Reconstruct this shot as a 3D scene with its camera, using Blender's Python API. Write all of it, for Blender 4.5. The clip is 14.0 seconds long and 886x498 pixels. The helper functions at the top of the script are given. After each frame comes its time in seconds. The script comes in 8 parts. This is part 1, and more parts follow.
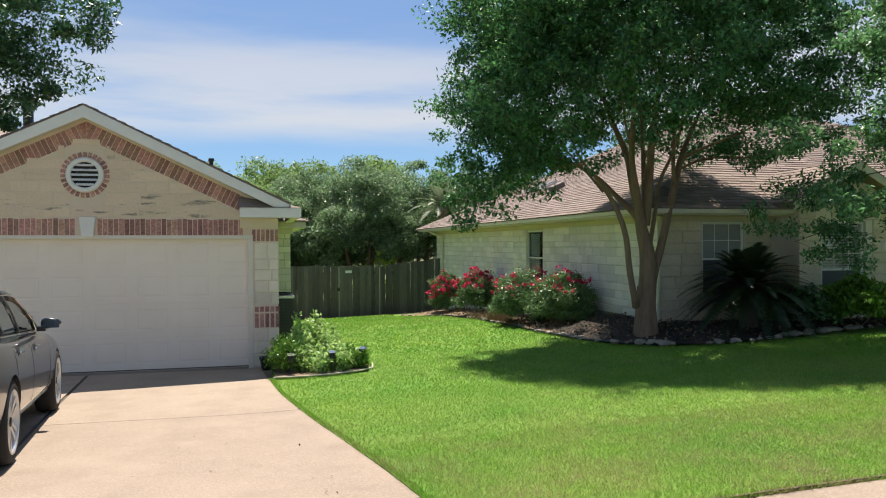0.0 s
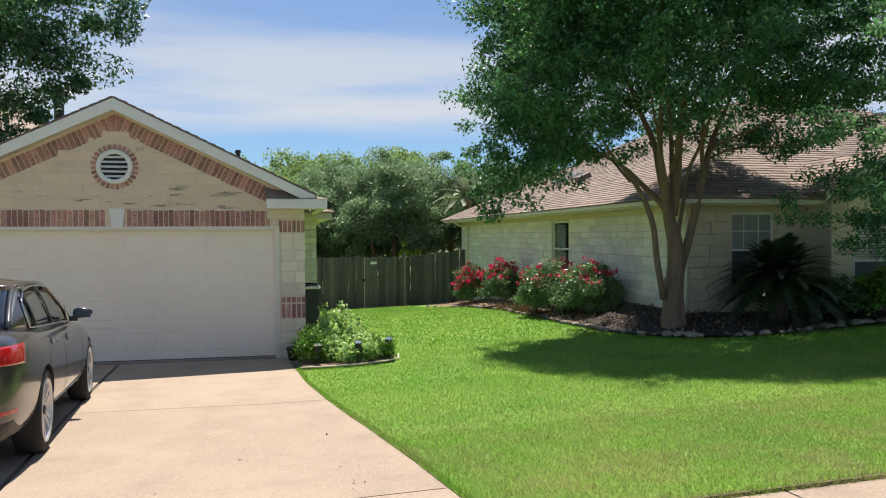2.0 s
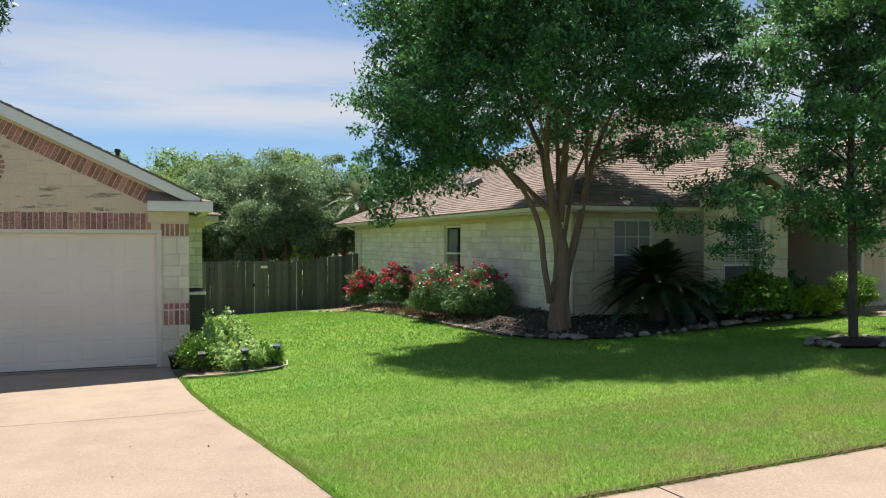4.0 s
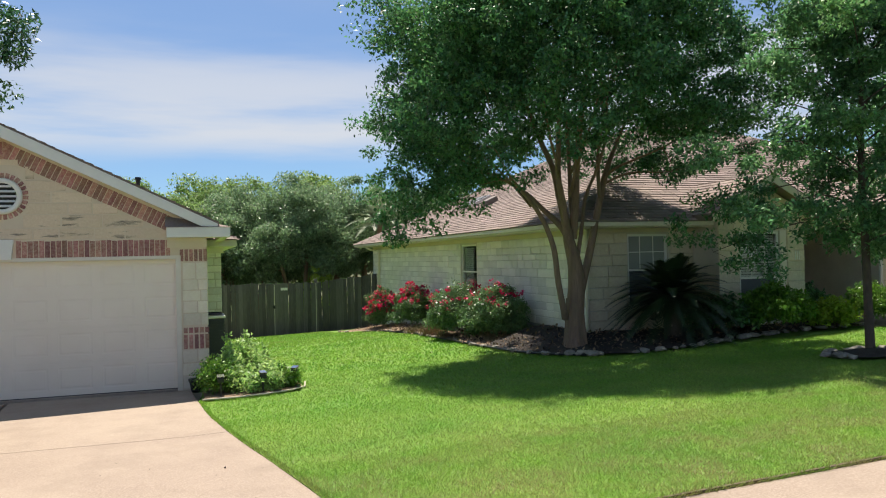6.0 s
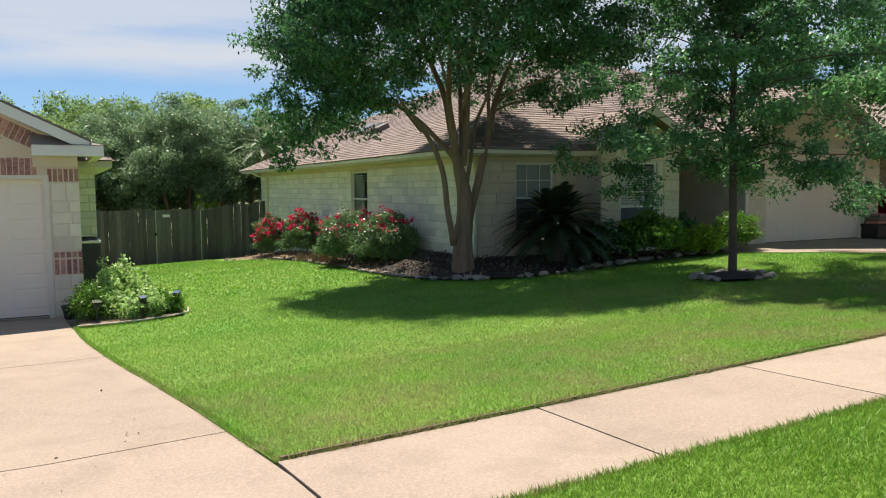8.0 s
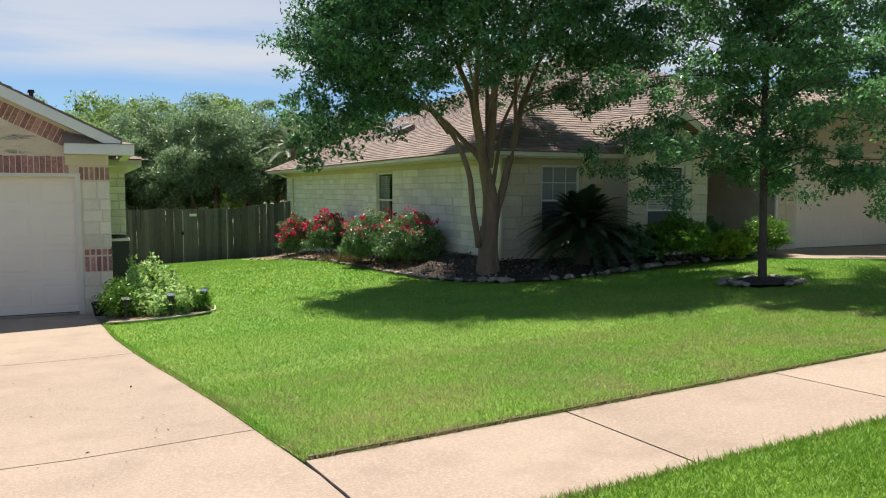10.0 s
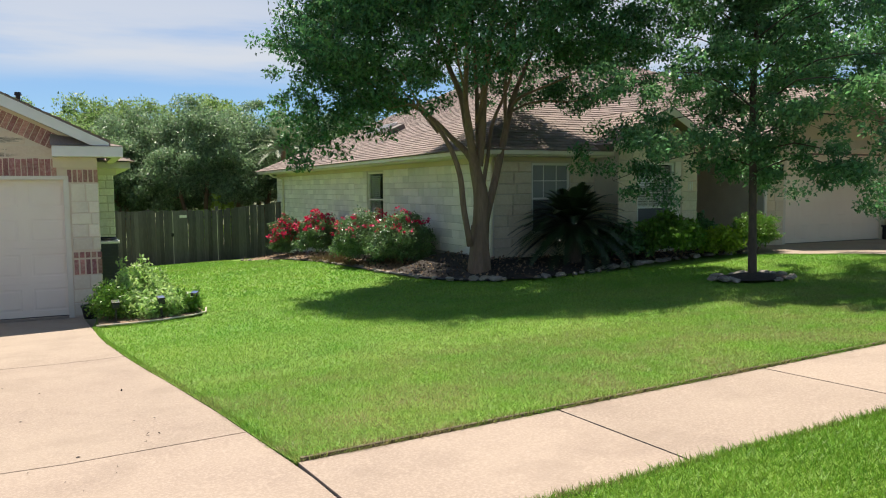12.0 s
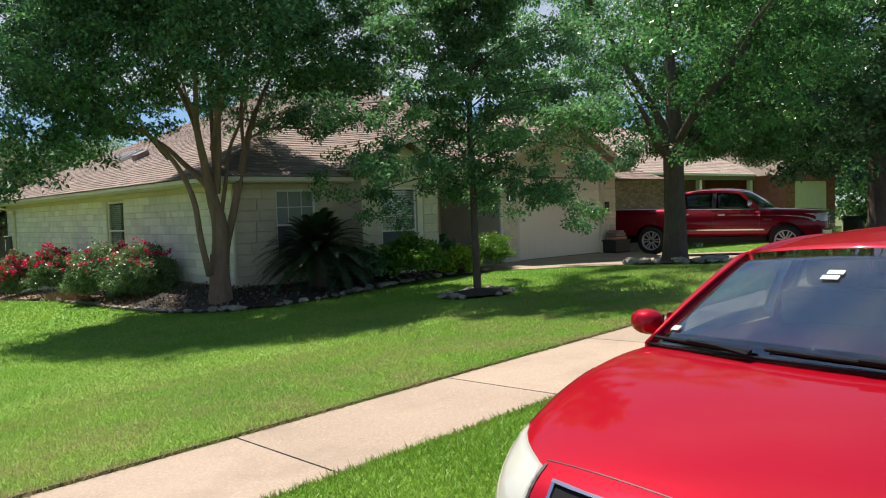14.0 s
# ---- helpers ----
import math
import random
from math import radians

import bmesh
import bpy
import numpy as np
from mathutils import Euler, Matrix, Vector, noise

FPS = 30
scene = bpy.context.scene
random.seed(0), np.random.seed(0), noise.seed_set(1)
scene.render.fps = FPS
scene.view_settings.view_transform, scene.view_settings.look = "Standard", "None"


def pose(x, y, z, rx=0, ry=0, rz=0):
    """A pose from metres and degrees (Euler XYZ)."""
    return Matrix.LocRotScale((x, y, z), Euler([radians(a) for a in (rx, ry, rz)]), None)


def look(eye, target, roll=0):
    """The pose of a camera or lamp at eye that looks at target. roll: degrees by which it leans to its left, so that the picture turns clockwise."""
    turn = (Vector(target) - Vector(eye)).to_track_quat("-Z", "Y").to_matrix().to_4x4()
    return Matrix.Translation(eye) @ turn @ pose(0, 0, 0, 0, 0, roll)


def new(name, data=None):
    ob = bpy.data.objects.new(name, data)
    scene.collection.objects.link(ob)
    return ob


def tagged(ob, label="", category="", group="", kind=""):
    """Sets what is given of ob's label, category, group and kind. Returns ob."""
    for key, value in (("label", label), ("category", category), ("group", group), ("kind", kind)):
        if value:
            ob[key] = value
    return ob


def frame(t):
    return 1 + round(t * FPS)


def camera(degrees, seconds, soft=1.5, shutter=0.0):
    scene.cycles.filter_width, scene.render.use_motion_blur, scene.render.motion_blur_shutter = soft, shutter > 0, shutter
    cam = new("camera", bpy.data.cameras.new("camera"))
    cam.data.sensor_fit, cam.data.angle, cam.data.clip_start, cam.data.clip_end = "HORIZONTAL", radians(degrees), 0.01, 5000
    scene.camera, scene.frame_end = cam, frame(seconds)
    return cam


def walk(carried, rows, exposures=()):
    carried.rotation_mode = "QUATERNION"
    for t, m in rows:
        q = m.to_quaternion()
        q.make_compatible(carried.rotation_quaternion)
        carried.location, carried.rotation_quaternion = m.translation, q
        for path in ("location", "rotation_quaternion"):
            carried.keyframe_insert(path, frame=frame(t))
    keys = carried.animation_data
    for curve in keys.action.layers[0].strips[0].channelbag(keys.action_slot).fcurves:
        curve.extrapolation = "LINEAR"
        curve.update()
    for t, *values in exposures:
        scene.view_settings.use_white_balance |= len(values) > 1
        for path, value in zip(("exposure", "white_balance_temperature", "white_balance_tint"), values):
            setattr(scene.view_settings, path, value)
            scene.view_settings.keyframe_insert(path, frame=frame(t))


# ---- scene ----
cam = camera(60.69, 14.0, soft=1.1)
PATH = [
    (0.0, (0.000, 0.000, 1.546), (1.218, 4.849, 1.519), -0.18),
    (0.5, (-0.001, 0.024, 1.540), (1.166, 4.886, 1.493), 0.20),
    (1.0, (-0.005, 0.033, 1.540), (1.119, 4.904, 1.465), -0.20),
    (1.5, (-0.011, 0.033, 1.541), (1.066, 4.915, 1.463), -0.09),
    (2.0, (-0.012, 0.023, 1.539), (1.048, 4.909, 1.455), -0.22),
    (2.5, (-0.006, 0.014, 1.537), (1.095, 4.891, 1.443), -0.39),
    (3.0, (0.017, -0.004, 1.536), (1.341, 4.816, 1.417), -0.58),
    (3.5, (0.052, 0.007, 1.541), (1.757, 4.705, 1.399), -0.26),
    (4.0, (0.044, 0.016, 1.556), (1.770, 4.708, 1.495), 0.03),
    (4.2, (0.031, 0.019, 1.570), (1.640, 4.753, 1.570), -0.23),
    (6.3, (0.126, -0.158, 1.581), (1.743, 4.573, 1.637), -1.44),
    (6.5, (0.139, -0.161, 1.557), (1.918, 4.512, 1.556), -1.18),
    (7.0, (0.161, -0.154, 1.500), (2.264, 4.377, 1.283), -0.93),
    (7.5, (0.159, -0.154, 1.484), (2.387, 4.308, 1.123), -0.91),
    (8.0, (0.149, -0.152, 1.484), (2.390, 4.299, 1.078), -0.45),
    (10.5, (0.111, -0.106, 1.476), (2.197, 4.420, 1.080), 0.20),
    (11.0, (0.107, -0.098, 1.476), (2.190, 4.427, 1.053), 0.30),
    (11.5, (0.111, -0.097, 1.477), (2.187, 4.430, 1.040), 0.15),
    (12.0, (0.124, -0.115, 1.482), (2.281, 4.378, 1.082), -0.45),
    (12.5, (0.119, -0.159, 1.476), (2.657, 4.136, 1.143), 0.47),
    (13.0, (0.211, -0.318, 1.473), (3.145, 3.719, 1.174), 1.76),
    (13.5, (0.425, -0.542, 1.458), (3.662, 3.253, 1.118), -0.27),
    (14.0, (0.676, -0.574, 1.461), (4.019, 3.135, 1.204), -1.78),
]
walk(cam, [(t, look(eye, target, roll)) for t, eye, target, roll in PATH], exposures=[(0.0, 0.60, 6950, 11), (14.0, 0.60, 6950, 11)])

# ---- sky and sun ----
SUN_EL = radians(66)
SUN_AZ = radians(2)          # measured from +y towards +x
world = bpy.data.worlds.new("sky")
scene.world = world
world.use_nodes = True
wn, wl = world.node_tree.nodes, world.node_tree.links
wn.clear()
sky = wn.new("ShaderNodeTexSky")
sky.sky_type, sky.sun_disc = "NISHITA", False
sky.sun_elevation, sky.sun_rotation = SUN_EL, SUN_AZ
sky.altitude = 2500
sky.air_density, sky.dust_density, sky.ozone_density = 1.0, 0.1, 2.4
bg = wn.new("ShaderNodeBackground")
bg.inputs["Strength"].default_value = 0.110
wout = wn.new("ShaderNodeOutputWorld")
# thin streaked cloud over the blue: a long low bank and torn cirrus above it
tc = wn.new("ShaderNodeTexCoord")


def cloud(scale, turn, size, lo, hi):
    m = wn.new("ShaderNodeMapping")
    m.inputs["Scale"].default_value, m.inputs["Rotation"].default_value = scale, turn
    t = wn.new("ShaderNodeTexNoise")
    t.inputs["Scale"].default_value, t.inputs["Detail"].default_value, t.inputs["Roughness"].default_value = size, 6.0, 0.55
    r = wn.new("ShaderNodeMapRange")
    r.interpolation_type = "SMOOTHSTEP"
    r.inputs["From Min"].default_value, r.inputs["From Max"].default_value = lo, hi
    wl.new(tc.outputs["Generated"], m.inputs["Vector"])
    wl.new(m.outputs["Vector"], t.inputs["Vector"])
    wl.new(t.outputs["Fac"], r.inputs["Value"])
    return r.outputs["Result"], t.outputs["Fac"]


def sums(op, a, b):
    k = wn.new("ShaderNodeMath")
    k.operation, k.use_clamp = op, op != "SUBTRACT"
    for i, v in enumerate((a, b)):
        if isinstance(v, float):
            k.inputs[i].default_value = v
        else:
            wl.new(v, k.inputs[i])
    return k.outputs[0]


height = wn.new("ShaderNodeSeparateXYZ")
wl.new(tc.outputs["Generated"], height.inputs["Vector"])
torn, _ = cloud((1.2, 1.2, 5.0), (0.0, radians(-7), radians(20)), 1.5, 0.40, 0.75)
fine, wave = cloud((1.0, 1.0, 9.0), (radians(3), radians(-5), radians(50)), 1.5, 0.26, 0.56)
lift = wn.new("ShaderNodeMath")
lift.operation = "MULTIPLY_ADD"
lift.inputs[1].default_value, lift.inputs[2].default_value = 0.10, -0.05
wl.new(wave, lift.inputs[0])
level = wn.new("ShaderNodeMath")
level.operation = "SUBTRACT"
wl.new(height.outputs["Z"], level.inputs[0])
wl.new(lift.outputs[0], level.inputs[1])
bank = wn.new("ShaderNodeValToRGB")
bank.color_ramp.interpolation = "EASE"
bank.color_ramp.elements[0].position, bank.color_ramp.elements[0].color = 0.122, (0, 0, 0, 1)
bank.color_ramp.elements[1].position, bank.color_ramp.elements[1].color = 0.158, (1, 1, 1, 1)
for p_, v_ in ((0.205, 0.85), (0.30, 0.0)):
    e_ = bank.color_ramp.elements.new(p_)
    e_.color = (v_, v_, v_, 1)
wl.new(level.outputs[0], bank.inputs["Fac"])
# cirrus only high overhead, mostly above the view, added to steer the fill light
high = wn.new("ShaderNodeMapRange")
high.inputs["From Min"].default_value, high.inputs["From Max"].default_value = 0.25, 0.6
wl.new(height.outputs["Z"], high.inputs["Value"])
cover = sums("ADD", sums("MULTIPLY", sums("MULTIPLY", bank.outputs["Color"], fine), 0.78), sums("MULTIPLY", torn, sums("MULTIPLY", high.outputs["Result"], 0.45)))
cmix = wn.new("ShaderNodeMix")
cmix.data_type = "RGBA"
cmix.inputs["B"].default_value = (4.5, 4.7, 5.0, 1)
wl.new(cover, cmix.inputs["Factor"])
# clear dry air: the blue stays deep down to the skyline
clear = wn.new("ShaderNodeValToRGB")
clear.color_ramp.elements[0].position, clear.color_ramp.elements[0].color = 0.0, (0.40, 0.53, 0.62, 1)
clear.color_ramp.elements[1].position, clear.color_ramp.elements[1].color = 0.45, (1, 1, 1, 1)
wl.new(height.outputs["Z"], clear.inputs["Fac"])
deep = wn.new("ShaderNodeMix")
deep.data_type, deep.blend_type = "RGBA", "MULTIPLY"
deep.inputs["Factor"].default_value = 1.0
wl.new(sky.outputs["Color"], deep.inputs["A"])
wl.new(clear.outputs["Color"], deep.inputs["B"])
wl.new(deep.outputs["Result"], cmix.inputs["A"])
wl.new(cmix.outputs["Result"], bg.inputs["Color"])
wl.new(bg.outputs["Background"], wout.inputs["Surface"])

sun = new("sun", bpy.data.lights.new("sun", "SUN"))
sun.data.energy, sun.data.angle, sun.data.color = 5.0, radians(0.53), (1.0, 0.95, 0.87)
sun_way = Vector((math.sin(SUN_AZ) * math.cos(SUN_EL), math.cos(SUN_AZ) * math.cos(SUN_EL), math.sin(SUN_EL)))
sun.matrix_world = look(sun_way * 60, (0, 0, 0))

# ---- materials ----
def material(name, colour, rough=0.8, metal=0.0, second=None, scale=4.0, bump=0.0, bump_scale=60.0, third=None, fine=40.0,
             per_object=0.0, per_island=0.0, coat=0.0, spec=0.5, stretch=(1, 1, 1), through_light=0.0, detail=6.0, amount=1.0, fine_amount=0.5, stain=None, worn=None):
    """A surface with large patches (second), fine grain (third) and relief, at real size."""
    m = bpy.data.materials.new(name)
    m.use_nodes = True
    n, l = m.node_tree.nodes, m.node_tree.links
    b = n["Principled BSDF"]
    b.inputs["Roughness"].default_value, b.inputs["Metallic"].default_value = rough, metal
    b.inputs["Coat Weight"].default_value = coat
    b.inputs["Coat Roughness"].default_value = 0.04
    b.inputs["Specular IOR Level"].default_value = spec
    rgba = (*colour, 1)
    b.inputs["Base Color"].default_value = rgba
    co = n.new("ShaderNodeTexCoord")
    mp = n.new("ShaderNodeMapping")
    mp.inputs["Scale"].default_value = stretch
    geo = n.new("ShaderNodeNewGeometry")
    l.new(geo.outputs["Position"], mp.inputs["Vector"])
    last = None

    def rgb(c):
        r = n.new("ShaderNodeRGB")
        r.outputs[0].default_value = (*c, 1)
        return r.outputs[0]

    def noise_tex(s, d, r=0.6):
        t = n.new("ShaderNodeTexNoise")
        t.inputs["Scale"].default_value, t.inputs["Detail"].default_value, t.inputs["Roughness"].default_value = s, d, r
        l.new(mp.outputs["Vector"], t.inputs["Vector"])
        return t.outputs["Fac"]

    def spread(src, lo, hi):
        r = n.new("ShaderNodeMapRange")
        r.inputs["From Min"].default_value, r.inputs["From Max"].default_value = lo, hi
        l.new(src, r.inputs["Value"])
        return r.outputs["Result"]

    def mix(a, bb, fac, top=1.0):
        x = n.new("ShaderNodeMix")
        x.data_type = "RGBA"
        if top < 1.0:
            k = n.new("ShaderNodeMath")
            k.operation = "MULTIPLY"
            k.inputs[1].default_value = top
            l.new(fac, k.inputs[0])
            fac = k.outputs[0]
        l.new(fac, x.inputs["Factor"])
        l.new(a, x.inputs["A"])
        l.new(bb, x.inputs["B"])
        return x.outputs["Result"]

    last = rgb(colour)
    if second:
        last = mix(last, rgb(second), spread(noise_tex(scale, detail), 0.35, 0.68), amount)
    if third:
        last = mix(last, rgb(third), spread(noise_tex(fine, 3.0), 0.42, 0.68), fine_amount)
    if stain:
        colour_s, scale_s, stretch_s, lo_s, hi_s, amount_s = stain
        mp2 = n.new("ShaderNodeMapping")
        mp2.inputs["Scale"].default_value = stretch_s
        l.new(geo.outputs["Position"], mp2.inputs["Vector"])
        ts = n.new("ShaderNodeTexNoise")
        ts.inputs["Scale"].default_value, ts.inputs["Detail"].default_value, ts.inputs["Roughness"].default_value = scale_s, 6.0, 0.65
        l.new(mp2.outputs["Vector"], ts.inputs["Vector"])
        last = mix(last, rgb(colour_s), spread(ts.outputs["Fac"], lo_s, hi_s), amount_s)
    if worn:
        colour_w, y_far, y_near, amount_w = worn
        sp = n.new("ShaderNodeSeparateXYZ")
        l.new(geo.outputs["Position"], sp.inputs["Vector"])
        near = spread(sp.outputs["Y"], y_far, y_near)
        patchy = spread(noise_tex(1.6, 5.0), 0.36, 0.62)
        k2 = n.new("ShaderNodeMath")
        k2.operation = "MULTIPLY"
        l.new(near, k2.inputs[0])
        l.new(patchy, k2.inputs[1])
        last = mix(last, rgb(colour_w), k2.outputs[0], amount_w)
    if per_object or per_island:
        hsv = n.new("ShaderNodeHueSaturation")
        if per_object:
            src = n.new("ShaderNodeObjectInfo").outputs["Random"]
        else:
            src = geo.outputs["Random Per Island"]
        k = max(per_object, per_island)
        r = n.new("ShaderNodeMapRange")
        r.inputs["To Min"].default_value, r.inputs["To Max"].default_value = 1 - k, 1 + k
        l.new(src, r.inputs["Value"])
        l.new(r.outputs["Result"], hsv.inputs["Value"])
        w = n.new("ShaderNodeTexWhiteNoise")
        w.noise_dimensions = "1D"
        l.new(src, w.inputs["W"])
        r2 = n.new("ShaderNodeMapRange")
        r2.inputs["To Min"].default_value, r2.inputs["To Max"].default_value = 0.5 - 0.05 * k, 0.5 + 0.05 * k
        l.new(w.outputs["Value"], r2.inputs["Value"])
        l.new(r2.outputs["Result"], hsv.inputs["Hue"])
        l.new(last, hsv.inputs["Color"])
        last = hsv.outputs["Color"]
    l.new(last, b.inputs["Base Color"])
    if bump:
        bp = n.new("ShaderNodeBump")
        bp.inputs["Strength"].default_value, bp.inputs["Distance"].default_value = 1.0, bump
        l.new(noise_tex(bump_scale, 5.0), bp.inputs["Height"])
        l.new(bp.outputs["Normal"], b.inputs["Normal"])
    if through_light:
        tr = n.new("ShaderNodeBsdfTranslucent")
        l.new(last, tr.inputs["Color"])
        ms = n.new("ShaderNodeMixShader")
        ms.inputs["Fac"].default_value = through_light
        l.new(b.outputs["BSDF"], ms.inputs[1])
        l.new(tr.outputs["BSDF"], ms.inputs[2])
        l.new(ms.outputs["Shader"], n["Material Output"].inputs["Surface"])
    return m


def glass_material(name, tint=(0.9, 0.95, 0.95), rough=0.0, ior=1.45):
    m = bpy.data.materials.new(name)
    m.use_nodes = True
    b = m.node_tree.nodes["Principled BSDF"]
    b.inputs["Base Color"].default_value = (*tint, 1)
    b.inputs["Transmission Weight"].default_value, b.inputs["Roughness"].default_value, b.inputs["IOR"].default_value = 1.0, rough, ior
    return m


M_lawn = material("lawn_soil", (0.13, 0.29, 0.03), 0.9, second=(0.21, 0.34, 0.05), scale=0.7, third=(0.11, 0.20, 0.02), fine=55, bump=0.02, bump_scale=45)
M_blade = material("grass_blade", (0.155, 0.345, 0.038), 0.5, second=(0.245, 0.415, 0.062), scale=0.7, stain=((0.37, 0.37, 0.13), 0.5, (1, 1, 1), 0.52, 0.72, 0.5), per_island=0.4, through_light=0.38, spec=0.38, worn=((0.35, 0.31, 0.14), 8.6, 4.4, 0.9))
M_blade_verge = material("verge_grass_blade", (0.155, 0.325, 0.036), 0.45, second=(0.24, 0.41, 0.06), scale=0.8, per_island=0.3, through_light=0.35, spec=0.25)
M_earth = material("earth", (0.12, 0.10, 0.06), 0.95, second=(0.10, 0.16, 0.04), scale=0.15, third=(0.07, 0.09, 0.03), fine=3, bump=0.03, bump_scale=8)
M_concrete = material("concrete", (0.345, 0.271, 0.209), 0.85, stain=((0.215, 0.163, 0.125), 1.8, (1, 1, 1), 0.50, 0.74, 0.45), second=(0.288, 0.221, 0.172), scale=1.1, third=(0.437, 0.348, 0.273), fine=62, fine_amount=0.8, bump=0.002, bump_scale=260, per_object=0.05)
M_joint = material("joint_filler", (0.10, 0.085, 0.07), 0.95, third=(0.18, 0.15, 0.12), fine=60)
M_asphalt = material("asphalt", (0.075, 0.072, 0.07), 0.9, second=(0.055, 0.055, 0.055), scale=1.5, third=(0.14, 0.135, 0.13), fine=180, bump=0.004, bump_scale=220)
M_lime = material("limestone", (0.76, 0.68, 0.54), 0.85, second=(0.68, 0.6, 0.47), scale=2.2, third=(0.82, 0.75, 0.62), fine=24, bump=0.012, bump_scale=14, per_island=0.12)
M_mortar = material("mortar", (0.66, 0.60, 0.50), 0.92, second=(0.58, 0.52, 0.43), scale=3, bump=0.004, bump_scale=120)
M_brick = material("brick", (0.43, 0.19, 0.135), 0.85, second=(0.32, 0.14, 0.105), scale=9, third=(0.50, 0.32, 0.25), fine=45, bump=0.004, bump_scale=110, per_island=0.35)
M_shingle = material("shingle", (0.265, 0.208, 0.18), 0.92, second=(0.21, 0.16, 0.14), scale=1.3, third=(0.36, 0.28, 0.24), fine=60, bump=0.003, bump_scale=150, per_island=0.2)
M_trim = material("cream_trim", (0.76, 0.70, 0.60), 0.6, second=(0.70, 0.63, 0.52), scale=3, bump=0.001, bump_scale=60)
M_stucco = material("buff_siding", (0.70, 0.60, 0.44), 0.8, second=(0.64, 0.54, 0.39), scale=2, bump=0.002, bump_scale=90)
M_white = material("white_paint", (0.80, 0.78, 0.73), 0.45, second=(0.74, 0.72, 0.67), scale=4)
M_door = material("garage_door_paint", (0.90, 0.79, 0.665), 0.5, second=(0.86, 0.745, 0.62), scale=1.4, bump=0.0006, bump_scale=30)
M_fence = material("fence_wood", (0.120, 0.113, 0.105), 0.9, second=(0.085, 0.080, 0.075), scale=2.5, third=(0.17, 0.16, 0.148), fine=30, stretch=(1, 1, 0.12), bump=0.003, bump_scale=60, per_object=0.32)
M_bark = material("bark", (0.205, 0.132, 0.088), 0.8, second=(0.30, 0.205, 0.14), scale=6, third=(0.15, 0.10, 0.07), fine=26, stretch=(1, 1, 0.16), bump=0.02, bump_scale=22)
M_bark_dark = material("dark_bark", (0.085, 0.065, 0.048), 0.95, second=(0.13, 0.10, 0.075), scale=7, third=(0.05, 0.04, 0.03), fine=30, stretch=(1, 1, 0.3), bump=0.02, bump_scale=22)
M_leaf = material("leaf", (0.050, 0.145, 0.062), 0.36, second=(0.085, 0.205, 0.065), scale=0.9, per_island=0.5, through_light=0.26, spec=0.5)
M_leaf_myrtle = material("myrtle_leaf", (0.058, 0.185, 0.078), 0.40, second=(0.105, 0.265, 0.082), scale=0.9, per_island=0.6, through_light=0.42, spec=0.42)
M_leaf_big = material("sunlit_leaf", (0.078, 0.225, 0.075), 0.30, second=(0.125, 0.31, 0.085), scale=0.7, per_island=0.5, through_light=0.55, spec=0.5)
M_leaf_oak = material("oak_leaf", (0.095, 0.24, 0.105), 0.36, second=(0.155, 0.335, 0.12), scale=0.8, per_island=0.5, through_light=0.52, spec=0.5)
M_mulch = material("mulch", (0.028, 0.022, 0.018), 0.95, second=(0.05, 0.038, 0.03), scale=8, third=(0.02, 0.016, 0.013), fine=50, bump=0.03, bump_scale=40)
M_straw = material("straw_mulch", (0.30, 0.20, 0.12), 0.95, second=(0.18, 0.12, 0.08), scale=4, third=(0.42, 0.31, 0.2), fine=60, bump=0.02, bump_scale=50)
M_black = material("black_plastic", (0.012, 0.012, 0.013), 0.45)
M_red_paint = material("red_car_paint", (0.37, 0.003, 0.014), 0.36, metal=0.3, coat=0.68, spec=0.03)
M_dark_red = material("dark_red_car_paint", (0.20, 0.004, 0.016), 0.34, metal=0.3, coat=0.7, spec=0.05)
M_grey_paint = material("dark_grey_car_paint", (0.075, 0.070, 0.068), 0.28, metal=0.5, coat=1.0)
M_rubber = material("tyre_rubber", (0.018, 0.018, 0.018), 0.85, third=(0.03, 0.03, 0.03), fine=50)
M_chrome = material("chrome", (0.75, 0.75, 0.76), 0.12, metal=1.0)
M_alloy = material("alloy", (0.62, 0.62, 0.63), 0.3, metal=1.0)
M_dark = material("dark_interior", (0.02, 0.02, 0.02), 0.8)
M_carglass = glass_material("car_glass", (0.42, 0.50, 0.52), ior=2.0)
M_windscreen = glass_material("windscreen_glass", (0.72, 0.86, 0.83), ior=2.5)
M_tint = glass_material("tinted_car_glass", (0.10, 0.11, 0.12), ior=1.5)
M_pane = material("window_pane", (0.03, 0.035, 0.04), 0.05, spec=0.8)
M_stone = material("bed_stone", (0.30, 0.27, 0.225), 0.9, second=(0.15, 0.135, 0.115), scale=7, third=(0.45, 0.41, 0.35), fine=40, bump=0.015, bump_scale=25, per_object=0.2)

M_tan_piece = material("tan_limestone_block", (0.74, 0.59, 0.43), 0.88, second=(0.68, 0.535, 0.38), scale=1.6, third=(0.80, 0.67, 0.52), fine=30, bump=0.010, bump_scale=16, per_object=0.05, stain=((0.20, 0.17, 0.13), 2.0, (0.5, 1, 3.0), 0.60, 0.70, 0.6))
M_tan_stained = material("weathered_tan_limestone_block", (0.74, 0.59, 0.43), 0.88, second=(0.68, 0.535, 0.38), scale=1.6, third=(0.80, 0.67, 0.52), fine=30, bump=0.012, bump_scale=16, per_object=0.05, stain=((0.16, 0.14, 0.11), 2.6, (0.6, 1, 3.2), 0.55, 0.63, 0.85))
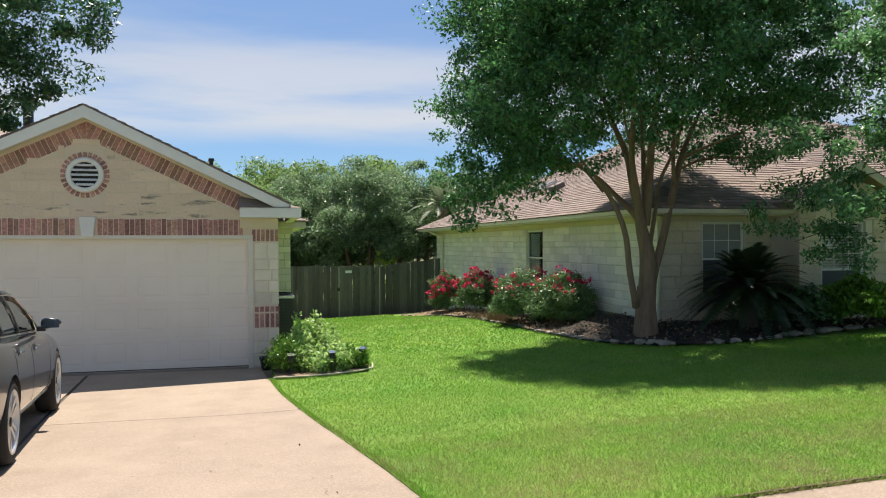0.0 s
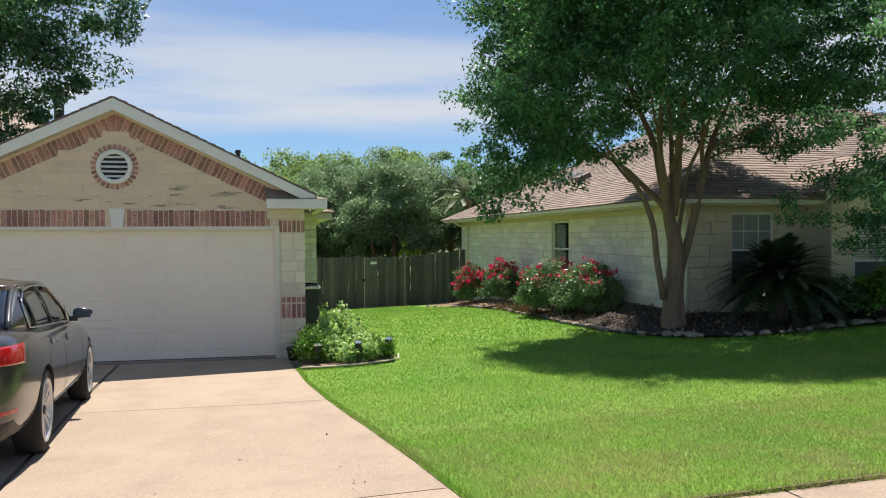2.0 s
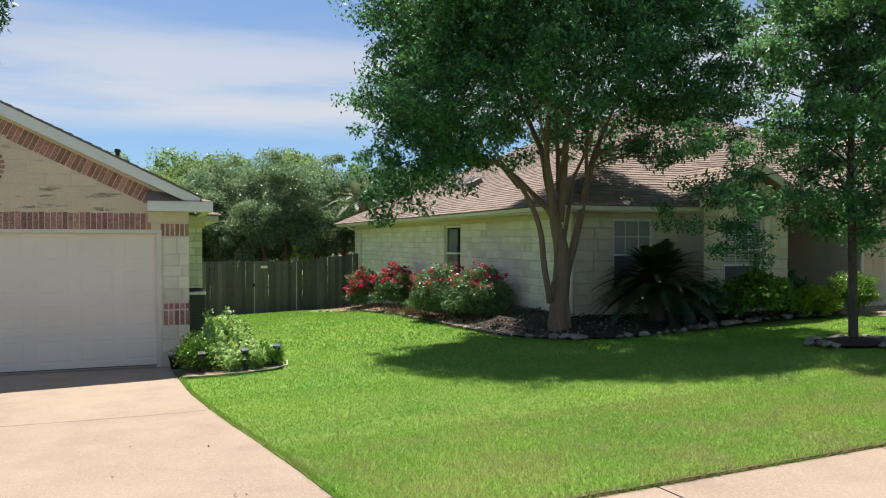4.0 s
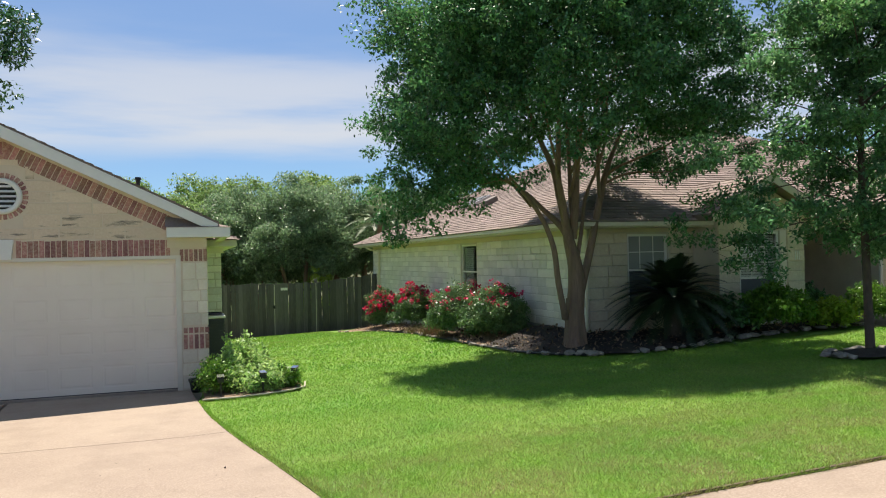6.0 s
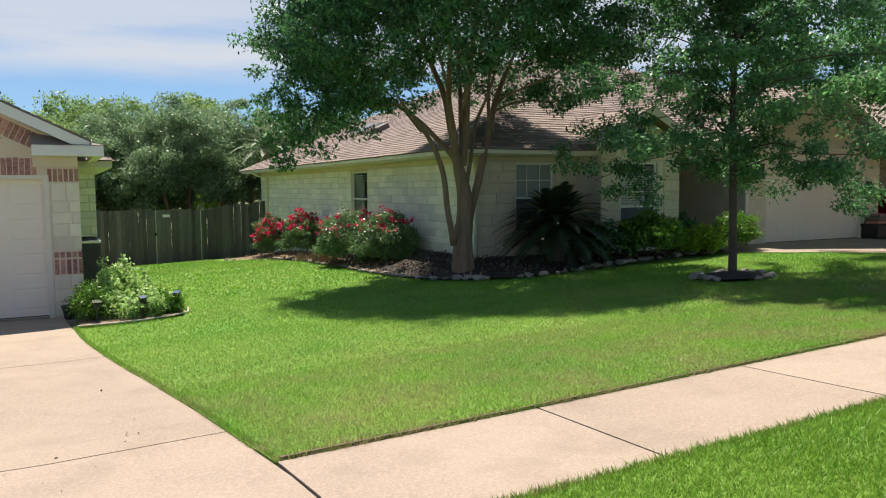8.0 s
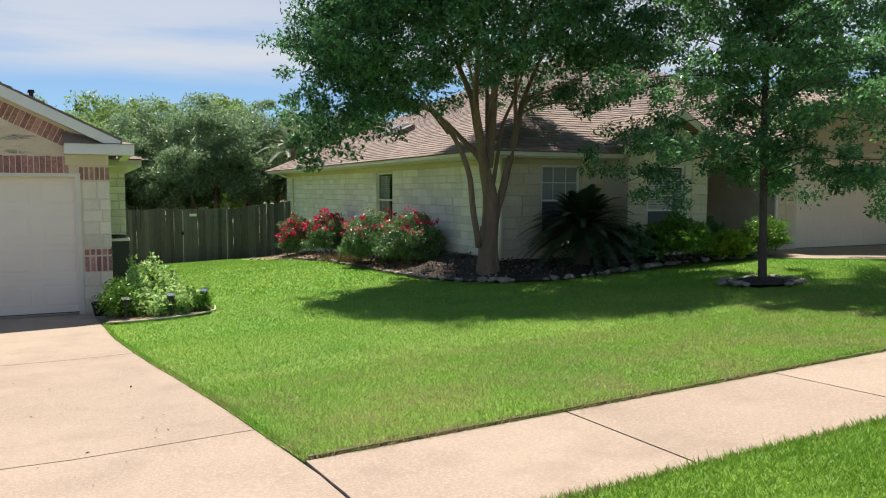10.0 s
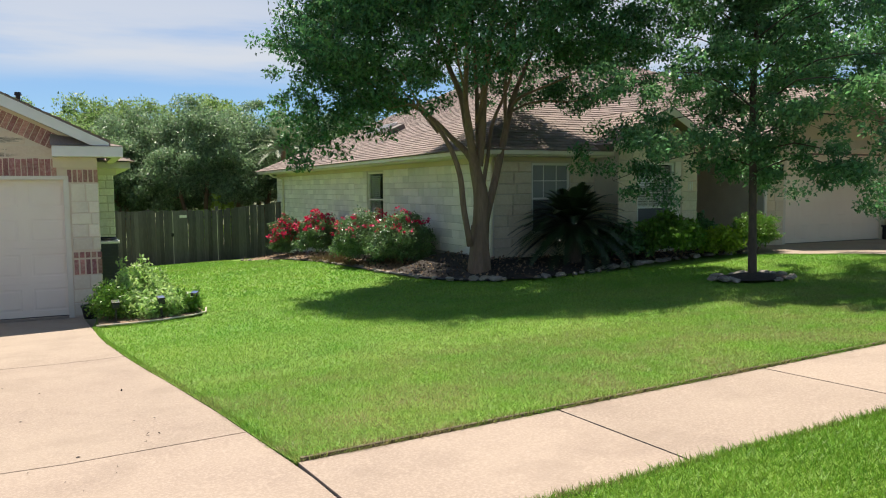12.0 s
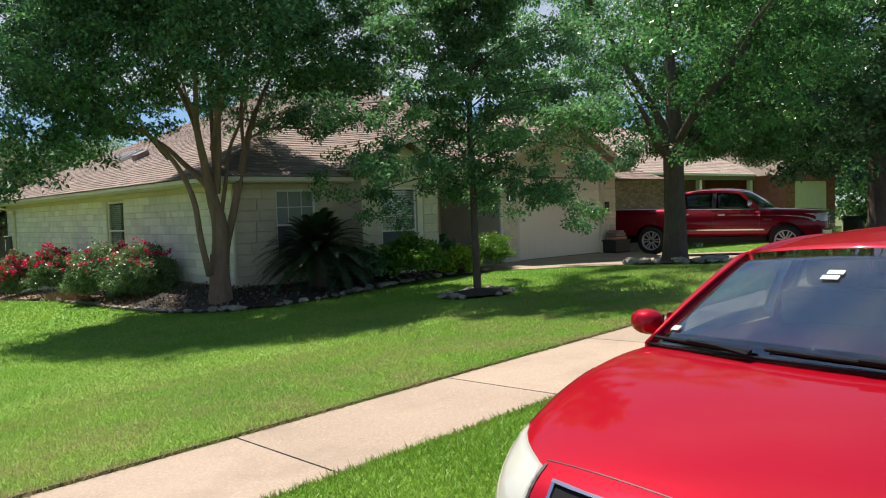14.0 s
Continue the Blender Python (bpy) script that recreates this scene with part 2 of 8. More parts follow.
M_soil = material("soil", (0.13, 0.095, 0.062), 0.95, second=(0.20, 0.155, 0.10), scale=9, third=(0.05, 0.04, 0.03), fine=60, bump=0.01, bump_scale=50)
M_edging = material("pale_edging", (0.60, 0.54, 0.45), 0.85, second=(0.48, 0.42, 0.35), scale=5, third=(0.60, 0.54, 0.46), fine=50, bump=0.003, bump_scale=120)
M_mortar_tan = material("tan_mortar", (0.72, 0.60, 0.46), 0.92, second=(0.66, 0.54, 0.41), scale=3, bump=0.004, bump_scale=120)
M_mortar_grey = material("grey_mortar", (0.62, 0.57, 0.49), 0.95, second=(0.52, 0.475, 0.41), scale=4, bump=0.006, bump_scale=80)
# tan front stone; its base colour is also darkened to carry the front's shade
M_lime_tan_shade = material("tan_shaded_front_limestone_block", (0.70, 0.61, 0.46), 0.9, second=(0.62, 0.53, 0.39), scale=2.6, third=(0.77, 0.70, 0.56), fine=22, bump=0.022, bump_scale=13, per_object=0.10)
M_lime_rough = material("rough_limestone_block", (0.85, 0.81, 0.73), 0.9, second=(0.77, 0.725, 0.635), scale=2.6, third=(0.86, 0.82, 0.74), fine=22, bump=0.04, bump_scale=12, per_object=0.12)
M_lime_piece = material("limestone_block", (0.78, 0.69, 0.55), 0.85, second=(0.68, 0.6, 0.47), scale=2.2, third=(0.82, 0.75, 0.62), fine=24, bump=0.012, bump_scale=14, per_object=0.12)
M_brick_piece = material("brick_piece", (0.45, 0.20, 0.165), 0.85, second=(0.28, 0.12, 0.095), scale=7, third=(0.60, 0.44, 0.36), fine=30, bump=0.004, bump_scale=110, per_object=0.35)
M_shingle_light = material("pale_shingle", (0.40, 0.32, 0.27), 0.92, second=(0.34, 0.27, 0.23), scale=1.3, third=(0.46, 0.38, 0.33), fine=60, bump=0.003, bump_scale=150, per_island=0.15)
M_concrete_grey = material("grey_concrete", (0.36, 0.34, 0.31), 0.9, second=(0.27, 0.25, 0.22), scale=2.5, third=(0.42, 0.4, 0.37), fine=60, bump=0.003, bump_scale=160)
M_glass = glass_material("window_glass", (0.85, 0.9, 0.9))
M_screen = material("insect_screen", (0.10, 0.11, 0.115), 0.6, third=(0.14, 0.15, 0.155), fine=90, spec=0.3)
M_blind = material("blind", (0.70, 0.70, 0.68), 0.6, second=(0.62, 0.62, 0.6), scale=3)
M_shade = material("window_shade", (0.26, 0.28, 0.255), 0.35, second=(0.22, 0.24, 0.22), scale=2, spec=0.5)
M_vent = material("brown_metal", (0.20, 0.16, 0.14), 0.6, second=(0.16, 0.13, 0.11), scale=6)
M_brick_wall = material("brick_mortar", (0.27, 0.185, 0.165), 0.9, second=(0.2, 0.14, 0.12), scale=4)
M_lime_far = material("far_limestone", (0.85, 0.81, 0.73), 0.9, second=(0.77, 0.725, 0.635), scale=2.6, third=(0.86, 0.82, 0.74), fine=22, bump=0.022, bump_scale=13, per_island=0.10)
M_brick_red = material("red_brick", (0.36, 0.14, 0.10), 0.88, second=(0.26, 0.10, 0.08), scale=6, bump=0.004, bump_scale=100, per_island=0.3)
M_brick_dark = material("brown_brick", (0.34, 0.195, 0.185), 0.88, second=(0.26, 0.15, 0.14), scale=6, bump=0.004, bump_scale=100, per_island=0.3)
M_leaf_far = material("grey_green_leaf", (0.19, 0.30, 0.155), 0.42, second=(0.25, 0.37, 0.185), scale=0.6, per_island=0.45, through_light=0.42, spec=0.4)
M_leaf_yellow = material("yellow_green_leaf", (0.22, 0.34, 0.115), 0.45, second=(0.28, 0.41, 0.135), scale=0.6, per_island=0.4, through_light=0.45, spec=0.35)
M_leaf_rose = material("rose_leaf", (0.11, 0.21, 0.085), 0.34, second=(0.18, 0.29, 0.12), scale=2.5, per_island=0.45, through_light=0.25, spec=0.5)
M_leaf_bright = material("glossy_leaf", (0.095, 0.22, 0.03), 0.35, second=(0.15, 0.30, 0.04), scale=3, per_island=0.3, through_light=0.35, spec=0.5)
M_leaf_lime = material("lime_leaf", (0.27, 0.40, 0.04), 0.5, second=(0.28, 0.38, 0.05), scale=3, per_island=0.25, through_light=0.4, spec=0.4)
M_leaf_herb = material("herb_leaf", (0.34, 0.53, 0.17), 0.45, second=(0.42, 0.58, 0.21), scale=4, per_island=0.35, through_light=0.5, spec=0.45)
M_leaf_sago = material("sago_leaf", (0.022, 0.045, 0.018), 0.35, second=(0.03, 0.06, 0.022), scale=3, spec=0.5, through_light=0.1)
M_leaf_palm = material("palm_leaf", (0.19, 0.25, 0.145), 0.5, second=(0.25, 0.30, 0.18), scale=3, through_light=0.25)
M_rose = material("rose_petal", (0.74, 0.025, 0.14), 0.55, second=(0.60, 0.015, 0.07), scale=8, per_island=0.25, through_light=0.25)
M_dash = material("grey_dashboard", (0.36, 0.385, 0.375), 0.7, second=(0.31, 0.335, 0.325), scale=5)
M_seat = material("car_seat", (0.20, 0.19, 0.175), 0.85, second=(0.16, 0.15, 0.14), scale=7)
M_lens = material("lamp_lens", (0.52, 0.53, 0.47), 0.12, second=(0.5, 0.5, 0.45), scale=5, coat=1.0)
M_tail = material("tail_lens", (0.45, 0.006, 0.008), 0.12, coat=1.0)
M_wheel = material("painted_alloy", (0.62, 0.62, 0.63), 0.35, metal=0.6)
M_wiper = material("wiper_rubber", (0.010, 0.010, 0.011), 0.9, spec=0.2)
M_sticker = material("pale_sticker", (0.46, 0.56, 0.55), 0.5)
# navy also colours the grey car's mirror glass in place of its reflection
M_mirror_dark = material("dark_blue_mirror", (0.02, 0.03, 0.045), 0.2, coat=1.0)
M_ac = material("grey_metal_case", (0.05, 0.052, 0.055), 0.6, second=(0.04, 0.042, 0.045), scale=5)

# ---- building helpers ----
def mesh_object(name, bm, mat, parent=None, smooth=False):
    me = bpy.data.meshes.new(name)
    bmesh.ops.recalc_face_normals(bm, faces=bm.faces)
    bm.to_mesh(me)
    bm.free()
    for mm in (mat if isinstance(mat, (list, tuple)) else [mat]):
        me.materials.append(mm)
    if smooth:
        for f in me.polygons:
            f.use_smooth = True
    ob = new(name, me)
    ob.parent = parent
    return ob


def part(name, bm, mat, parent, label="", smooth=False):
    return tagged(mesh_object(name, bm, mat, parent, smooth), label)


def thing(name, label, category, group="", at=(0, 0, 0), turn=0.0, kind=""):
    ob = new(name)
    ob.matrix_basis = pose(*at, 0, 0, turn)
    return tagged(ob, label, category, group, kind)


def box(bm, x0, x1, y0, y1, z0, z1, bevel=0.0):
    vs = [bm.verts.new(c) for c in ((x0, y0, z0), (x1, y0, z0), (x1, y1, z0), (x0, y1, z0), (x0, y0, z1), (x1, y0, z1), (x1, y1, z1), (x0, y1, z1))]
    fs = [bm.faces.new([vs[i] for i in q]) for q in ((3, 2, 1, 0), (4, 5, 6, 7), (0, 1, 5, 4), (1, 2, 6, 5), (2, 3, 7, 6), (3, 0, 4, 7))]
    if bevel:
        es = {e for f in fs for e in f.edges}
        bmesh.ops.bevel(bm, geom=list(es), offset=bevel, segments=2, affect="EDGES", profile=0.6)


def boxes(*specs, bevel=0.0):
    bm = bmesh.new()
    for s in specs:
        box(bm, *s, bevel=bevel)
    return bm


def prism(outline, axis, lo, hi):
    """A solid from an outline in the other two axes, drawn out along axis."""
    bm = bmesh.new()
    def at(u, v, w):
        return {"x": (w, u, v), "y": (u, w, v), "z": (u, v, w)}[axis]
    a = [bm.verts.new(at(u, v, lo)) for u, v in outline]
    b = [bm.verts.new(at(u, v, hi)) for u, v in outline]
    bm.faces.new(a)
    bm.faces.new(b[::-1])
    k = len(a)
    for i in range(k):
        bm.faces.new((a[i], b[i], b[(i + 1) % k], a[(i + 1) % k]))
    return bm


def lerp(a, b, k):
    return a + (b - a) * k


def along(pts, v):
    """Piecewise straight value at v from (v, value) pairs."""
    if v <= pts[0][0]:
        return pts[0][1]
    for (a, p), (b, q) in zip(pts, pts[1:]):
        if v <= b:
            return lerp(p, q, (v - a) / (b - a))
    return pts[-1][1]


# ---- the lie of the land ----
RISE = [(-400, 0.0), (0, 0.0), (13, 0.477), (20, 0.26), (60, -0.3), (400, -1.0)]
FALL = [(-400, -0.05), (-9, -0.05), (0, 0.0), (1.6, -0.03), (20, -0.825), (31, -1.56), (60, -1.95), (400, -3)]


def ground_z(x, y):
    return 0.104 + along(RISE, x) + along(FALL, y)


KERB_Y = 1.62


def road_z(x, y):
    return ground_z(x, KERB_Y) - 0.30 + 0.02 * min(max(KERB_Y - y, 0), 4)


def sheet(name, xl, xr, ys, nx, top, thick, mat, zf=ground_z):
    """A slab that follows the land between two side lines xl(y), xr(y)."""
    bm = bmesh.new()
    rows, low = [], []
    for y in ys:
        a, b = xl(y), xr(y)
        xs = [lerp(a, b, i / nx) for i in range(nx + 1)]
        rows.append([bm.verts.new((x, y, zf(x, y) + top)) for x in xs])
        low.append([bm.verts.new((x, y, zf(x, y) + top - thick)) for x in xs])
    for r in range(len(ys) - 1):
        for i in range(nx):
            bm.faces.new((rows[r][i], rows[r][i + 1], rows[r + 1][i + 1], rows[r + 1][i]))
        bm.faces.new((rows[r][0], rows[r + 1][0], low[r + 1][0], low[r][0]))
        bm.faces.new((rows[r][nx], low[r][nx], low[r + 1][nx], rows[r + 1][nx]))
    for i in range(nx):
        bm.faces.new((rows[0][i], low[0][i], low[0][i + 1], rows[0][i + 1]))
        bm.faces.new((rows[-1][i], rows[-1][i + 1], low[-1][i + 1], low[-1][i]))
    return mesh_object(name, bm, mat)


def steps(a, b, d):
    k = max(1, int(round((b - a) / d)))
    return [lerp(a, b, i / k) for i in range(k + 1)]


# ground that reaches the horizon, below everything laid on it
gx = [-400, -150, -60, -30, -15, -8, -4, 0, 4, 8, 13, 16, 20, 25, 32, 45, 60, 150, 400]
gy = [-400, -150, -60, -30, -18, -9, -7.7, -7.65, -4, 0, 1.5, 1.56, 5, 10, 15, 20, 25, 31, 40, 60, 150, 400]
bm = bmesh.new()
gv = [[bm.verts.new((x, y, ground_z(x, y) - 0.22 - (0.4 if -7.68 < y < 1.53 else 0.0))) for x in gx] for y in gy]
for j in range(len(gy) - 1):
    for i in range(len(gx) - 1):
        bm.faces.new((gv[j][i], gv[j][i + 1], gv[j + 1][i + 1], gv[j + 1][i]))
tagged(mesh_object("ground", bm, M_earth), "earth and rough grass reaching to the horizon", "ground", kind="structure")

tagged(sheet("road", lambda y: -60.0, lambda y: 60.0, steps(-7.6, 1.46, 1.0), 24, 0.0, 0.05, M_asphalt, road_z), "grey asphalt residential street", "road", kind="structure")

# driveway edge on the lawn side: it swells towards the pavement
EDGE = [(2.6, 1.22), (3.24, 1.197), (3.88, 1.15), (4.24, 1.094), (4.75, 1.03), (5.46, 0.941), (6.14, 0.834), (6.8, 0.735), (7.35, 0.64), (8.3, 0.50), (9.65, 0.325), (10.9, 0.235), (12.7, 0.10)]


def drive_edge(y):
    return along(EDGE, y)


WALK_Y0, WALK_Y1 = 2.68, 3.89
# right-hand driveway
D2 = [(7.3, 16.5), (8.0, 14.9), (8.9, 13.5), (9.8, 12.75), (10.9, 12.5), (12.2, 12.4)]


def lawn_right(y):
    return along([(3.9, 24.0), (7.2, 17.2)] + D2[1:] + [(12.3, 9.0), (30, 9.0)], y)


def fixed(v):
    return lambda y: v


def lawn_left(y):
    return drive_edge(y) - 0.004 if y < 11.2 else along([(11.2, 0.26), (12.6, 0.30), (30, 0.30)], y)


front_lawn = tagged(sheet("lawn", lawn_left, lawn_right, steps(WALK_Y1 + 0.02, 31.0, 0.55), 24, -0.035, 0.2, M_lawn), "mown bright green lawn with dry patches", "lawn", kind="structure")
verge = tagged(sheet("lawn_verge", lambda y: drive_edge(y) + 0.75 * max(0.0, (2.66 - y) / 1.05) ** 1.6 + 0.012, lambda y: 60.0, steps(KERB_Y + 0.14, WALK_Y0 - 0.02, 0.1), 30, -0.024, 0.2, M_lawn), "strip of mown grass beside the street", "lawn", kind="structure")

# bare soil where the turf is cut along the concrete
tagged(sheet("trim_soil_walk", fixed(1.17), fixed(16.0), [WALK_Y1 + 0.001, WALK_Y1 + 0.028], 60, -0.012, 0.03, M_soil), "strip of bare soil between turf and pavement", "soil", kind="structure")

# ---- driveway, pavement, kerb ----
JOINT_X = [(1.6, -1.50), (6.1, -1.88), (8.5, -2.12), (12.7, -2.46)]


def mid_joint(y):
    return along(JOINT_X, y)


def slabs(base, pieces, mat, top):
    for xl, xr, y0, y1 in pieces:
        g = 0.007
        ob = sheet("slab", lambda y: xl(y) + g, lambda y: xr(y) - g, steps(y0 + g, y1 - g, 0.5), 8, top, 0.09, mat)
        ob.parent = base


def apron_edge(y):
    return drive_edge(y) + 0.75 * max(0.0, (2.66 - y) / 1.05) ** 1.6


driveway = tagged(sheet("driveway", fixed(-6.2), lambda y: apron_edge(y) - 0.01, steps(1.50, 12.66, 0.45), 10, -0.062, 0.12, M_joint),
                  "pinkish concrete driveway with dark expansion joints", "driveway", kind="structure")
slabs(driveway, [(mid_joint, apron_edge, 1.5, 4.70), (mid_joint, drive_edge, 4.70, 8.36), (mid_joint, drive_edge, 8.36, 12.62),
                 (fixed(-6.2), lambda y: mid_joint(y) - 0.035, 1.5, 4.70), (fixed(-6.2), lambda y: mid_joint(y) - 0.035, 4.70, 8.36),
                 (fixed(-6.2), lambda y: mid_joint(y) - 0.035, 8.36, 12.62)], M_concrete, -0.04)
pavement = tagged(sheet("pavement", fixed(1.20), fixed(41.0), steps(WALK_Y0, WALK_Y1, 0.6), 40, -0.055, 0.12, M_joint),
                  "concrete pavement in long slabs beside the lawn", "pavement", kind="structure")
xs = [1.19] + [2.86 + 1.84 * i for i in range(21)]
slabs(pavement, [(fixed(a) if a > 2 else (lambda y: drive_edge(y) - 0.006), fixed(b), WALK_Y0 + 0.003, WALK_Y1 - 0.003) for a, b in zip(xs, xs[1:])], M_concrete, -0.03)
left_walk = tagged(sheet("pavement_beyond", fixed(-40.0), fixed(-6.22), steps(WALK_Y0, WALK_Y1, 0.6), 20, -0.03, 0.12, M_concrete), "concrete pavement continuing along the street", "pavement", kind="structure")
left_lawn = tagged(sheet("lawn_neighbour", fixed(-40.0), fixed(-6.22), steps(WALK_Y1 + 0.01, 31.0, 1.0), 14, 0.0, 0.2, M_lawn), "mown lawn on the far side of the driveway", "lawn", kind="structure")
left_verge = tagged(sheet("lawn_verge_beyond", fixed(-40.0), fixed(-6.22), steps(KERB_Y + 0.14, WALK_Y0 - 0.01, 0.5), 14, 0.0, 0.2, M_lawn), "strip of mown grass along the street", "lawn", kind="structure")
kerb = tagged(sheet("kerb", lambda y: 2.0, fixed(60.0), [KERB_Y - 0.14, KERB_Y, KERB_Y + 0.12], 40, -0.07, 0.30, M_concrete), "low concrete kerb along the street", "kerb", kind="structure")

def apron_two(x, y):
    """The second driveway climbs to its garage floor."""
    k = min(1, max(0, (y - 9.6) / 2.3)) * min(1, max(0, (19.9 - x) / 1.0))
    k = k * k * (3 - 2 * k)
    return lerp(ground_z(x, y), max(ground_z(x, y), 0.155), k)


drive_two = tagged(sheet("driveway_two", lambda y: along([(1.5, 17.5), (7.0, 17.2)] + D2[1:] + [(12.5, 18.8), (14, 18.8)], y), lambda y: along([(1.5, 27.0), (7, 25.0), (9, 23.9), (12.2, 23.0), (13.6, 22.8)], y),
                         steps(1.5, 13.9, 0.3), 24, -0.01, 0.14, M_concrete, apron_two), "pale concrete driveway of the second house", "driveway", kind="structure")
tagged(sheet("lawn_far", lambda y: along([(1.8, 27.2), (7, 25.1), (9, 24.0), (12.2, 23.1), (13.6, 22.9), (16, 19.0), (31,19.0)], y), fixed(60.0), steps(3.92, 31, 0.9), 20, -0.005, 0.2, M_lawn),
       "sunlit lawn in front of the brick house", "lawn", kind="structure")

# ---- houses ----
_block_cache = {}


def block_mesh(w, h, d, name, mat, bevel=0.012, seed=0):
    """A worn squared block, front face towards -y, base centre at the origin."""
    key = (round(w, 3), round(h, 3), round(d, 3), name, seed)
    if key in _block_cache:
        return _block_cache[key]
    rnd = random.Random(hash((round(w * 100), round(h * 100), seed)) & 0xffff)
    b = bevel
    verts, j = [], lambda s: rnd.uniform(-s, s)
    back = [(-w / 2, 0, 0), (w / 2, 0, 0), (w / 2, 0, h), (-w / 2, 0, h)]
    mid = [(x, -d + b, z) for x, _, z in back]
    front = [(x - math.copysign(b, x) + j(b * .4), -d + j(b * .3), (b if z == 0 else h - b) + j(b * .4)) for x, _, z in back]
    verts = back + mid + front
    faces = []
    for a, c in ((0, 4), (4, 8)):
        for i in range(4):
            k = (i + 1) % 4
            faces.append((a + i, a + k, c + k, c + i))
    faces.append((8, 9, 10, 11))
    me = bpy.data.meshes.new(name)
    me.from_pydata(verts, [], faces)
    me.materials.append(mat)
    me.update()
    _block_cache[key] = me
    return me


def course_cuts(rnd, a, b, lo, hi):
    xs = [a]
    while xs[-1] < b - hi:
        xs.append(xs[-1] + rnd.uniform(lo, hi))
    if b - xs[-1] < lo * 0.6 and len(xs) > 1:
        xs.pop()
    xs.append(b)
    return xs


def blocks_on_wall(parent, name, mat, frame_of, u0, u1, z0, z1, course, lo, hi, holes=(), depth=0.03, gap=0.008, seed=3, limit=9999, top=None, jitter=0.12):
    """Lays courses of blocks on a wall; frame_of(u, z) gives the pose whose -y looks out of the wall."""
    rnd = random.Random(seed)
    n, z, rest = 0, z0, []
    while z < z1 - 0.04:
        h = min(course * rnd.uniform(1 - jitter, 1 + jitter), z1 - z)
        if z1 - z - h < course * 0.45:
            h = z1 - z
        spans = [(u0, u1)]
        for hu0, hu1, hz0, hz1 in holes:
            if z + h > hz0 + 0.02 and z < hz1 - 0.02:
                new_spans = []
                for a, b in spans:
                    if hu1 <= a or hu0 >= b:
                        new_spans.append((a, b))
                    else:
                        if hu0 - a > 0.05:
                            new_spans.append((a, hu0))
                        if b - hu1 > 0.05:
                            new_spans.append((hu1, b))
                spans = new_spans
        if top:
            spans = [(max(a, top(z + h)[0]), min(b, top(z + h)[1])) for a, b in spans]
            spans = [s for s in spans if s[1] - s[0] > 0.08]
        for a, b in spans:
            xs = course_cuts(rnd, a, b, lo, hi)
            for p, q in zip(xs, xs[1:]):
                w = q - p - gap
                d = depth * rnd.uniform(0.75, 1.15)
                if n < limit:
                    ob = new(name, block_mesh(round(w, 2), round(h - gap, 2), round(d, 3), name, mat, seed=rnd.randrange(2)))
                    ob.parent = parent
                    ob.matrix_basis = frame_of((p + q) / 2, z + gap / 2)
                n += 1
        z += h


def front_frame(y):
    return lambda u, z: pose(u, y, z)


def left_frame(x):
    """A wall that looks towards -x; u runs along y."""
    return lambda u, z: pose(x, u, z, 0, 0, -90)


def slope_shingles(bm, origin, along_eave, up, spans, length, course=0.145, tab=0.31, seed=1, lift=0.012):
    """Overlapping shingle tabs on a roof slope: spans(v) gives the reach along the eave at distance v up the slope."""
    rnd = random.Random(seed)
    o, e, u = Vector(origin), Vector(along_eave).normalized(), Vector(up).normalized()
    nrm = e.cross(u).normalized()
    if nrm.z < 0:
        nrm = -nrm
    v = 0.0
    while v < length - 0.02:
        a, b = spans(v + course * 0.5)
        x = a - rnd.uniform(0, tab)
        while x < b:
            w = tab * rnd.uniform(0.75, 1.25)
            p, q = max(a, x), min(b, x + w - 0.008)
            if q - p > 0.03:
                t = lift * rnd.uniform(0.7, 1.4)
                top = min(length, v + course * 1.12)
                c = [o + e * p + u * v + nrm * 0.004, o + e * q + u * v + nrm * 0.004, o + e * q + u * top + nrm * 0.003, o + e * p + u * top + nrm * 0.003,
                     o + e * p + u * v + nrm * (t + 0.004), o + e * q + u * v + nrm * (t + 0.004)]
                vs = [bm.verts.new(k) for k in c]
                for f in ((4, 5, 2, 3), (0, 1, 5, 4), (0, 4, 3), (1, 2, 5)):
                    bm.faces.new([vs[i] for i in f])
            x += w
        v += course


# ---------- first house: the garage with a brick-trimmed gable ----------
house_one = thing("garage_house", "pale limestone garage house with red brick trim and shallow gable", "house")
FY = 12.64                       # mortar face of the front wall
FLOOR = -0.42
CX, PEAK, SLOPE = -2.48, 3.72, 0.482
DOOR_L, DOOR_R, DOOR_T = -4.92, -0.045, 1.70
wl_, wr_ = -5.37, 0.40


def rake_z(x, drop=0.0):
    return PEAK - SLOPE * abs(x - CX) - drop


front = bmesh.new()
for s in ((wl_, DOOR_L, FY, FY + 0.2, FLOOR - 0.3, DOOR_T), (DOOR_R, wr_, FY, FY + 0.2, FLOOR - 0.3, DOOR_T), (wl_, wr_, FY, FY + 0.2, DOOR_T, 2.04)):
    box(front, *s)
gab = prism([(wl_, 2.04), (wr_, 2.04), (wr_, rake_z(wr_, 0.2)), (CX, rake_z(CX, 0.2)), (wl_, rake_z(wl_, 0.2))], "y", FY, FY + 0.2)
gm = bpy.data.meshes.new("tmp")
gab.to_mesh(gm)
gab.free()
front.from_mesh(gm)
bpy.data.meshes.remove(gm)
front_wall = part("wall", front, M_mortar_tan, house_one, "pale limestone front wall with brick courses")
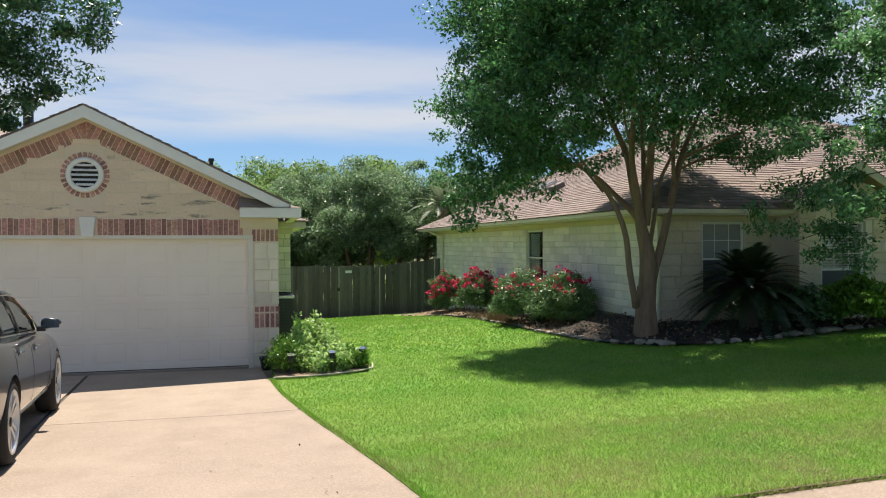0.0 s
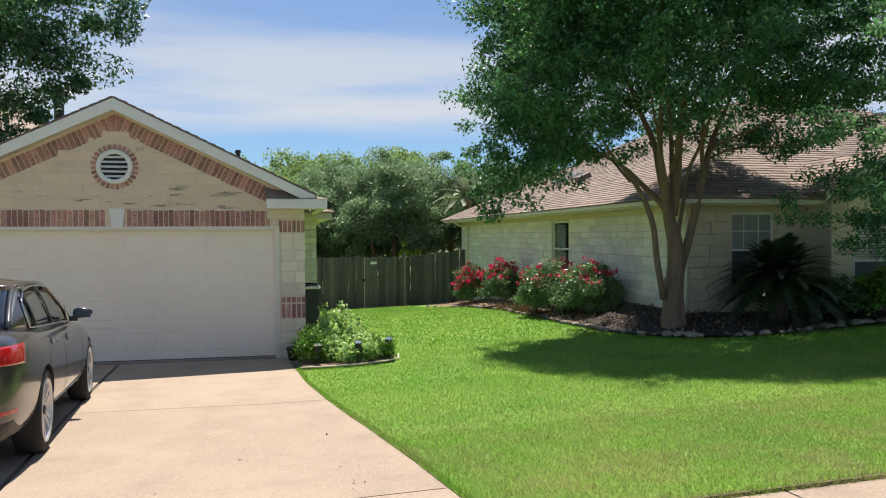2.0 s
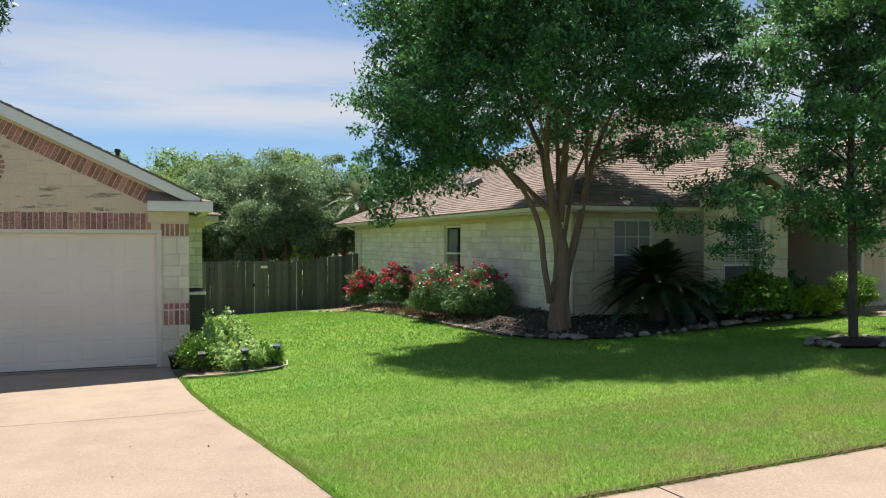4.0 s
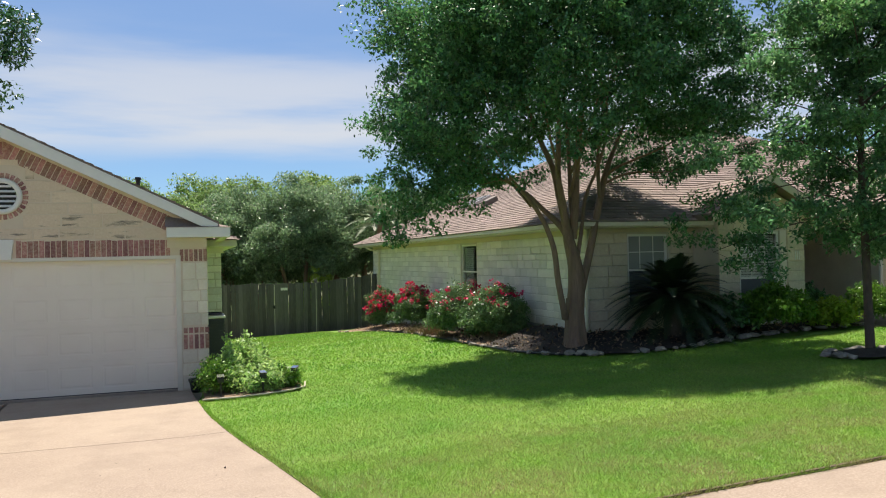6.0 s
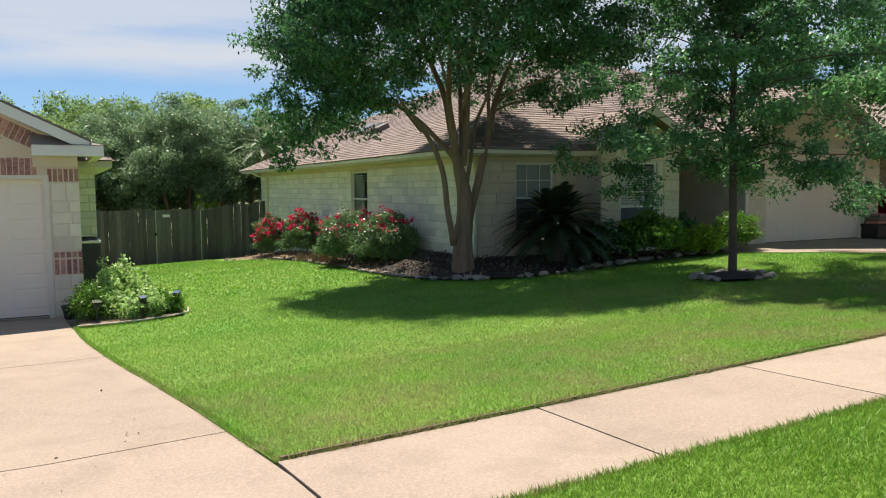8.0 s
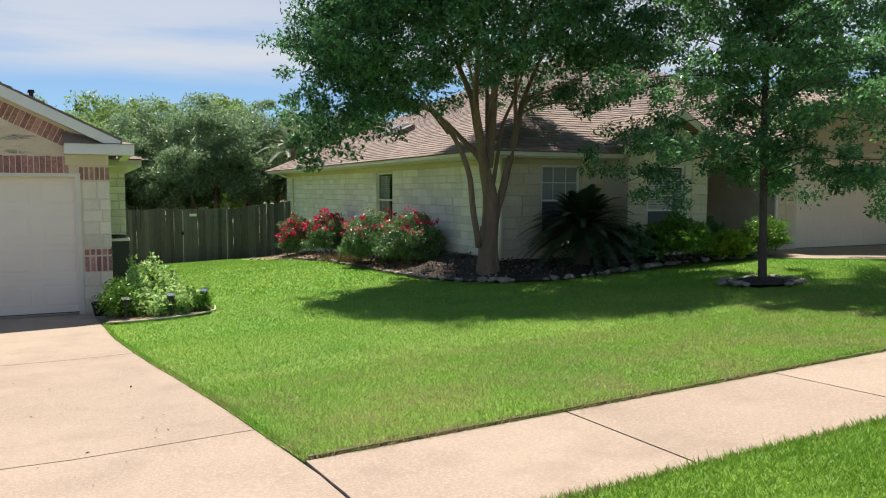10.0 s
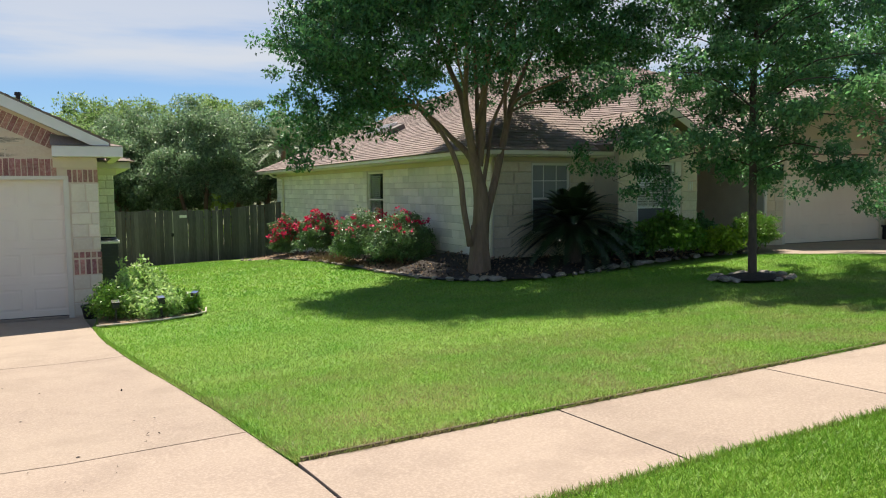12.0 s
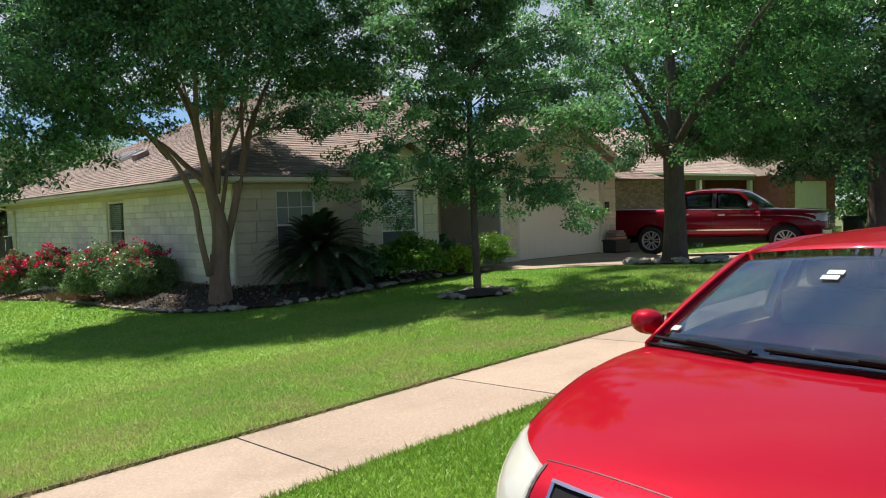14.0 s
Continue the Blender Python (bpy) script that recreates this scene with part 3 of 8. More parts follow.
part("wall", boxes((wr_ - 0.2, wr_ - 0.001, FY + 0.21, 24.0, FLOOR - 0.5, 2.0), (wl_ + 0.001, wl_ + 0.2, FY + 0.21, 24.0, FLOOR - 0.5, 2.0), (wl_, wr_, 24.01, 24.2, FLOOR - 0.8, 2.0)), M_lime, house_one, "limestone side walls")
part("floor", boxes((wl_ + 0.2, wr_ - 0.2, FY + 0.01, 24.0, FLOOR - 0.2, FLOOR + 0.005)), M_concrete, house_one)
# stones
blocks_on_wall(front_wall, "stone", M_lime_piece, front_frame(FY + 0.004), 0.0, wr_ + 0.012, FLOOR, 0.205, 0.20, 0.16, 0.30, seed=5, depth=0.012, gap=0.005)
blocks_on_wall(front_wall, "stone", M_lime_piece, front_frame(FY + 0.004), 0.02, wr_ + 0.012, 0.585, 1.60, 0.185, 0.16, 0.30, seed=6, depth=0.012, gap=0.005)
blocks_on_wall(front_wall, "stone", M_lime_piece, front_frame(FY + 0.004), wl_, DOOR_L - 0.05, FLOOR, 1.68, 0.185, 0.16, 0.30, seed=7, depth=0.012, gap=0.005)
VENT_Z = 2.64
gable_top = lambda z: (CX - (PEAK - 0.42 - z) / SLOPE, CX + (PEAK - 0.42 - z) / SLOPE)
blocks_on_wall(front_wall, "stone", M_tan_stained, front_frame(FY + 0.004), wl_, -0.2, 1.985, 2.365, 0.19, 0.28, 0.62, seed=8, gap=0.005, depth=0.010, holes=[(CX - 0.24, CX + 0.24, VENT_Z - 0.33, VENT_Z + 0.33)], top=gable_top)
blocks_on_wall(front_wall, "stone", M_tan_piece, front_frame(FY + 0.004), wl_, -0.2, 2.367, 3.2, 0.19, 0.28, 0.62, seed=18, gap=0.005, depth=0.010, holes=[(CX - 0.30, CX + 0.28, VENT_Z - 0.33, VENT_Z + 0.33)], top=gable_top)
# brick soldier course over the door
BR = 0.078
x = wl_ - 0.005
i = 0
while x < -0.21:
    if not (-2.62 < x + BR / 2 < -2.345):
        ob = new("brick", block_mesh(0.065 + 0.002 * (i * 7 % 3), 0.246 + 0.004 * (i * 5 % 4), 0.009, "brick", M_brick_piece, bevel=0.004, seed=i % 3))
        ob.parent, ob.matrix_basis = front_wall, pose(x + BR / 2, FY + 0.004, 1.712)
    x += BR
    i += 1
for k in range(6):
    ob = new("brick", block_mesh(0.054, 0.19, 0.009, "brick", M_brick_piece, bevel=0.004, seed=k % 3))
    ob.parent, ob.matrix_basis = front_wall, pose(0.015 + 0.072 * k, FY + 0.004, 1.615)
for k in range(2):
    ob = new("brick", block_mesh(0.095, 0.055, 0.010, "brick", M_brick_piece, bevel=0.004, seed=k))
    ob.parent, ob.matrix_basis = front_wall, pose(-0.15 + 0.107 * k, FY + 0.004, 1.655)
for k in range(5):
    ob = new("brick", block_mesh(0.058, 0.225, 0.012, "brick", M_brick_piece, bevel=0.004, seed=k % 3))
    ob.parent, ob.matrix_basis = front_wall, pose(0.058 + 0.082 * k, FY + 0.004, 0.215)
    ob = new("brick", block_mesh(0.062, 0.085, 0.016, "brick", M_brick_piece, bevel=0.004, seed=k % 3))
    ob.parent, ob.matrix_basis = front_wall, pose(0.058 + 0.082 * k, FY + 0.004, 0.468)
# bricks that follow the rake
for side in (-1, 1):
    d = Vector((side, 0, -SLOPE)).normalized()
    ang = math.degrees(math.atan(SLOPE)) * side
    s = 0.15
    k = 0
    top_z = PEAK - 0.225 - 0.03 * 1.11
    u0, u1 = CX + side * 0.004, CX + side * 0.098
    part("brick", prism([(u0, top_z), (u1, top_z - SLOPE * 0.094), (u0, top_z - 0.258)], "y", FY - 0.006, FY + 0.003), M_brick_piece, front_wall)
    while True:
        c = Vector((CX, 0, PEAK - 0.225)) + d * s
        if (side > 0 and c.x > -0.09) or (side < 0 and c.x < wl_ + 0.05):
            break
        down = Vector((-SLOPE * side, 0, -1)).normalized()
        base = c + down * 0.262
        ob = new("brick", block_mesh(0.067 + 0.002 * (k * 7 % 3), 0.232, 0.009, "brick", M_brick_piece, bevel=0.004, seed=k % 3))
        ob.parent, ob.matrix_basis = front_wall, Matrix.Translation((base.x, FY + 0.003, base.z)) @ Euler((0, radians(ang), 0)).to_matrix().to_4x4()
        s += 0.079
        k += 1
# round vent: brick ring, frame, louvres
for k in range(27):
    a = 2 * math.pi * k / 27
    ob = new("brick", block_mesh(0.052, 0.075, 0.012, "brick", M_brick_piece, bevel=0.004, seed=k % 3))
    ob.parent, ob.matrix_basis = front_wall, pose(CX - 0.02, FY + 0.002, VENT_Z, 0, math.degrees(a), 0) @ pose(0, 0, 0.276)


def ring(r0, r1, y0, y1, seg=48):
    bm = bmesh.new()
    rows = []
    for r, y in ((r0, y1), (r0, y0), (r0 + (r1 - r0) * 0.25, y0 - 0.012), (r1 - (r1 - r0) * 0.25, y0 - 0.012), (r1, y0), (r1, y1)):
        rows.append([bm.verts.new((r * math.sin(2 * math.pi * i / seg), y, r * math.cos(2 * math.pi * i / seg))) for i in range(seg)])
    for a, b in zip(rows, rows[1:]):
        for i in range(seg):
            bm.faces.new((a[i], a[(i + 1) % seg], b[(i + 1) % seg], b[i]))
    return bm


vent = part("vent", ring(0.197, 0.270, -0.040, 0.06), M_white, house_one, "round cream louvred gable vent", smooth=True)
vent.matrix_basis = pose(CX - 0.02, FY, VENT_Z)
# near-black disc on the wall paints the shade between the louvres
bm = bmesh.new()
bmesh.ops.create_cone(bm, cap_ends=True, segments=40, radius1=0.205, radius2=0.205, depth=0.012, matrix=pose(0, -0.006, 0, 90))
part("backing", bm, M_dark, vent)
for k in range(5):
    z = -0.148 + 0.074 * k
    hw = math.sqrt(max(0.01, 0.199 ** 2 - z ** 2)) - 0.006
    sl = part("slat", boxes((-hw, hw, -0.003, 0.003, -0.021, 0.021)), M_white, vent)
    sl.matrix_basis = pose(0, -0.034, z, -40)
# keystone
bm = bmesh.new()
kv = [(-0.064, 1.692), (0.094, 1.692), (0.130, 1.990), (-0.102, 1.990)]
ks = prism([(CX + u, z) for u, z in kv], "y", FY - 0.06, FY + 0.03)
part("keystone", ks, M_white, house_one, "smooth cream keystone")
# garage door with frame


def pressed_section(x0, x1, y, a, b, cols):
    """One steel section of a garage door: a sheet with a row of shallow pressed panels."""
    bm = bmesh.new()
    xs, cw = [x0], (x1 - x0) / cols
    for c in range(cols):
        xs += [x0 + c * cw + 0.07, x0 + (c + 1) * cw - 0.07]
    xs.append(x1)
    zs = [a, a + 0.09, b - 0.09, b]
    g = [[bm.verts.new((x, y, z)) for z in zs] for x in xs]
    for i in range(len(xs) - 1):
        for j in range(3):
            q = (g[i][j], g[i + 1][j], g[i + 1][j + 1], g[i][j + 1])
            if j == 1 and i % 2 == 1:
                prev = q
                for inset, dy in ((0.012, 0.004), (0.03, 0.004), (0.045, 0.0)):
                    u0, u1, w0, w1 = xs[i] + inset, xs[i + 1] - inset, zs[1] + inset, zs[2] - inset
                    ringv = [bm.verts.new((u, y + dy, w)) for u, w in ((u0, w0), (u1, w0), (u1, w1), (u0, w1))]
                    for k in range(4):
                        bm.faces.new((prev[k], prev[(k + 1) % 4], ringv[(k + 1) % 4], ringv[k]))
                    prev = ringv
                bm.faces.new(prev)
            else:
                bm.faces.new(q)
    top = [row[-1] for row in g]
    low = [row[0] for row in g]
    for line in (top, low):
        back = [bm.verts.new((v.co.x, y + 0.019, v.co.z)) for v in line]
        for k in range(len(line) - 1):
            bm.faces.new((line[k], line[k + 1], back[k + 1], back[k]))
    return bm


def panel_door(parent, x0, x1, y, z0, z1, cols, rows, mat, name="garage_door", label="closed cream sectional garage door with raised panels"):
    door = part(name, boxes((x0 - 0.05, x1 + 0.05, y + 0.02, y + 0.05, z0, z1)), mat, parent, label)
    hs = (z1 - z0) / rows
    for r in range(rows):
        a, b = z0 + r * hs, z0 + (r + 1) * hs
        part("door_section", pressed_section(x0 - 0.045, x1 + 0.045, y, a + 0.0012, b - 0.0012, cols), mat, door)
    part("weather_strip", boxes((x0 - 0.04, x1 + 0.04, y - 0.004, y + 0.018, z0 - 0.028, z0 + 0.004)), M_black, door, "black rubber weather strip")
    return door


panel_door(house_one, DOOR_L, DOOR_R, FY + 0.085, FLOOR + 0.012, DOOR_T - 0.02, 8, 4, M_door)
part("door_frame", boxes((DOOR_R - 0.03, DOOR_R + 0.045, FY - 0.012, FY + 0.08, FLOOR - 0.02, DOOR_T), (DOOR_L - 0.045, DOOR_L + 0.03, FY - 0.012, FY + 0.08, FLOOR - 0.02, DOOR_T),
                         (DOOR_L - 0.045, DOOR_R + 0.045, FY - 0.014, FY + 0.078, DOOR_T - 0.045, DOOR_T + 0.012), bevel=0.004), M_trim, house_one, "cream painted door frame")
# roof
OV = 12.43
roof = bmesh.new()
EX = 0.59
for side in (-1, 1):
    ex = CX + side * (EX - CX)
    a = [roof.verts.new(p) for p in ((CX, OV, PEAK - 0.02), (ex, OV, rake_z(ex) - 0.02), (ex, 24.4, rake_z(ex) - 0.02), (CX, 24.4, PEAK - 0.02))]
    b = [roof.verts.new((v.co.x, v.co.y, v.co.z - 0.025)) for v in a]
    roof.faces.new(a)
    roof.faces.new(b[::-1])
    for i in range(4):
        roof.faces.new((a[i], b[i], b[(i + 1) % 4], a[(i + 1) % 4]))
roof_one = part("roof", roof, M_shingle, house_one, "brown asphalt shingle gable roof")
sh = bmesh.new()
L1 = math.hypot(EX - CX, (EX - CX) * SLOPE)
for side in (-1, 1):
    ex = CX + side * (EX - CX)
    slope_shingles(sh, (ex, OV - 0.02, rake_z(ex) - 0.02), (0, 1, 0), (-side, 0, SLOPE), lambda v: (0, 11.9), L1, seed=5 + side)
tagged(part("shingles", sh, M_shingle, roof_one), kind="stuff")
fb = bmesh.new()
for side in (-1, 1):
    ex = CX + side * (0.572 - CX)
    pts = [(CX, PEAK - 0.046), (ex, rake_z(ex) - 0.046), (ex, rake_z(ex) - 0.20), (CX, PEAK - 0.225)]
    a = [fb.verts.new((u, OV - 0.012, z)) for u, z in pts]
    b = [fb.verts.new((u, OV + 0.045, z)) for u, z in pts]
    fb.faces.new(a)
    fb.faces.new(b[::-1])
    for i in range(4):
        fb.faces.new((a[i], b[i], b[(i + 1) % 4], a[(i + 1) % 4]))
part("fascia", fb, M_white, house_one, "cream rake fascia boards")
sf = bmesh.new()
for side in (-1, 1):
    ex = CX + side * (0.58 - CX)
    a = [sf.verts.new(p) for p in ((CX, OV + 0.046, PEAK - 0.215), (ex, OV + 0.046, rake_z(ex) - 0.165), (ex, FY + 0.02, rake_z(ex) - 0.165), (CX, FY + 0.02, PEAK - 0.215))]
    sf.faces.new(a)
part("soffit", sf, M_trim, house_one)
for side in (-1, 1):
    mir = (lambda x: x) if side > 0 else (lambda x: 2 * CX - x)
    q = sorted((mir(-0.20), mir(0.76)))
    r_ = sorted((mir(-0.20), mir(0.40)))
    part("eave_return", boxes((q[0], q[1], OV - 0.03, FY + 0.12, 1.992, 2.150), bevel=0.006), M_white, house_one, "cream boxed eave return")
    part("frieze", boxes((r_[0], r_[1], FY - 0.035, FY + 0.05, 1.835, 1.99)), M_stucco, house_one, "buff frieze board")
    rr = bmesh.new()
    pts = [(mir(-0.22), OV - 0.045, 2.155), (mir(0.775), OV - 0.045, 2.155), (mir(0.775), FY + 0.3, 2.155), (mir(0.55), FY - 0.01, 2.215), (mir(-0.22), FY - 0.012, 2.335)]
    vs = [rr.verts.new(p) for p in pts]
    rr.faces.new((vs[0], vs[1], vs[3], vs[4]))
    rr.faces.new((vs[1], vs[2], vs[3]))
    part("return_roof", rr, M_shingle, house_one)
    part("gutter", boxes((sorted((mir(0.62), mir(0.76)))[0], sorted((mir(0.62), mir(0.76)))[1], FY + 0.13, 24.3, 2.0, 2.12), bevel=0.01), M_trim, house_one, "cream metal gutter")
bm = bmesh.new()
bmesh.ops.create_cone(bm, cap_ends=True, segments=12, radius1=0.042, radius2=0.042, depth=0.75, matrix=Matrix.Translation((-0.86, 17.0, 3.02)))
bmesh.ops.create_cone(bm, cap_ends=True, segments=12, radius1=0.068, radius2=0.055, depth=0.06, matrix=Matrix.Translation((-0.86, 17.0, 3.39)))
part("vent_pipe", bm, M_black, house_one, "dark roof vent pipe")
# rear wing
wing_wall = part("wing_wall", boxes((-3.0, 0.74, 15.93, 27.0, -0.9, 1.9)), M_mortar, house_one, "limestone wall of the rear wing")
blocks_on_wall(wing_wall, "stone", M_lime_rough, front_frame(15.934), 0.42, 0.755, -0.55, 1.86, 0.15, 0.16, 0.30, seed=11, depth=0.012)
part("wing_frieze", boxes((0.2, 0.80, 15.86, 15.929, 1.78, 1.9)), M_trim, house_one)
part("wing_eave", boxes((-3.2, 1.04, 15.5, 27.2, 1.9, 2.03), bevel=0.006), M_trim, house_one, "cream eave of the rear wing")
bm = bmesh.new()
v = [bm.verts.new(p) for p in ((-3.4, 15.42, 2.035), (1.10, 15.42, 2.035), (1.10, 27.3, 2.035), (-3.4, 27.3, 2.035), (-1.2, 17.8, 3.05), (-1.2, 25, 3.05))]
for q in ((0, 1, 4), (1, 2, 5, 4), (2, 3, 5), (3, 0, 4, 5)):
    bm.faces.new([v[i] for i in q])
wr = part("wing_roof", bm, M_shingle, house_one, "hipped shingle roof of the rear wing")
sh = bmesh.new()
slope_shingles(sh, (-3.4, 15.40, 2.035), (1, 0, 0), (0, 2.38, 1.015), lambda v: (2.2 * v / 2.587, 4.5 - 2.3 * v / 2.587), 2.5, seed=21)
slope_shingles(sh, (1.12, 15.42, 2.035), (0, 1, 0), (-2.3, 0, 1.015), lambda v: (2.38 * v / 2.514, 11.88 - 2.3 * v / 2.514), 2.45, seed=22)
tagged(part("shingles", sh, M_shingle, wr), kind="stuff")
# taller main roof further back
bm = bmesh.new()
v = [bm.verts.new(p) for p in ((-13.5, 16.0, 2.1), (-3.4, 16.0, 2.1), (-3.4, 28, 2.1), (-13.5, 28, 2.1), (-8.4, 20.4, 5.0), (-6.6, 22.0, 5.05), (-8.4, 23.6, 5.0))]
for q in ((0, 1, 5, 4), (1, 2, 5), (2, 3, 6, 5), (3, 0, 4, 6), (4, 5, 6)):
    bm.faces.new([v[i] for i in q])
mr = part("main_roof", bm, M_shingle_light, house_one, "pale brown shingle main roof")
part("main_wall", boxes((-13.2, -3.0, 16.4, 27.6, -0.6, 2.1)), M_lime, house_one, "limestone main walls")
bm = bmesh.new()
bmesh.ops.create_cone(bm, cap_ends=True, segments=12, radius1=0.13, radius2=0.13, depth=1.1, matrix=Matrix.Translation((-5.72, 22.0, 5.0)))
part("flue", bm, M_black, house_one, "dark metal flue")

# ---------- second house: limestone, hipped roof ----------
house_two = thing("hipped_house", "single-storey pale limestone house with brown hipped shingle roof", "house")
WX, AY, BY, GY = 7.39, 12.76, 11.99, 12.04     # mortar faces
BACK = 30.42


def window(parent, wall, u0, u1, z0, z1, name, label, blinds, grid, screen, depth=0.09, share=1.0, pane_mat=None):
    """A sash window in a wall whose pose maps (u, out, z); -y of the pose is outside."""
    w = part(name, boxes(), M_white, parent, label)
    w.matrix_basis = wall
    f = 0.045
    part("frame", boxes((u0, u0 + f, depth - 0.06, depth, z0, z1), (u1 - f, u1, depth - 0.06, depth, z0, z1), (u0 + f, u1 - f, depth - 0.06, depth, z1 - f, z1), (u0 + f, u1 - f, depth - 0.06, depth, z0, z0 + f),
                        (u0 + f, u1 - f, depth - 0.05, depth - 0.01, (z0 + z1) / 2 - 0.02, (z0 + z1) / 2 + 0.02)), M_white, w)
    zm = (z0 + z1) / 2
    part("pane", boxes((u0 + f, u1 - f, depth - 0.03, depth - 0.024, zm + 0.02, z1 - f)), pane_mat or M_glass, w)
    part("pane", boxes((u0 + f, u1 - f, depth - 0.024, depth - 0.018, z0 + f, zm - 0.02)), M_screen if screen else M_glass, w)
    # near-black sheet behind the panes stands in for the darkness indoors
    part("room", boxes((u0 - 0.1, u1 + 0.1, depth + 0.10, depth + 0.11, z0 - 0.1, z1 + 0.1)), M_dark, w)
    if blinds:
        n = int((z1 - f - (z0 + f)) / 0.052)
        bl = boxes(*[(u0 + f, lerp(u0 + f, u1 - f, share), depth + 0.02, depth + 0.055, z0 + f + 0.052 * k, z0 + f + 0.052 * k + 0.043) for k in range(n)])
        tagged(part("blind", bl, M_blind, w, "closed white slatted blind"))
    if grid:
        gx_, gz_ = grid
        sp = [(lerp(u0, u1, k / gx_) - 0.008, lerp(u0, u1, k / gx_) + 0.008, depth - 0.042, depth - 0.034, zm + 0.02, z1 - f) for k in range(1, gx_)]
        sp += [(u0 + f, u1 - f, depth - 0.0425, depth - 0.0345, lerp(zm, z1, k / gz_) - 0.008, lerp(zm, z1, k / gz_) + 0.008) for k in range(1, gz_)]
        for q in sp:
            part("glazing_bar", boxes(q), M_white, w)
    part("sill", boxes((u0 - 0.03, u1 + 0.03, -0.03, depth - 0.061, z0 - 0.05, z0 - 0.001), bevel=0.006), M_lime, w)
    return w


W1 = (18.66, 19.86, 0.45, 1.93)        # along the side wall (y), z
W2 = (8.28, 9.20, 0.55, 1.97)
W3 = (10.30, 11.27, 0.15, 1.97)
# side wall with its opening
sw = boxes((WX, WX + 0.22, AY, W1[0], -1.4, 2.05), (WX, WX + 0.22, W1[1], BACK, -1.4, 2.05), (WX, WX + 0.22, W1[0], W1[1], -1.4, W1[2]), (WX, WX + 0.22, W1[0], W1[1], W1[3], 2.05))
side_wall = part("wall", sw, M_mortar_grey, house_two, "rough white limestone side wall")
fw = boxes((WX + 0.221, W2[0], AY, AY + 0.22, -0.8, 2.05), (W2[1], 9.80, AY, AY + 0.22, -0.8, 2.05), (W2[0], W2[1], AY, AY + 0.22, -0.8, W2[2]), (W2[0], W2[1], AY, AY + 0.22, W2[3], 2.05))
front_a = part("wall", fw, M_mortar, house_two, "limestone front wall in shade")
fwb = boxes((9.80, W3[0], BY, BY + 0.22, -0.8, 2.3), (W3[1], 11.87, BY, BY + 0.22, -0.8, 2.3), (W3[0], W3[1], BY, BY + 0.22, -0.8, W3[2]), (W3[0], W3[1], BY, BY + 0.22, W3[3], 2.3), (9.80, 10.02, BY + 0.221, AY + 0.2, -0.8, 2.3), (11.65, 11.87, BY + 0.221, 14.2, -0.8, 2.3))
front_b = part("wall", fwb, M_mortar, house_two, "limestone bay with a white window")
part("wall", boxes((11.87, 13.95, 14.2, 14.4, -0.8, 2.3)), M_stucco, house_two, "buff porch back wall")
part("porch_floor", boxes((11.87, 13.95, 11.9, 14.2, -0.4, 0.16)), M_concrete, house_two)
DL2, DR2, DT2, F2 = 14.57, 18.02, 2.30, 0.15
fwc = boxes((13.95, DL2, GY, GY + 0.22, -0.8, DT2), (DR2, 18.62, GY, GY + 0.22, -0.8, DT2), (13.95, 18.62, GY, GY + 0.22, DT2, 2.55), (13.95, 14.15, GY + 0.221, 14.2, -0.8, 2.5), (18.42, 18.62, GY + 0.221, 26, -0.9, 2.5))
front_c = part("wall", fwc, M_mortar, house_two, "limestone and buff garage front")
part("wall", boxes((WX + 0.23, 21.0, BACK - 0.22, BACK, -1.4, 2.05), (18.62, 21.0, 26.0, 26.2, -1.4, 2.05), (20.8, 21.0, 26.2, BACK - 0.23, -1.4, 2.05)), M_lime, house_two)
# front blocks take the tan limestone with shade in its colour
blocks_on_wall(front_b, "stone", M_lime_tan_shade, front_frame(BY + 0.004), 9.79, 11.88, -0.2, 2.28, 0.205, 0.28, 0.55, holes=[(W3[0] - 0.02, W3[1] + 0.17, W3[2] - 0.06, W3[3] + 0.03)], seed=31)
blocks_on_wall(front_a, "stone", M_lime_tan_shade, front_frame(AY + 0.004), WX - 0.02, 9.80, -0.1, 2.0, 0.205, 0.3, 0.6, holes=[(W2[0] - 0.02, W2[1] + 0.02, W2[2] - 0.06, W2[3] + 0.03)], seed=32)
blocks_on_wall(front_c, "stone", M_lime_tan_shade, front_frame(GY + 0.004), 13.94, DL2 - 0.05, 0.05, 2.5, 0.205, 0.25, 0.36, seed=33)
blocks_on_wall(front_c, "stone", M_lime_tan_shade, front_frame(GY + 0.004), DR2 + 0.05, 18.63, 0.05, 2.5, 0.205, 0.25, 0.36, seed=34)
SIDE_FOOT = 0.10
NEAR = 20.9
blocks_on_wall(side_wall, "stone", M_lime_rough, left_frame(WX + 0.004), AY - 0.03, NEAR, SIDE_FOOT, 1.97, 0.165, 0.24, 0.56, holes=[(W1[0] - 0.05, W1[1] + 0.05, W1[2] - 0.06, W1[3] + 0.03)], seed=35, depth=0.024, gap=0.008, jitter=0.25)
# the farther stones of the side wall as one mesh
rest = bmesh.new()
rnd = random.Random(77)
for z0_, z1_ in [(lerp(-1.0, 1.97, k / 18), lerp(-1.0, 1.97, (k + 1) / 18)) for k in range(18)]:
    cuts = course_cuts(rnd, NEAR if z0_ > SIDE_FOOT - 0.02 else 23.5, BACK, 0.28, 0.56)
    for p, q in zip(cuts, cuts[1:]):
        dz = rnd.uniform(-0.004, 0.004)
        box(rest, WX - 0.024 * rnd.uniform(0.6, 1.15), WX + 0.004, p + 0.007, q - 0.007, z0_ + 0.007 + dz, z1_ - 0.007 + dz)
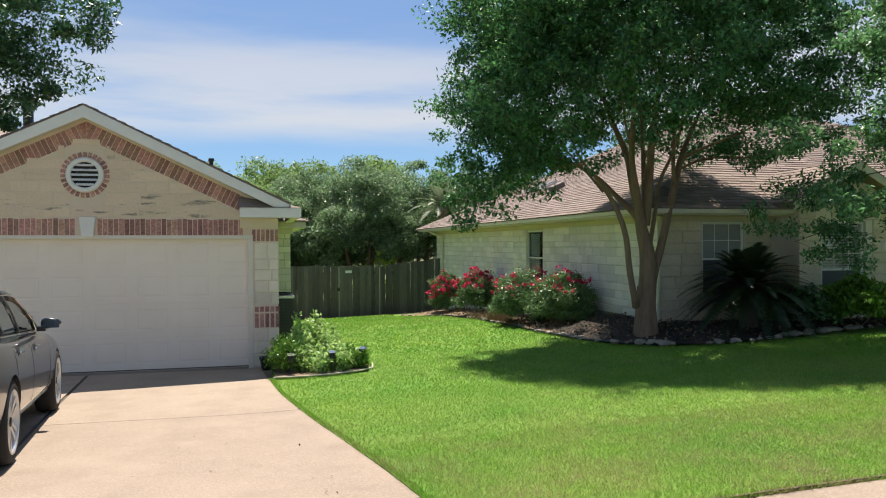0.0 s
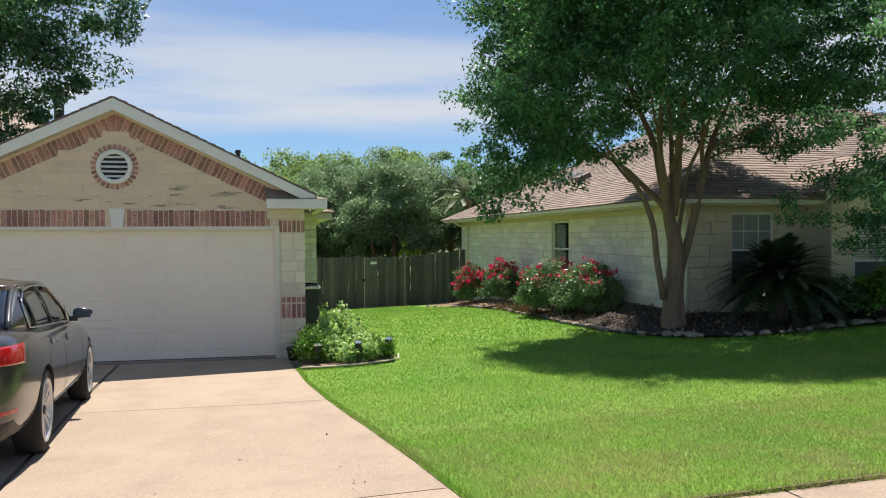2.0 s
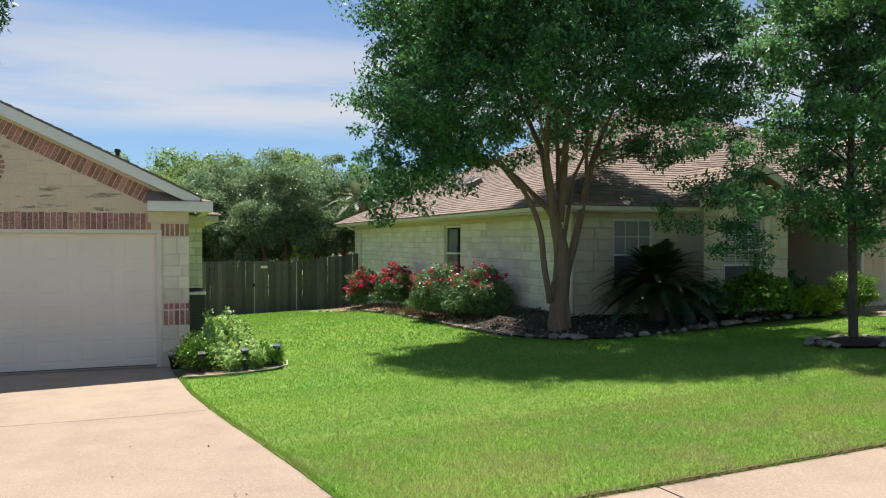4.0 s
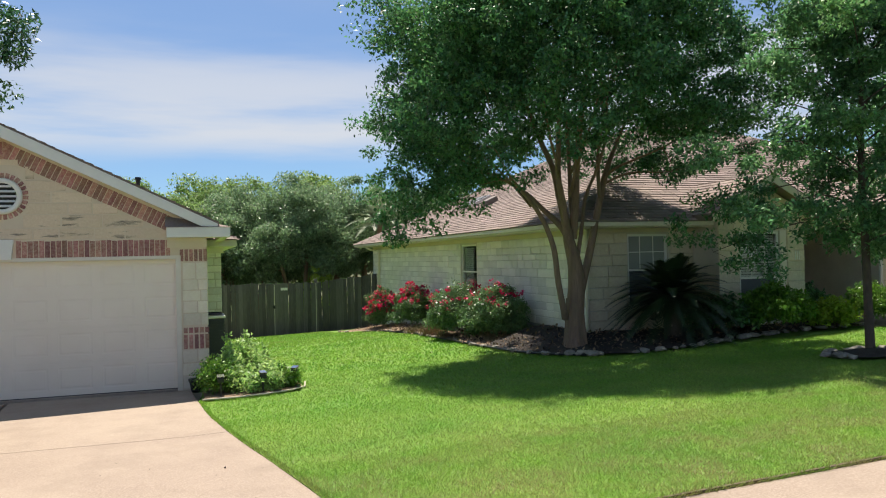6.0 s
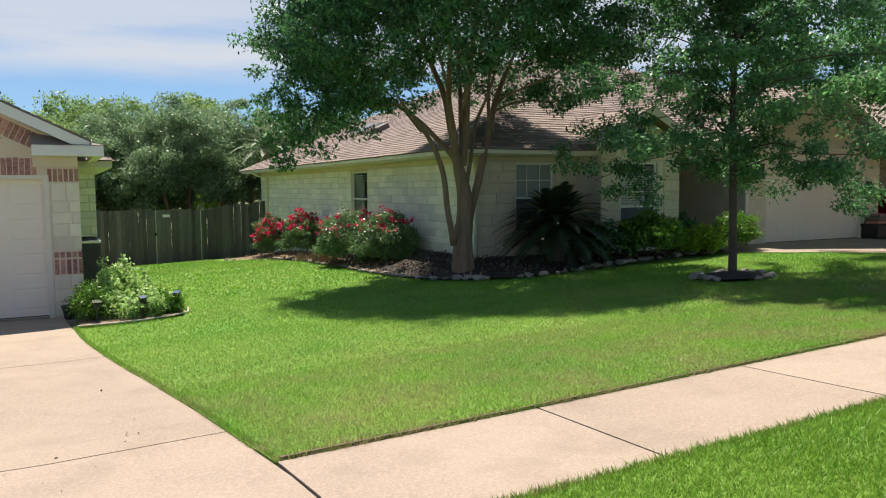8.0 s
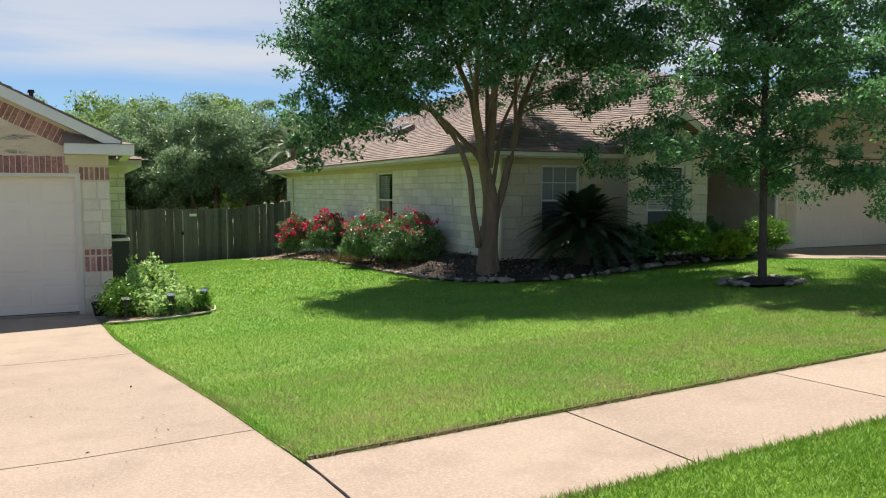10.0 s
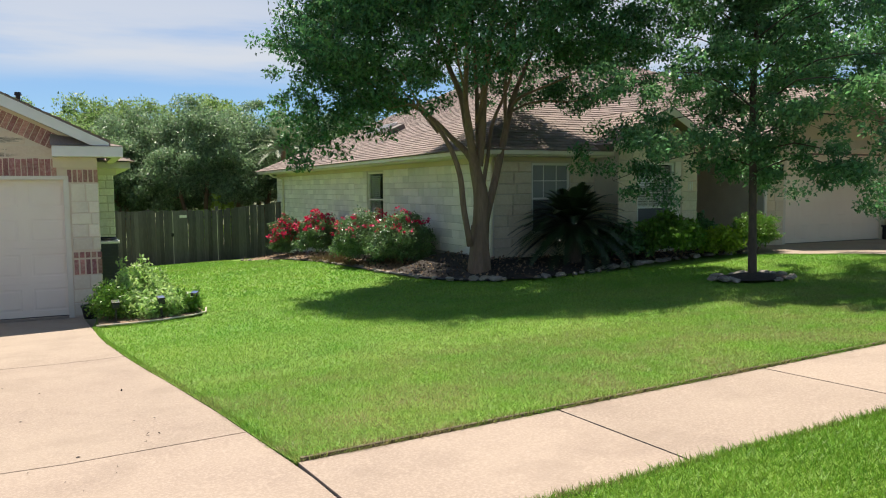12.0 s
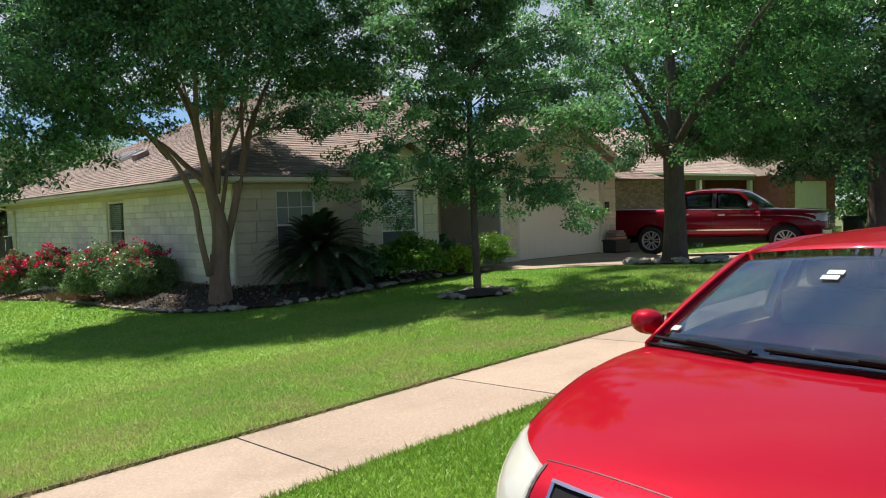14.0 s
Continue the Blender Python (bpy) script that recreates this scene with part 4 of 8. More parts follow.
tagged(part("stonework", rest, M_lime_far, side_wall), kind="stuff")
part("footing", boxes((WX - 0.012, WX + 0.01, AY - 0.012, 23.5, -0.8, SIDE_FOOT - 0.004), (WX - 0.012, 9.8, AY - 0.014, AY + 0.01, -0.8, SIDE_FOOT - 0.004)), M_concrete_grey, house_two, "grey concrete footing")
window(house_two, pose(WX, 0, 0, 0, 0, -90), -W1[1], -W1[0], W1[2], W1[3], "window", "white sash window with half-closed blind", True, None, False, share=0.6)
window(house_two, pose(0, AY, 0), *W2, "window", "white sash window behind the sago palm", False, (3, 2), True, pane_mat=M_shade)
window(house_two, pose(0, BY, 0), *W3, "window", "white sash window with glazing bars and dark screen", True, (3, 3), True)
part("window_trim", boxes((W3[1] + 0.002, W3[1] + 0.15, BY - 0.02, BY + 0.07, W3[2], W3[3] + 0.02)), M_trim, house_two)
for k in range(3):
    part("number_bar", boxes((11.62 + 0.045 * k, 11.635 + 0.045 * k, BY - 0.042, BY - 0.03, 1.40, 1.58)), M_white, house_two, "plain pale bar on the wall")
panel_door(house_two, DL2 + 0.03, DR2 - 0.03, GY + 0.08, F2, DT2 - 0.03, 6, 4, M_door)
part("door_frame", boxes((DL2 - 0.045, DL2 + 0.03, GY - 0.012, GY + 0.075, F2 - 0.1, DT2), (DR2 - 0.03, DR2 + 0.045, GY - 0.012, GY + 0.075, F2 - 0.1, DT2), (DL2 - 0.045, DR2 + 0.045, GY - 0.014, GY + 0.073, DT2 - 0.04, DT2 + 0.05)), M_trim, house_two)
# friezes, eaves and gutters
part("frieze", boxes((WX - 0.03, WX + 0.01, AY - 0.03, BACK, 1.975, 2.08), (WX - 0.03, 9.80, AY - 0.032, AY + 0.01, 2.005, 2.08)), M_stucco, house_two, "buff frieze board under the eaves")
part("soffit", boxes((6.76, WX + 0.2, 12.16, BACK + 0.4, 2.085, 2.10), (WX + 0.2, 9.9, 12.16, AY + 0.2, 2.085, 2.10)), M_trim, house_two)
part("gutter", boxes((6.70, 6.80, 12.12, 31.0, 2.105, 2.185), bevel=0.012), M_trim, house_two, "cream gutter along the side eave")
part("gutter", boxes((6.81, 9.9, 12.10, 12.19, 2.105, 2.185), bevel=0.012), M_trim, house_two, "cream gutter along the front eave")
def tube(pts, r, seg=8):
    bm = bmesh.new()
    prev = None
    for i, p in enumerate(pts):
        p = Vector(p)
        d = (Vector(pts[min(i + 1, len(pts) - 1)]) - Vector(pts[max(i - 1, 0)])).normalized()
        s = d.orthogonal().normalized()
        if prev is not None:
            s = (prev - d * prev.dot(d)).normalized()
        prev = s
        t = d.cross(s)
        rr = r[i] if isinstance(r, (list, tuple)) else r
        ring_ = [bm.verts.new(p + (s * math.cos(2 * math.pi * k / seg) + t * math.sin(2 * math.pi * k / seg)) * rr) for k in range(seg)]
        if i:
            for k in range(seg):
                bm.faces.new((last[k], last[(k + 1) % seg], ring_[(k + 1) % seg], ring_[k]))
        else:
            bm.faces.new(ring_[::-1])
        last = ring_
    bm.faces.new(last)
    return bm
part("downspout", tube([(6.78, 29.2, 2.08), (6.95, 29.2, 1.98), (WX - 0.07, 29.2, 1.88), (WX - 0.07, 29.2, -0.95)], 0.04), M_trim, house_two, "cream downspout", smooth=True)
part("downspout", tube([(WX - 0.05, AY - 0.06, 2.08), (WX - 0.05, AY - 0.06, -0.05)], 0.035), M_trim, house_two, "cream downspout at the corner", smooth=True)
part("downspout", tube([(13.90, GY - 0.05, 2.45), (13.90, GY - 0.05, 0.18)], 0.04), M_white, house_two, "white downspout", smooth=True)
# hipped roof
RX, RY0, RY1, RZ, EZ = 14.1, 19.55, 23.6, 5.7, 2.19
ev = [(6.68, 12.10, EZ), (21.5, 12.10, EZ), (21.5, 31.05, EZ), (6.68, 31.05, EZ), (RX, RY0, RZ), (RX, RY1, RZ)]
bm = bmesh.new()
v = [bm.verts.new(p) for p in ev]
for q in ((0, 1, 4), (1, 2, 5, 4), (2, 3, 5), (3, 0, 4, 5), (0, 3, 2, 1)):
    bm.faces.new([v[i] for i in q])
roof_two = part("roof", bm, M_shingle, house_two, "brown shingle hipped roof with weathered tabs")
sh = bmesh.new()
up = Vector((RX - 6.68, 0, RZ - EZ))
n_ = up.length
slope_shingles(sh, (6.66, 12.10, EZ), (0, 1, 0), up, lambda v: (7.45 * v / n_, 18.95 - 7.45 * v / n_), n_, seed=41)
up = Vector((0, RY0 - 12.10, RZ - EZ))
m_n = up.length
slope_shingles(sh, (6.68, 12.08, EZ), (1, 0, 0), up, lambda v: (7.42 * v / m_n, 14.82 - 7.4 * v / m_n), m_n, seed=42)
tagged(part("shingles", sh, M_shingle, roof_two), kind="stuff")
for a, b in ((ev[0], ev[4]), (ev[3], ev[5]), (ev[4], ev[5])):
    a, b = Vector(a), Vector(b)
    k = int((b - a).length / 0.2)
    caps = bmesh.new()
    d = (b - a).normalized()
    sd = Vector((d.y, -d.x, 0)).normalized()
    for i in range(k):
        p0, p1 = a.lerp(b, i / k), a.lerp(b, (i + 1.15) / k)
        lift = Vector((0, 0, 0.025))
        vs = [caps.verts.new(q) for q in (p0 - sd * .13 - Vector((0, 0, .045)) + lift, p0 + lift * 1.6, p0 + sd * .13 - Vector((0, 0, .045)) + lift, p1 - sd * .13 - Vector((0, 0, .055)) + lift, p1 + lift, p1 + sd * .13 - Vector((0, 0, .055)) + lift)]
        caps.faces.new((vs[0], vs[1], vs[4], vs[3]))
        caps.faces.new((vs[1], vs[2], vs[5], vs[4]))
    tagged(part("ridge_capping", caps, M_shingle, roof_two), kind="stuff")
# skylight and vent on the side slope
tilt = math.degrees(math.atan2(RZ - EZ, RX - 6.68))
sky_l = part("skylight", boxes((-0.35, 0.35, -0.6, 0.6, 0.0, 0.12), bevel=0.01), M_alloy, house_two, "metal-framed roof skylight")
sky_l.matrix_basis = pose(9.05, 22.9, EZ + (9.05 - 6.68) * (RZ - EZ) / (RX - 6.68) + 0.01, 0, -tilt, 0)
part("pane", boxes((-0.29, 0.29, -0.54, 0.54, 0.121, 0.135)), M_screen, sky_l)
rv = part("roof_vent", boxes((-0.18, 0.2, -0.22, 0.22, 0.0, 0.16), bevel=0.03), M_vent, house_two, "low brown roof vent")
rv.matrix_basis = pose(8.75, 20.9, EZ + (8.75 - 6.68) * (RZ - EZ) / (RX - 6.68) + 0.01, 0, -tilt, 0)
# bay gable and garage gable
def gable(parent, x0, x1, y, y_back, z_eave, slope, over, label, wall_mat):
    cx, pk = (x0 + x1) / 2, z_eave + slope * ((x1 - x0) / 2 + over)
    part("gable_wall", prism([(x0, z_eave - 0.05), (x1, z_eave - 0.05), (x1, z_eave + 0.05), (cx, pk - slope * over * 0.35 - 0.12), (x0, z_eave + 0.05)], "y", y + 0.001, y + 0.2), wall_mat, parent, label)
    bm = bmesh.new()
    for s in (-1, 1):
        ex = cx + s * ((x1 - x0) / 2 + over)
        a = [bm.verts.new(p) for p in ((cx, y - 0.3, pk), (ex, y - 0.3, z_eave), (ex, y_back, z_eave), (cx, y_back, pk))]
        b = [bm.verts.new((q.co.x, q.co.y, q.co.z - 0.1)) for q in a]
        bm.faces.new(a)
        bm.faces.new(b[::-1])
        for i in range(4):
            bm.faces.new((a[i], b[i], b[(i + 1) % 4], a[(i + 1) % 4]))
    rf = part("gable_roof", bm, M_shingle, parent)
    sh = bmesh.new()
    ln = math.hypot((x1 - x0) / 2 + over, pk - z_eave)
    for s in (-1, 1):
        ex = cx + s * ((x1 - x0) / 2 + over)
        slope_shingles(sh, (ex, y - 0.32, z_eave), (0, 1, 0), (-s, 0, slope), lambda v: (0, y_back - y + 0.3), ln, seed=50 + s)
    tagged(part("shingles", sh, M_shingle, rf), kind="stuff")
    fc = bmesh.new()
    for s in (-1, 1):
        ex = cx + s * ((x1 - x0) / 2 + over)
        pts = [(cx, pk - 0.012), (ex, z_eave - 0.012), (ex, z_eave - 0.15), (cx, pk - 0.17)]
        a = [fc.verts.new((u, y - 0.325, z)) for u, z in pts]
        b = [fc.verts.new((u, y - 0.302, z)) for u, z in pts]
        fc.faces.new(a)
        fc.faces.new(b[::-1])
        for i in range(4):
            fc.faces.new((a[i], b[i], b[(i + 1) % 4], a[(i + 1) % 4]))
    part("gable_fascia", fc, M_trim, parent, "cream gable fascia")
gable(house_two, 9.80, 11.95, BY, 16.5, 2.30, 0.55, 0.35, "buff gable over the bay", M_stucco)
gable(house_two, 13.95, 18.62, GY, 19.5, 2.48, 0.52, 0.35, "buff gable over the garage", M_stucco)
part("porch_beam", boxes((11.88, 13.94, 12.15, 12.35, 2.05, 2.45)), M_stucco, house_two)
lantern = part("wall_lantern", boxes((14.14, 14.34, GY - 0.16, GY - 0.03, 1.62, 1.64), (14.14, 14.34, GY - 0.16, GY - 0.03, 1.92, 1.95), (14.15, 14.165, GY - 0.15, GY - 0.135, 1.64, 1.92), (14.315, 14.33, GY - 0.15, GY - 0.135, 1.64, 1.92), (14.22, 14.26, GY - 0.1, GY - 0.03, 1.95, 2.0), (14.16, 14.32, GY - 0.06, GY - 0.045, 1.64, 1.92)), M_black, house_two, "black metal wall lantern")
part("pane", boxes((14.166, 14.314, GY - 0.148, GY - 0.07, 1.642, 1.918)), M_glass, lantern)
part("wall_lantern", boxes((18.10, 18.20, GY - 0.12, GY - 0.03, 1.30, 1.55), bevel=0.015), M_black, house_two, "small black wall lamp")

# ---------- third house: brick, across the second driveway ----------
house_three = thing("brick_house", "low brown brick house with pale shingle roof and porch", "house")
HY = 16.5


def brick_face(x0, x1, y, z0, z1, parent, mat):
    bj = bmesh.new()
    for k in range(int((z1 - z0) / 0.082)):
        z = z0 + k * 0.082
        xx = x0 + (0.1 if k % 2 else 0)
        while xx < x1 - 0.1:
            box(bj, xx, min(x1, xx + 0.195), y - 0.010, y - 0.001, z, z + 0.07)
            xx += 0.207
    tagged(part("bricks", bj, mat, parent), kind="stuff")


w3 = part("wall", boxes((19.6, 28.9, HY, HY + 0.25, -0.9, 2.6), (19.6, 19.85, HY + 0.251, 27, -0.9, 2.6)), M_brick_wall, house_three, "brown brick front wall")
brick_face(19.6, 28.9, HY, 0.0, 2.6, w3, M_brick_dark)
part("wall", boxes((28.91, 35.4, HY + 2.0, HY + 2.2, -1.0, 2.6), (28.65, 28.9, HY + 0.251, HY + 2.0, -1.0, 2.6)), M_brick_dark, house_three, "shaded porch back wall")
part("front_door", boxes((30.0, 31.0, HY + 1.93, HY + 1.995, -0.6, 1.6), bevel=0.01), M_vent, house_three, "dark brown front door")
part("porch_window", boxes((32.4, 34.2, HY + 1.95, HY + 1.995, 0.2, 1.7), bevel=0.01), M_pane, house_three, "dark porch window")
for xx in (30.4, 35.0):
    part("porch_column", boxes((xx, xx + 0.2, HY - 0.5, HY - 0.3, -0.8, 2.4), bevel=0.02), M_white, house_three, "white porch column")
part("porch_beam", boxes((28.9, 35.4, HY - 0.55, HY - 0.25, 2.4, 2.62)), M_vent, house_three)
GW = 14.5
g3 = part("garage_wall", boxes((35.4, 36.25, GW, GW + 0.25, -1.0, 2.7), (40.05, 40.9, GW, GW + 0.25, -1.0, 2.7), (36.25, 40.05, GW, GW + 0.25, 2.32, 2.7), (35.4, 35.65, GW + 0.251, HY + 4, -1.0, 2.7), (40.65, 40.9, GW + 0.251, HY + 4, -1.0, 2.7)), M_brick_red, house_three, "red brick garage wing")
brick_face(35.4, 36.22, GW, 0.0, 2.7, g3, M_brick_red)
brick_face(40.08, 40.9, GW, 0.0, 2.7, g3, M_brick_red)
brick_face(36.22, 40.08, GW, 2.33, 2.7, g3, M_brick_red)
part("gable_wall", prism([(35.4, 2.7), (40.9, 2.7), (38.15, 4.3)], "y", GW, GW + 0.25), M_brick_red, house_three, "red brick gable")
panel_door(house_three, 36.3, 40.0, GW + 0.08, -0.6, 2.30, 8, 4, M_trim, label="closed beige sectional garage door")
bm = bmesh.new()
v = [bm.verts.new(p) for p in ((35.1, GW - 0.35, 2.58), (38.15, GW - 0.35, 4.42), (41.2, GW - 0.35, 2.58), (35.1, 23.0, 2.58), (38.15, 23.0, 4.42), (41.2, 23.0, 2.58))]
for q in ((0, 3, 4, 1), (1, 4, 5, 2)):
    bm.faces.new([v[i] for i in q])
bmesh.ops.solidify(bm, geom=bm.faces, thickness=0.12)
part("garage_roof", bm, M_shingle_light, house_three, "pale shingle roof of the garage wing")
bm = bmesh.new()
v = [bm.verts.new(p) for p in ((19.1, HY - 0.6, 2.65), (36.5, HY - 0.6, 2.65), (36.5, 28, 2.65), (19.1, 28, 2.65), (25.0, 22.2, 5.5), (33.0, 22.2, 5.5))]
for q in ((0, 1, 5, 4), (1, 2, 5), (2, 3, 4, 5), (3, 0, 4)):
    bm.faces.new([v[i] for i in q])
r3 = part("roof", bm, M_shingle_light, house_three, "pale grey-brown shingle roof")
sh = bmesh.new()
up = Vector((0, 22.2 - HY + 0.6, 2.85))
q_n = up.length
slope_shingles(sh, (19.1, HY - 0.62, 2.66), (1, 0, 0), up, lambda v: (5.9 * v / q_n, 17.4 - 3.5 * v / q_n), q_n, seed=61, course=0.2, tab=0.5)
tagged(part("shingles", sh, M_shingle_light, r3), kind="stuff")
part("gutter", boxes((19.05, 35.4, HY - 0.72, HY - 0.6, 2.58, 2.65)), M_white, house_three, "white gutter")
part("soffit", boxes((19.1, 35.4, HY - 0.6, HY + 2.0, 2.625, 2.645)), M_vent, house_three)

# ---- board fence between the houses ----
fence = thing("board_fence", "weathered grey wooden board fence with gate", "fence")
bx, k = 0.5, 0
rnd = random.Random(12)
picket = [block_mesh(0.145, 1.0, 0.018, "board", M_fence, bevel=0.003, seed=s) for s in range(3)]
while bx < 7.30:
    zt = along([(0.5, 0.74), (4.9, 0.72), (7.3, 1.0)], bx) + rnd.uniform(-0.025, 0.025)
    zb = ground_z(bx, 29.85) - 0.06
    ob = new("board", picket[k % 3])
    ob.parent = fence
    ob.matrix_basis = pose(bx + 0.07, 29.86 + rnd.uniform(-0.006, 0.006), zb, 0, rnd.uniform(-0.6, 0.6), 0) @ Matrix.Diagonal((1, 1, zt - zb, 1))
    bx += 0.1445
    k += 1
for z in (0.45, -0.3, -0.95):
    part("rail", boxes((0.45, 7.35, 29.862, 29.90, z - 0.045, z + 0.045)), M_fence, fence)
for xx in (0.6, 2.45, 4.9, 7.3):
    part("post", boxes((xx - 0.05, xx + 0.05, 29.905, 30.0, -1.7, along([(0.5, 0.7), (7.3, 0.95)], xx))), M_fence, fence)
# pale strips paint the daylight that shows through the gaps beside the gate
for xx in (3.27, 4.885):
    part("gate_stile", boxes((xx, xx + 0.015, 29.83, 29.838, -1.48, 0.69)), M_trim, fence, "pale strip painted for daylight in the gap beside the gate")
part("sign", boxes((3.52, 3.78, 29.828, 29.834, 0.45, 0.55)), M_white, fence, "small white sign on the gate")
part("gate_latch", boxes((3.20, 3.30, 29.80, 29.835, -0.25, -0.12)), M_black, fence, "black gate latch")

# ---- plants ----
def arrays_mesh(name, V, F, mat, parent=None, k=4):
    """A mesh from an (n, 3) array of points and an (m, k) array of faces."""
    me = bpy.data.meshes.new(name)
    V, F = np.asarray(V, dtype=np.float32), np.asarray(F, dtype=np.int32)
    me.vertices.add(len(V))
    me.vertices.foreach_set("co", V.ravel())
    me.loops.add(F.size)
    me.loops.foreach_set("vertex_index", F.ravel())
    me.polygons.add(len(F))
    me.polygons.foreach_set("loop_start", np.arange(0, F.size, k, dtype=np.int32))
    me.polygons.foreach_set("loop_total", np.full(len(F), k, dtype=np.int32))
    me.update(calc_edges=True)
    me.materials.append(mat)
    ob = new(name, me)
    ob.parent = parent
    return ob


def unit(a):
    return a / np.maximum(np.linalg.norm(a, axis=1, keepdims=True), 1e-9)


def leaves(name, P, size, mat, parent, rs, aspect=0.45, droop=0.25, flat=0.6, spread=0.35, outward=None, simple=False):
    """Folded leaf blades at the points P."""
    n = len(P)
    d = rs.normal(size=(n, 3))
    d[:, 2] -= droop
    if outward is not None:
        d += outward * 1.2
    d = unit(d)
    up = rs.normal(size=(n, 3)) * (1 - flat)
    up[:, 2] += flat
    side = unit(np.cross(d, up))
    nrm = np.cross(side, d)
    s = size * rs.uniform(1 - spread, 1 + spread, size=(n, 1))
    a = P
    tip = P + d * s
    m = P + d * s * 0.5
    l = m + side * s * aspect * 0.5 + nrm * s * 0.10
    r = m - side * s * aspect * 0.5 + nrm * s * 0.10
    if simple:
        V = np.stack([a + side * s * aspect * 0.5, tip, a - side * s * aspect * 0.5], 1).reshape(-1, 3)
        return arrays_mesh(name, V, np.arange(3 * n).reshape(n, 3), mat, parent, k=3)
    V = np.stack([a, r, tip, l], 1).reshape(-1, 3)
    F = np.arange(4 * n).reshape(n, 4)
    return arrays_mesh(name, V, F, mat, parent)


class Wood:
    def __init__(self):
        self.v, self.f, self.n = [], [], 0
        self.node, self.rad = [], []

    def limb(self, pts, radii, seg=7):
        pts = [Vector(p) for p in pts]
        prev, first = None, None
        for i, p in enumerate(pts):
            d = (pts[min(i + 1, len(pts) - 1)] - pts[max(i - 1, 0)]).normalized()
            s = d.orthogonal().normalized() if prev is None else (prev - d * prev.dot(d)).normalized()
            prev, t = s, d.cross(s)
            for k in range(seg):
                a = 2 * math.pi * k / seg
                self.v.append(p + (s * math.cos(a) + t * math.sin(a)) * radii[i])
            if i:
                b = self.n + (i - 1) * seg
                for k in range(seg):
                    self.f.append((b + k, b + (k + 1) % seg, b + seg + (k + 1) % seg, b + seg + k))
            self.node.append(tuple(p))
            self.rad.append(radii[i])
        self.n += seg * len(pts)

    def smooth_limb(self, pts, radii, seg=9, sub=4):
        """A limb through the points with rounded bends."""
        P = [Vector(p) for p in pts]
        out, rr = [], []
        for i in range(len(P) - 1):
            p0, p1, p2, p3 = P[max(i - 1, 0)], P[i], P[i + 1], P[min(i + 2, len(P) - 1)]
            for k in range(sub):
                t = k / sub
                out.append(0.5 * ((2 * p1) + (p2 - p0) * t + (2 * p0 - 5 * p1 + 4 * p2 - p3) * t * t + (3 * p1 - p0 - 3 * p2 + p3) * t ** 3))
                rr.append(lerp(radii[i], radii[i + 1], t))
        out.append(P[-1])
        rr.append(radii[-1])
        self.limb(out, rr, seg)

    def reach(self, targets, rs, thick=0.02, thin=0.004, skip=0, upward=0.25, seg=5):
        """Twigs from the nearest wood to each target."""
        T = np.asarray(targets)
        base = np.asarray(self.node)
        order = np.argsort([np.min(np.linalg.norm(base[skip:] - t, axis=1)) for t in T])
        for i in order:
            t = T[i]
            base = np.asarray(self.node)
            cost = np.linalg.norm(base - t, axis=1) + np.maximum(0, base[:, 2] - t[2]) * 0.8
            cost[:skip] += 3
            j = int(np.argmin(cost))
            a = base[j]
            L = np.linalg.norm(t - a)
            if L < 0.05:
                continue
            r0 = min(self.rad[j] * 0.7, thick * (0.5 + 0.5 * min(L, 2)))
            b1 = a + (t - a) * 0.35 + np.array([0, 0, upward * L * 0.35]) + rs.normal(size=3) * L * 0.06
            b2 = a + (t - a) * 0.7 + np.array([0, 0, upward * L * 0.25]) + rs.normal(size=3) * L * 0.06
            self.limb([a, b1, b2, t], [r0, r0 * 0.75, r0 * 0.5, max(thin, r0 * 0.25)], seg)

    def build(self, name, mat, parent):
        me = bpy.data.meshes.new(name)
        me.from_pydata([tuple(v) for v in self.v], [], self.f)
        for p in me.polygons:
            p.use_smooth = True
        me.materials.append(mat)
        ob = new(name, me)
        ob.parent = parent
        return ob


def in_crown(rs, n, centre, radii, inner=0.5, low=-1.0, bumps=0.18):
    """Points in the outer part of a lumpy egg."""
    d = unit(rs.normal(size=(n * 3, 3)))
    d = d[d[:, 2] > low][:n]
    lump = np.array([1 + bumps * noise.noise(Vector(q) * 2.3) * 2 for q in d])
    r = (inner ** 3 + (1 - inner ** 3) * rs.uniform(size=len(d))) ** (1 / 3)
    return np.asarray(centre) + d * (r * lump)[:, None] * np.asarray(radii)


def clumps(rs, centres, per, radius, flat=0.7):
    c = np.repeat(np.asarray(centres), per, axis=0)
    size = np.repeat(rs.uniform(0.65, 1.25, size=(len(centres), 1)), per, axis=0)
    o = unit(rs.normal(size=c.shape)) * rs.uniform(size=(len(c), 1)) ** 0.45 * radius * size * np.array([1, 1, flat])
    return c + o


def place_tree(name, label, at, wood, wood_mat, P, size, mat, rs, trunk_name="trunk", **kw):
    tree = thing(name, label, "tree", at=at)
    wood.build(trunk_name, wood_mat, tree)
    leaves("crown", P, size, mat, tree, rs, **kw)
    return tree


# many-stemmed shade tree in front of the second house
rs = np.random.RandomState(11)
S1 = 0.01015


def limb_at(*pts):
    """Limb points from its view: sideways, height, depth."""
    return [((a - 1140) * S1, d, (584 - b) * S1) for a, b, d in pts]


w = Wood()
w.smooth_limb(limb_at((1139, 596, 0), (1139, 575, 0), (1140, 540, 0), (1144, 490, 0), (1142, 450, 0), (1133, 415, 0), (1120, 375, -0.1), (1105, 335, -0.25)), [0.215, 0.180, 0.166, 0.150, 0.132, 0.105, 0.075, 0.05], 14)
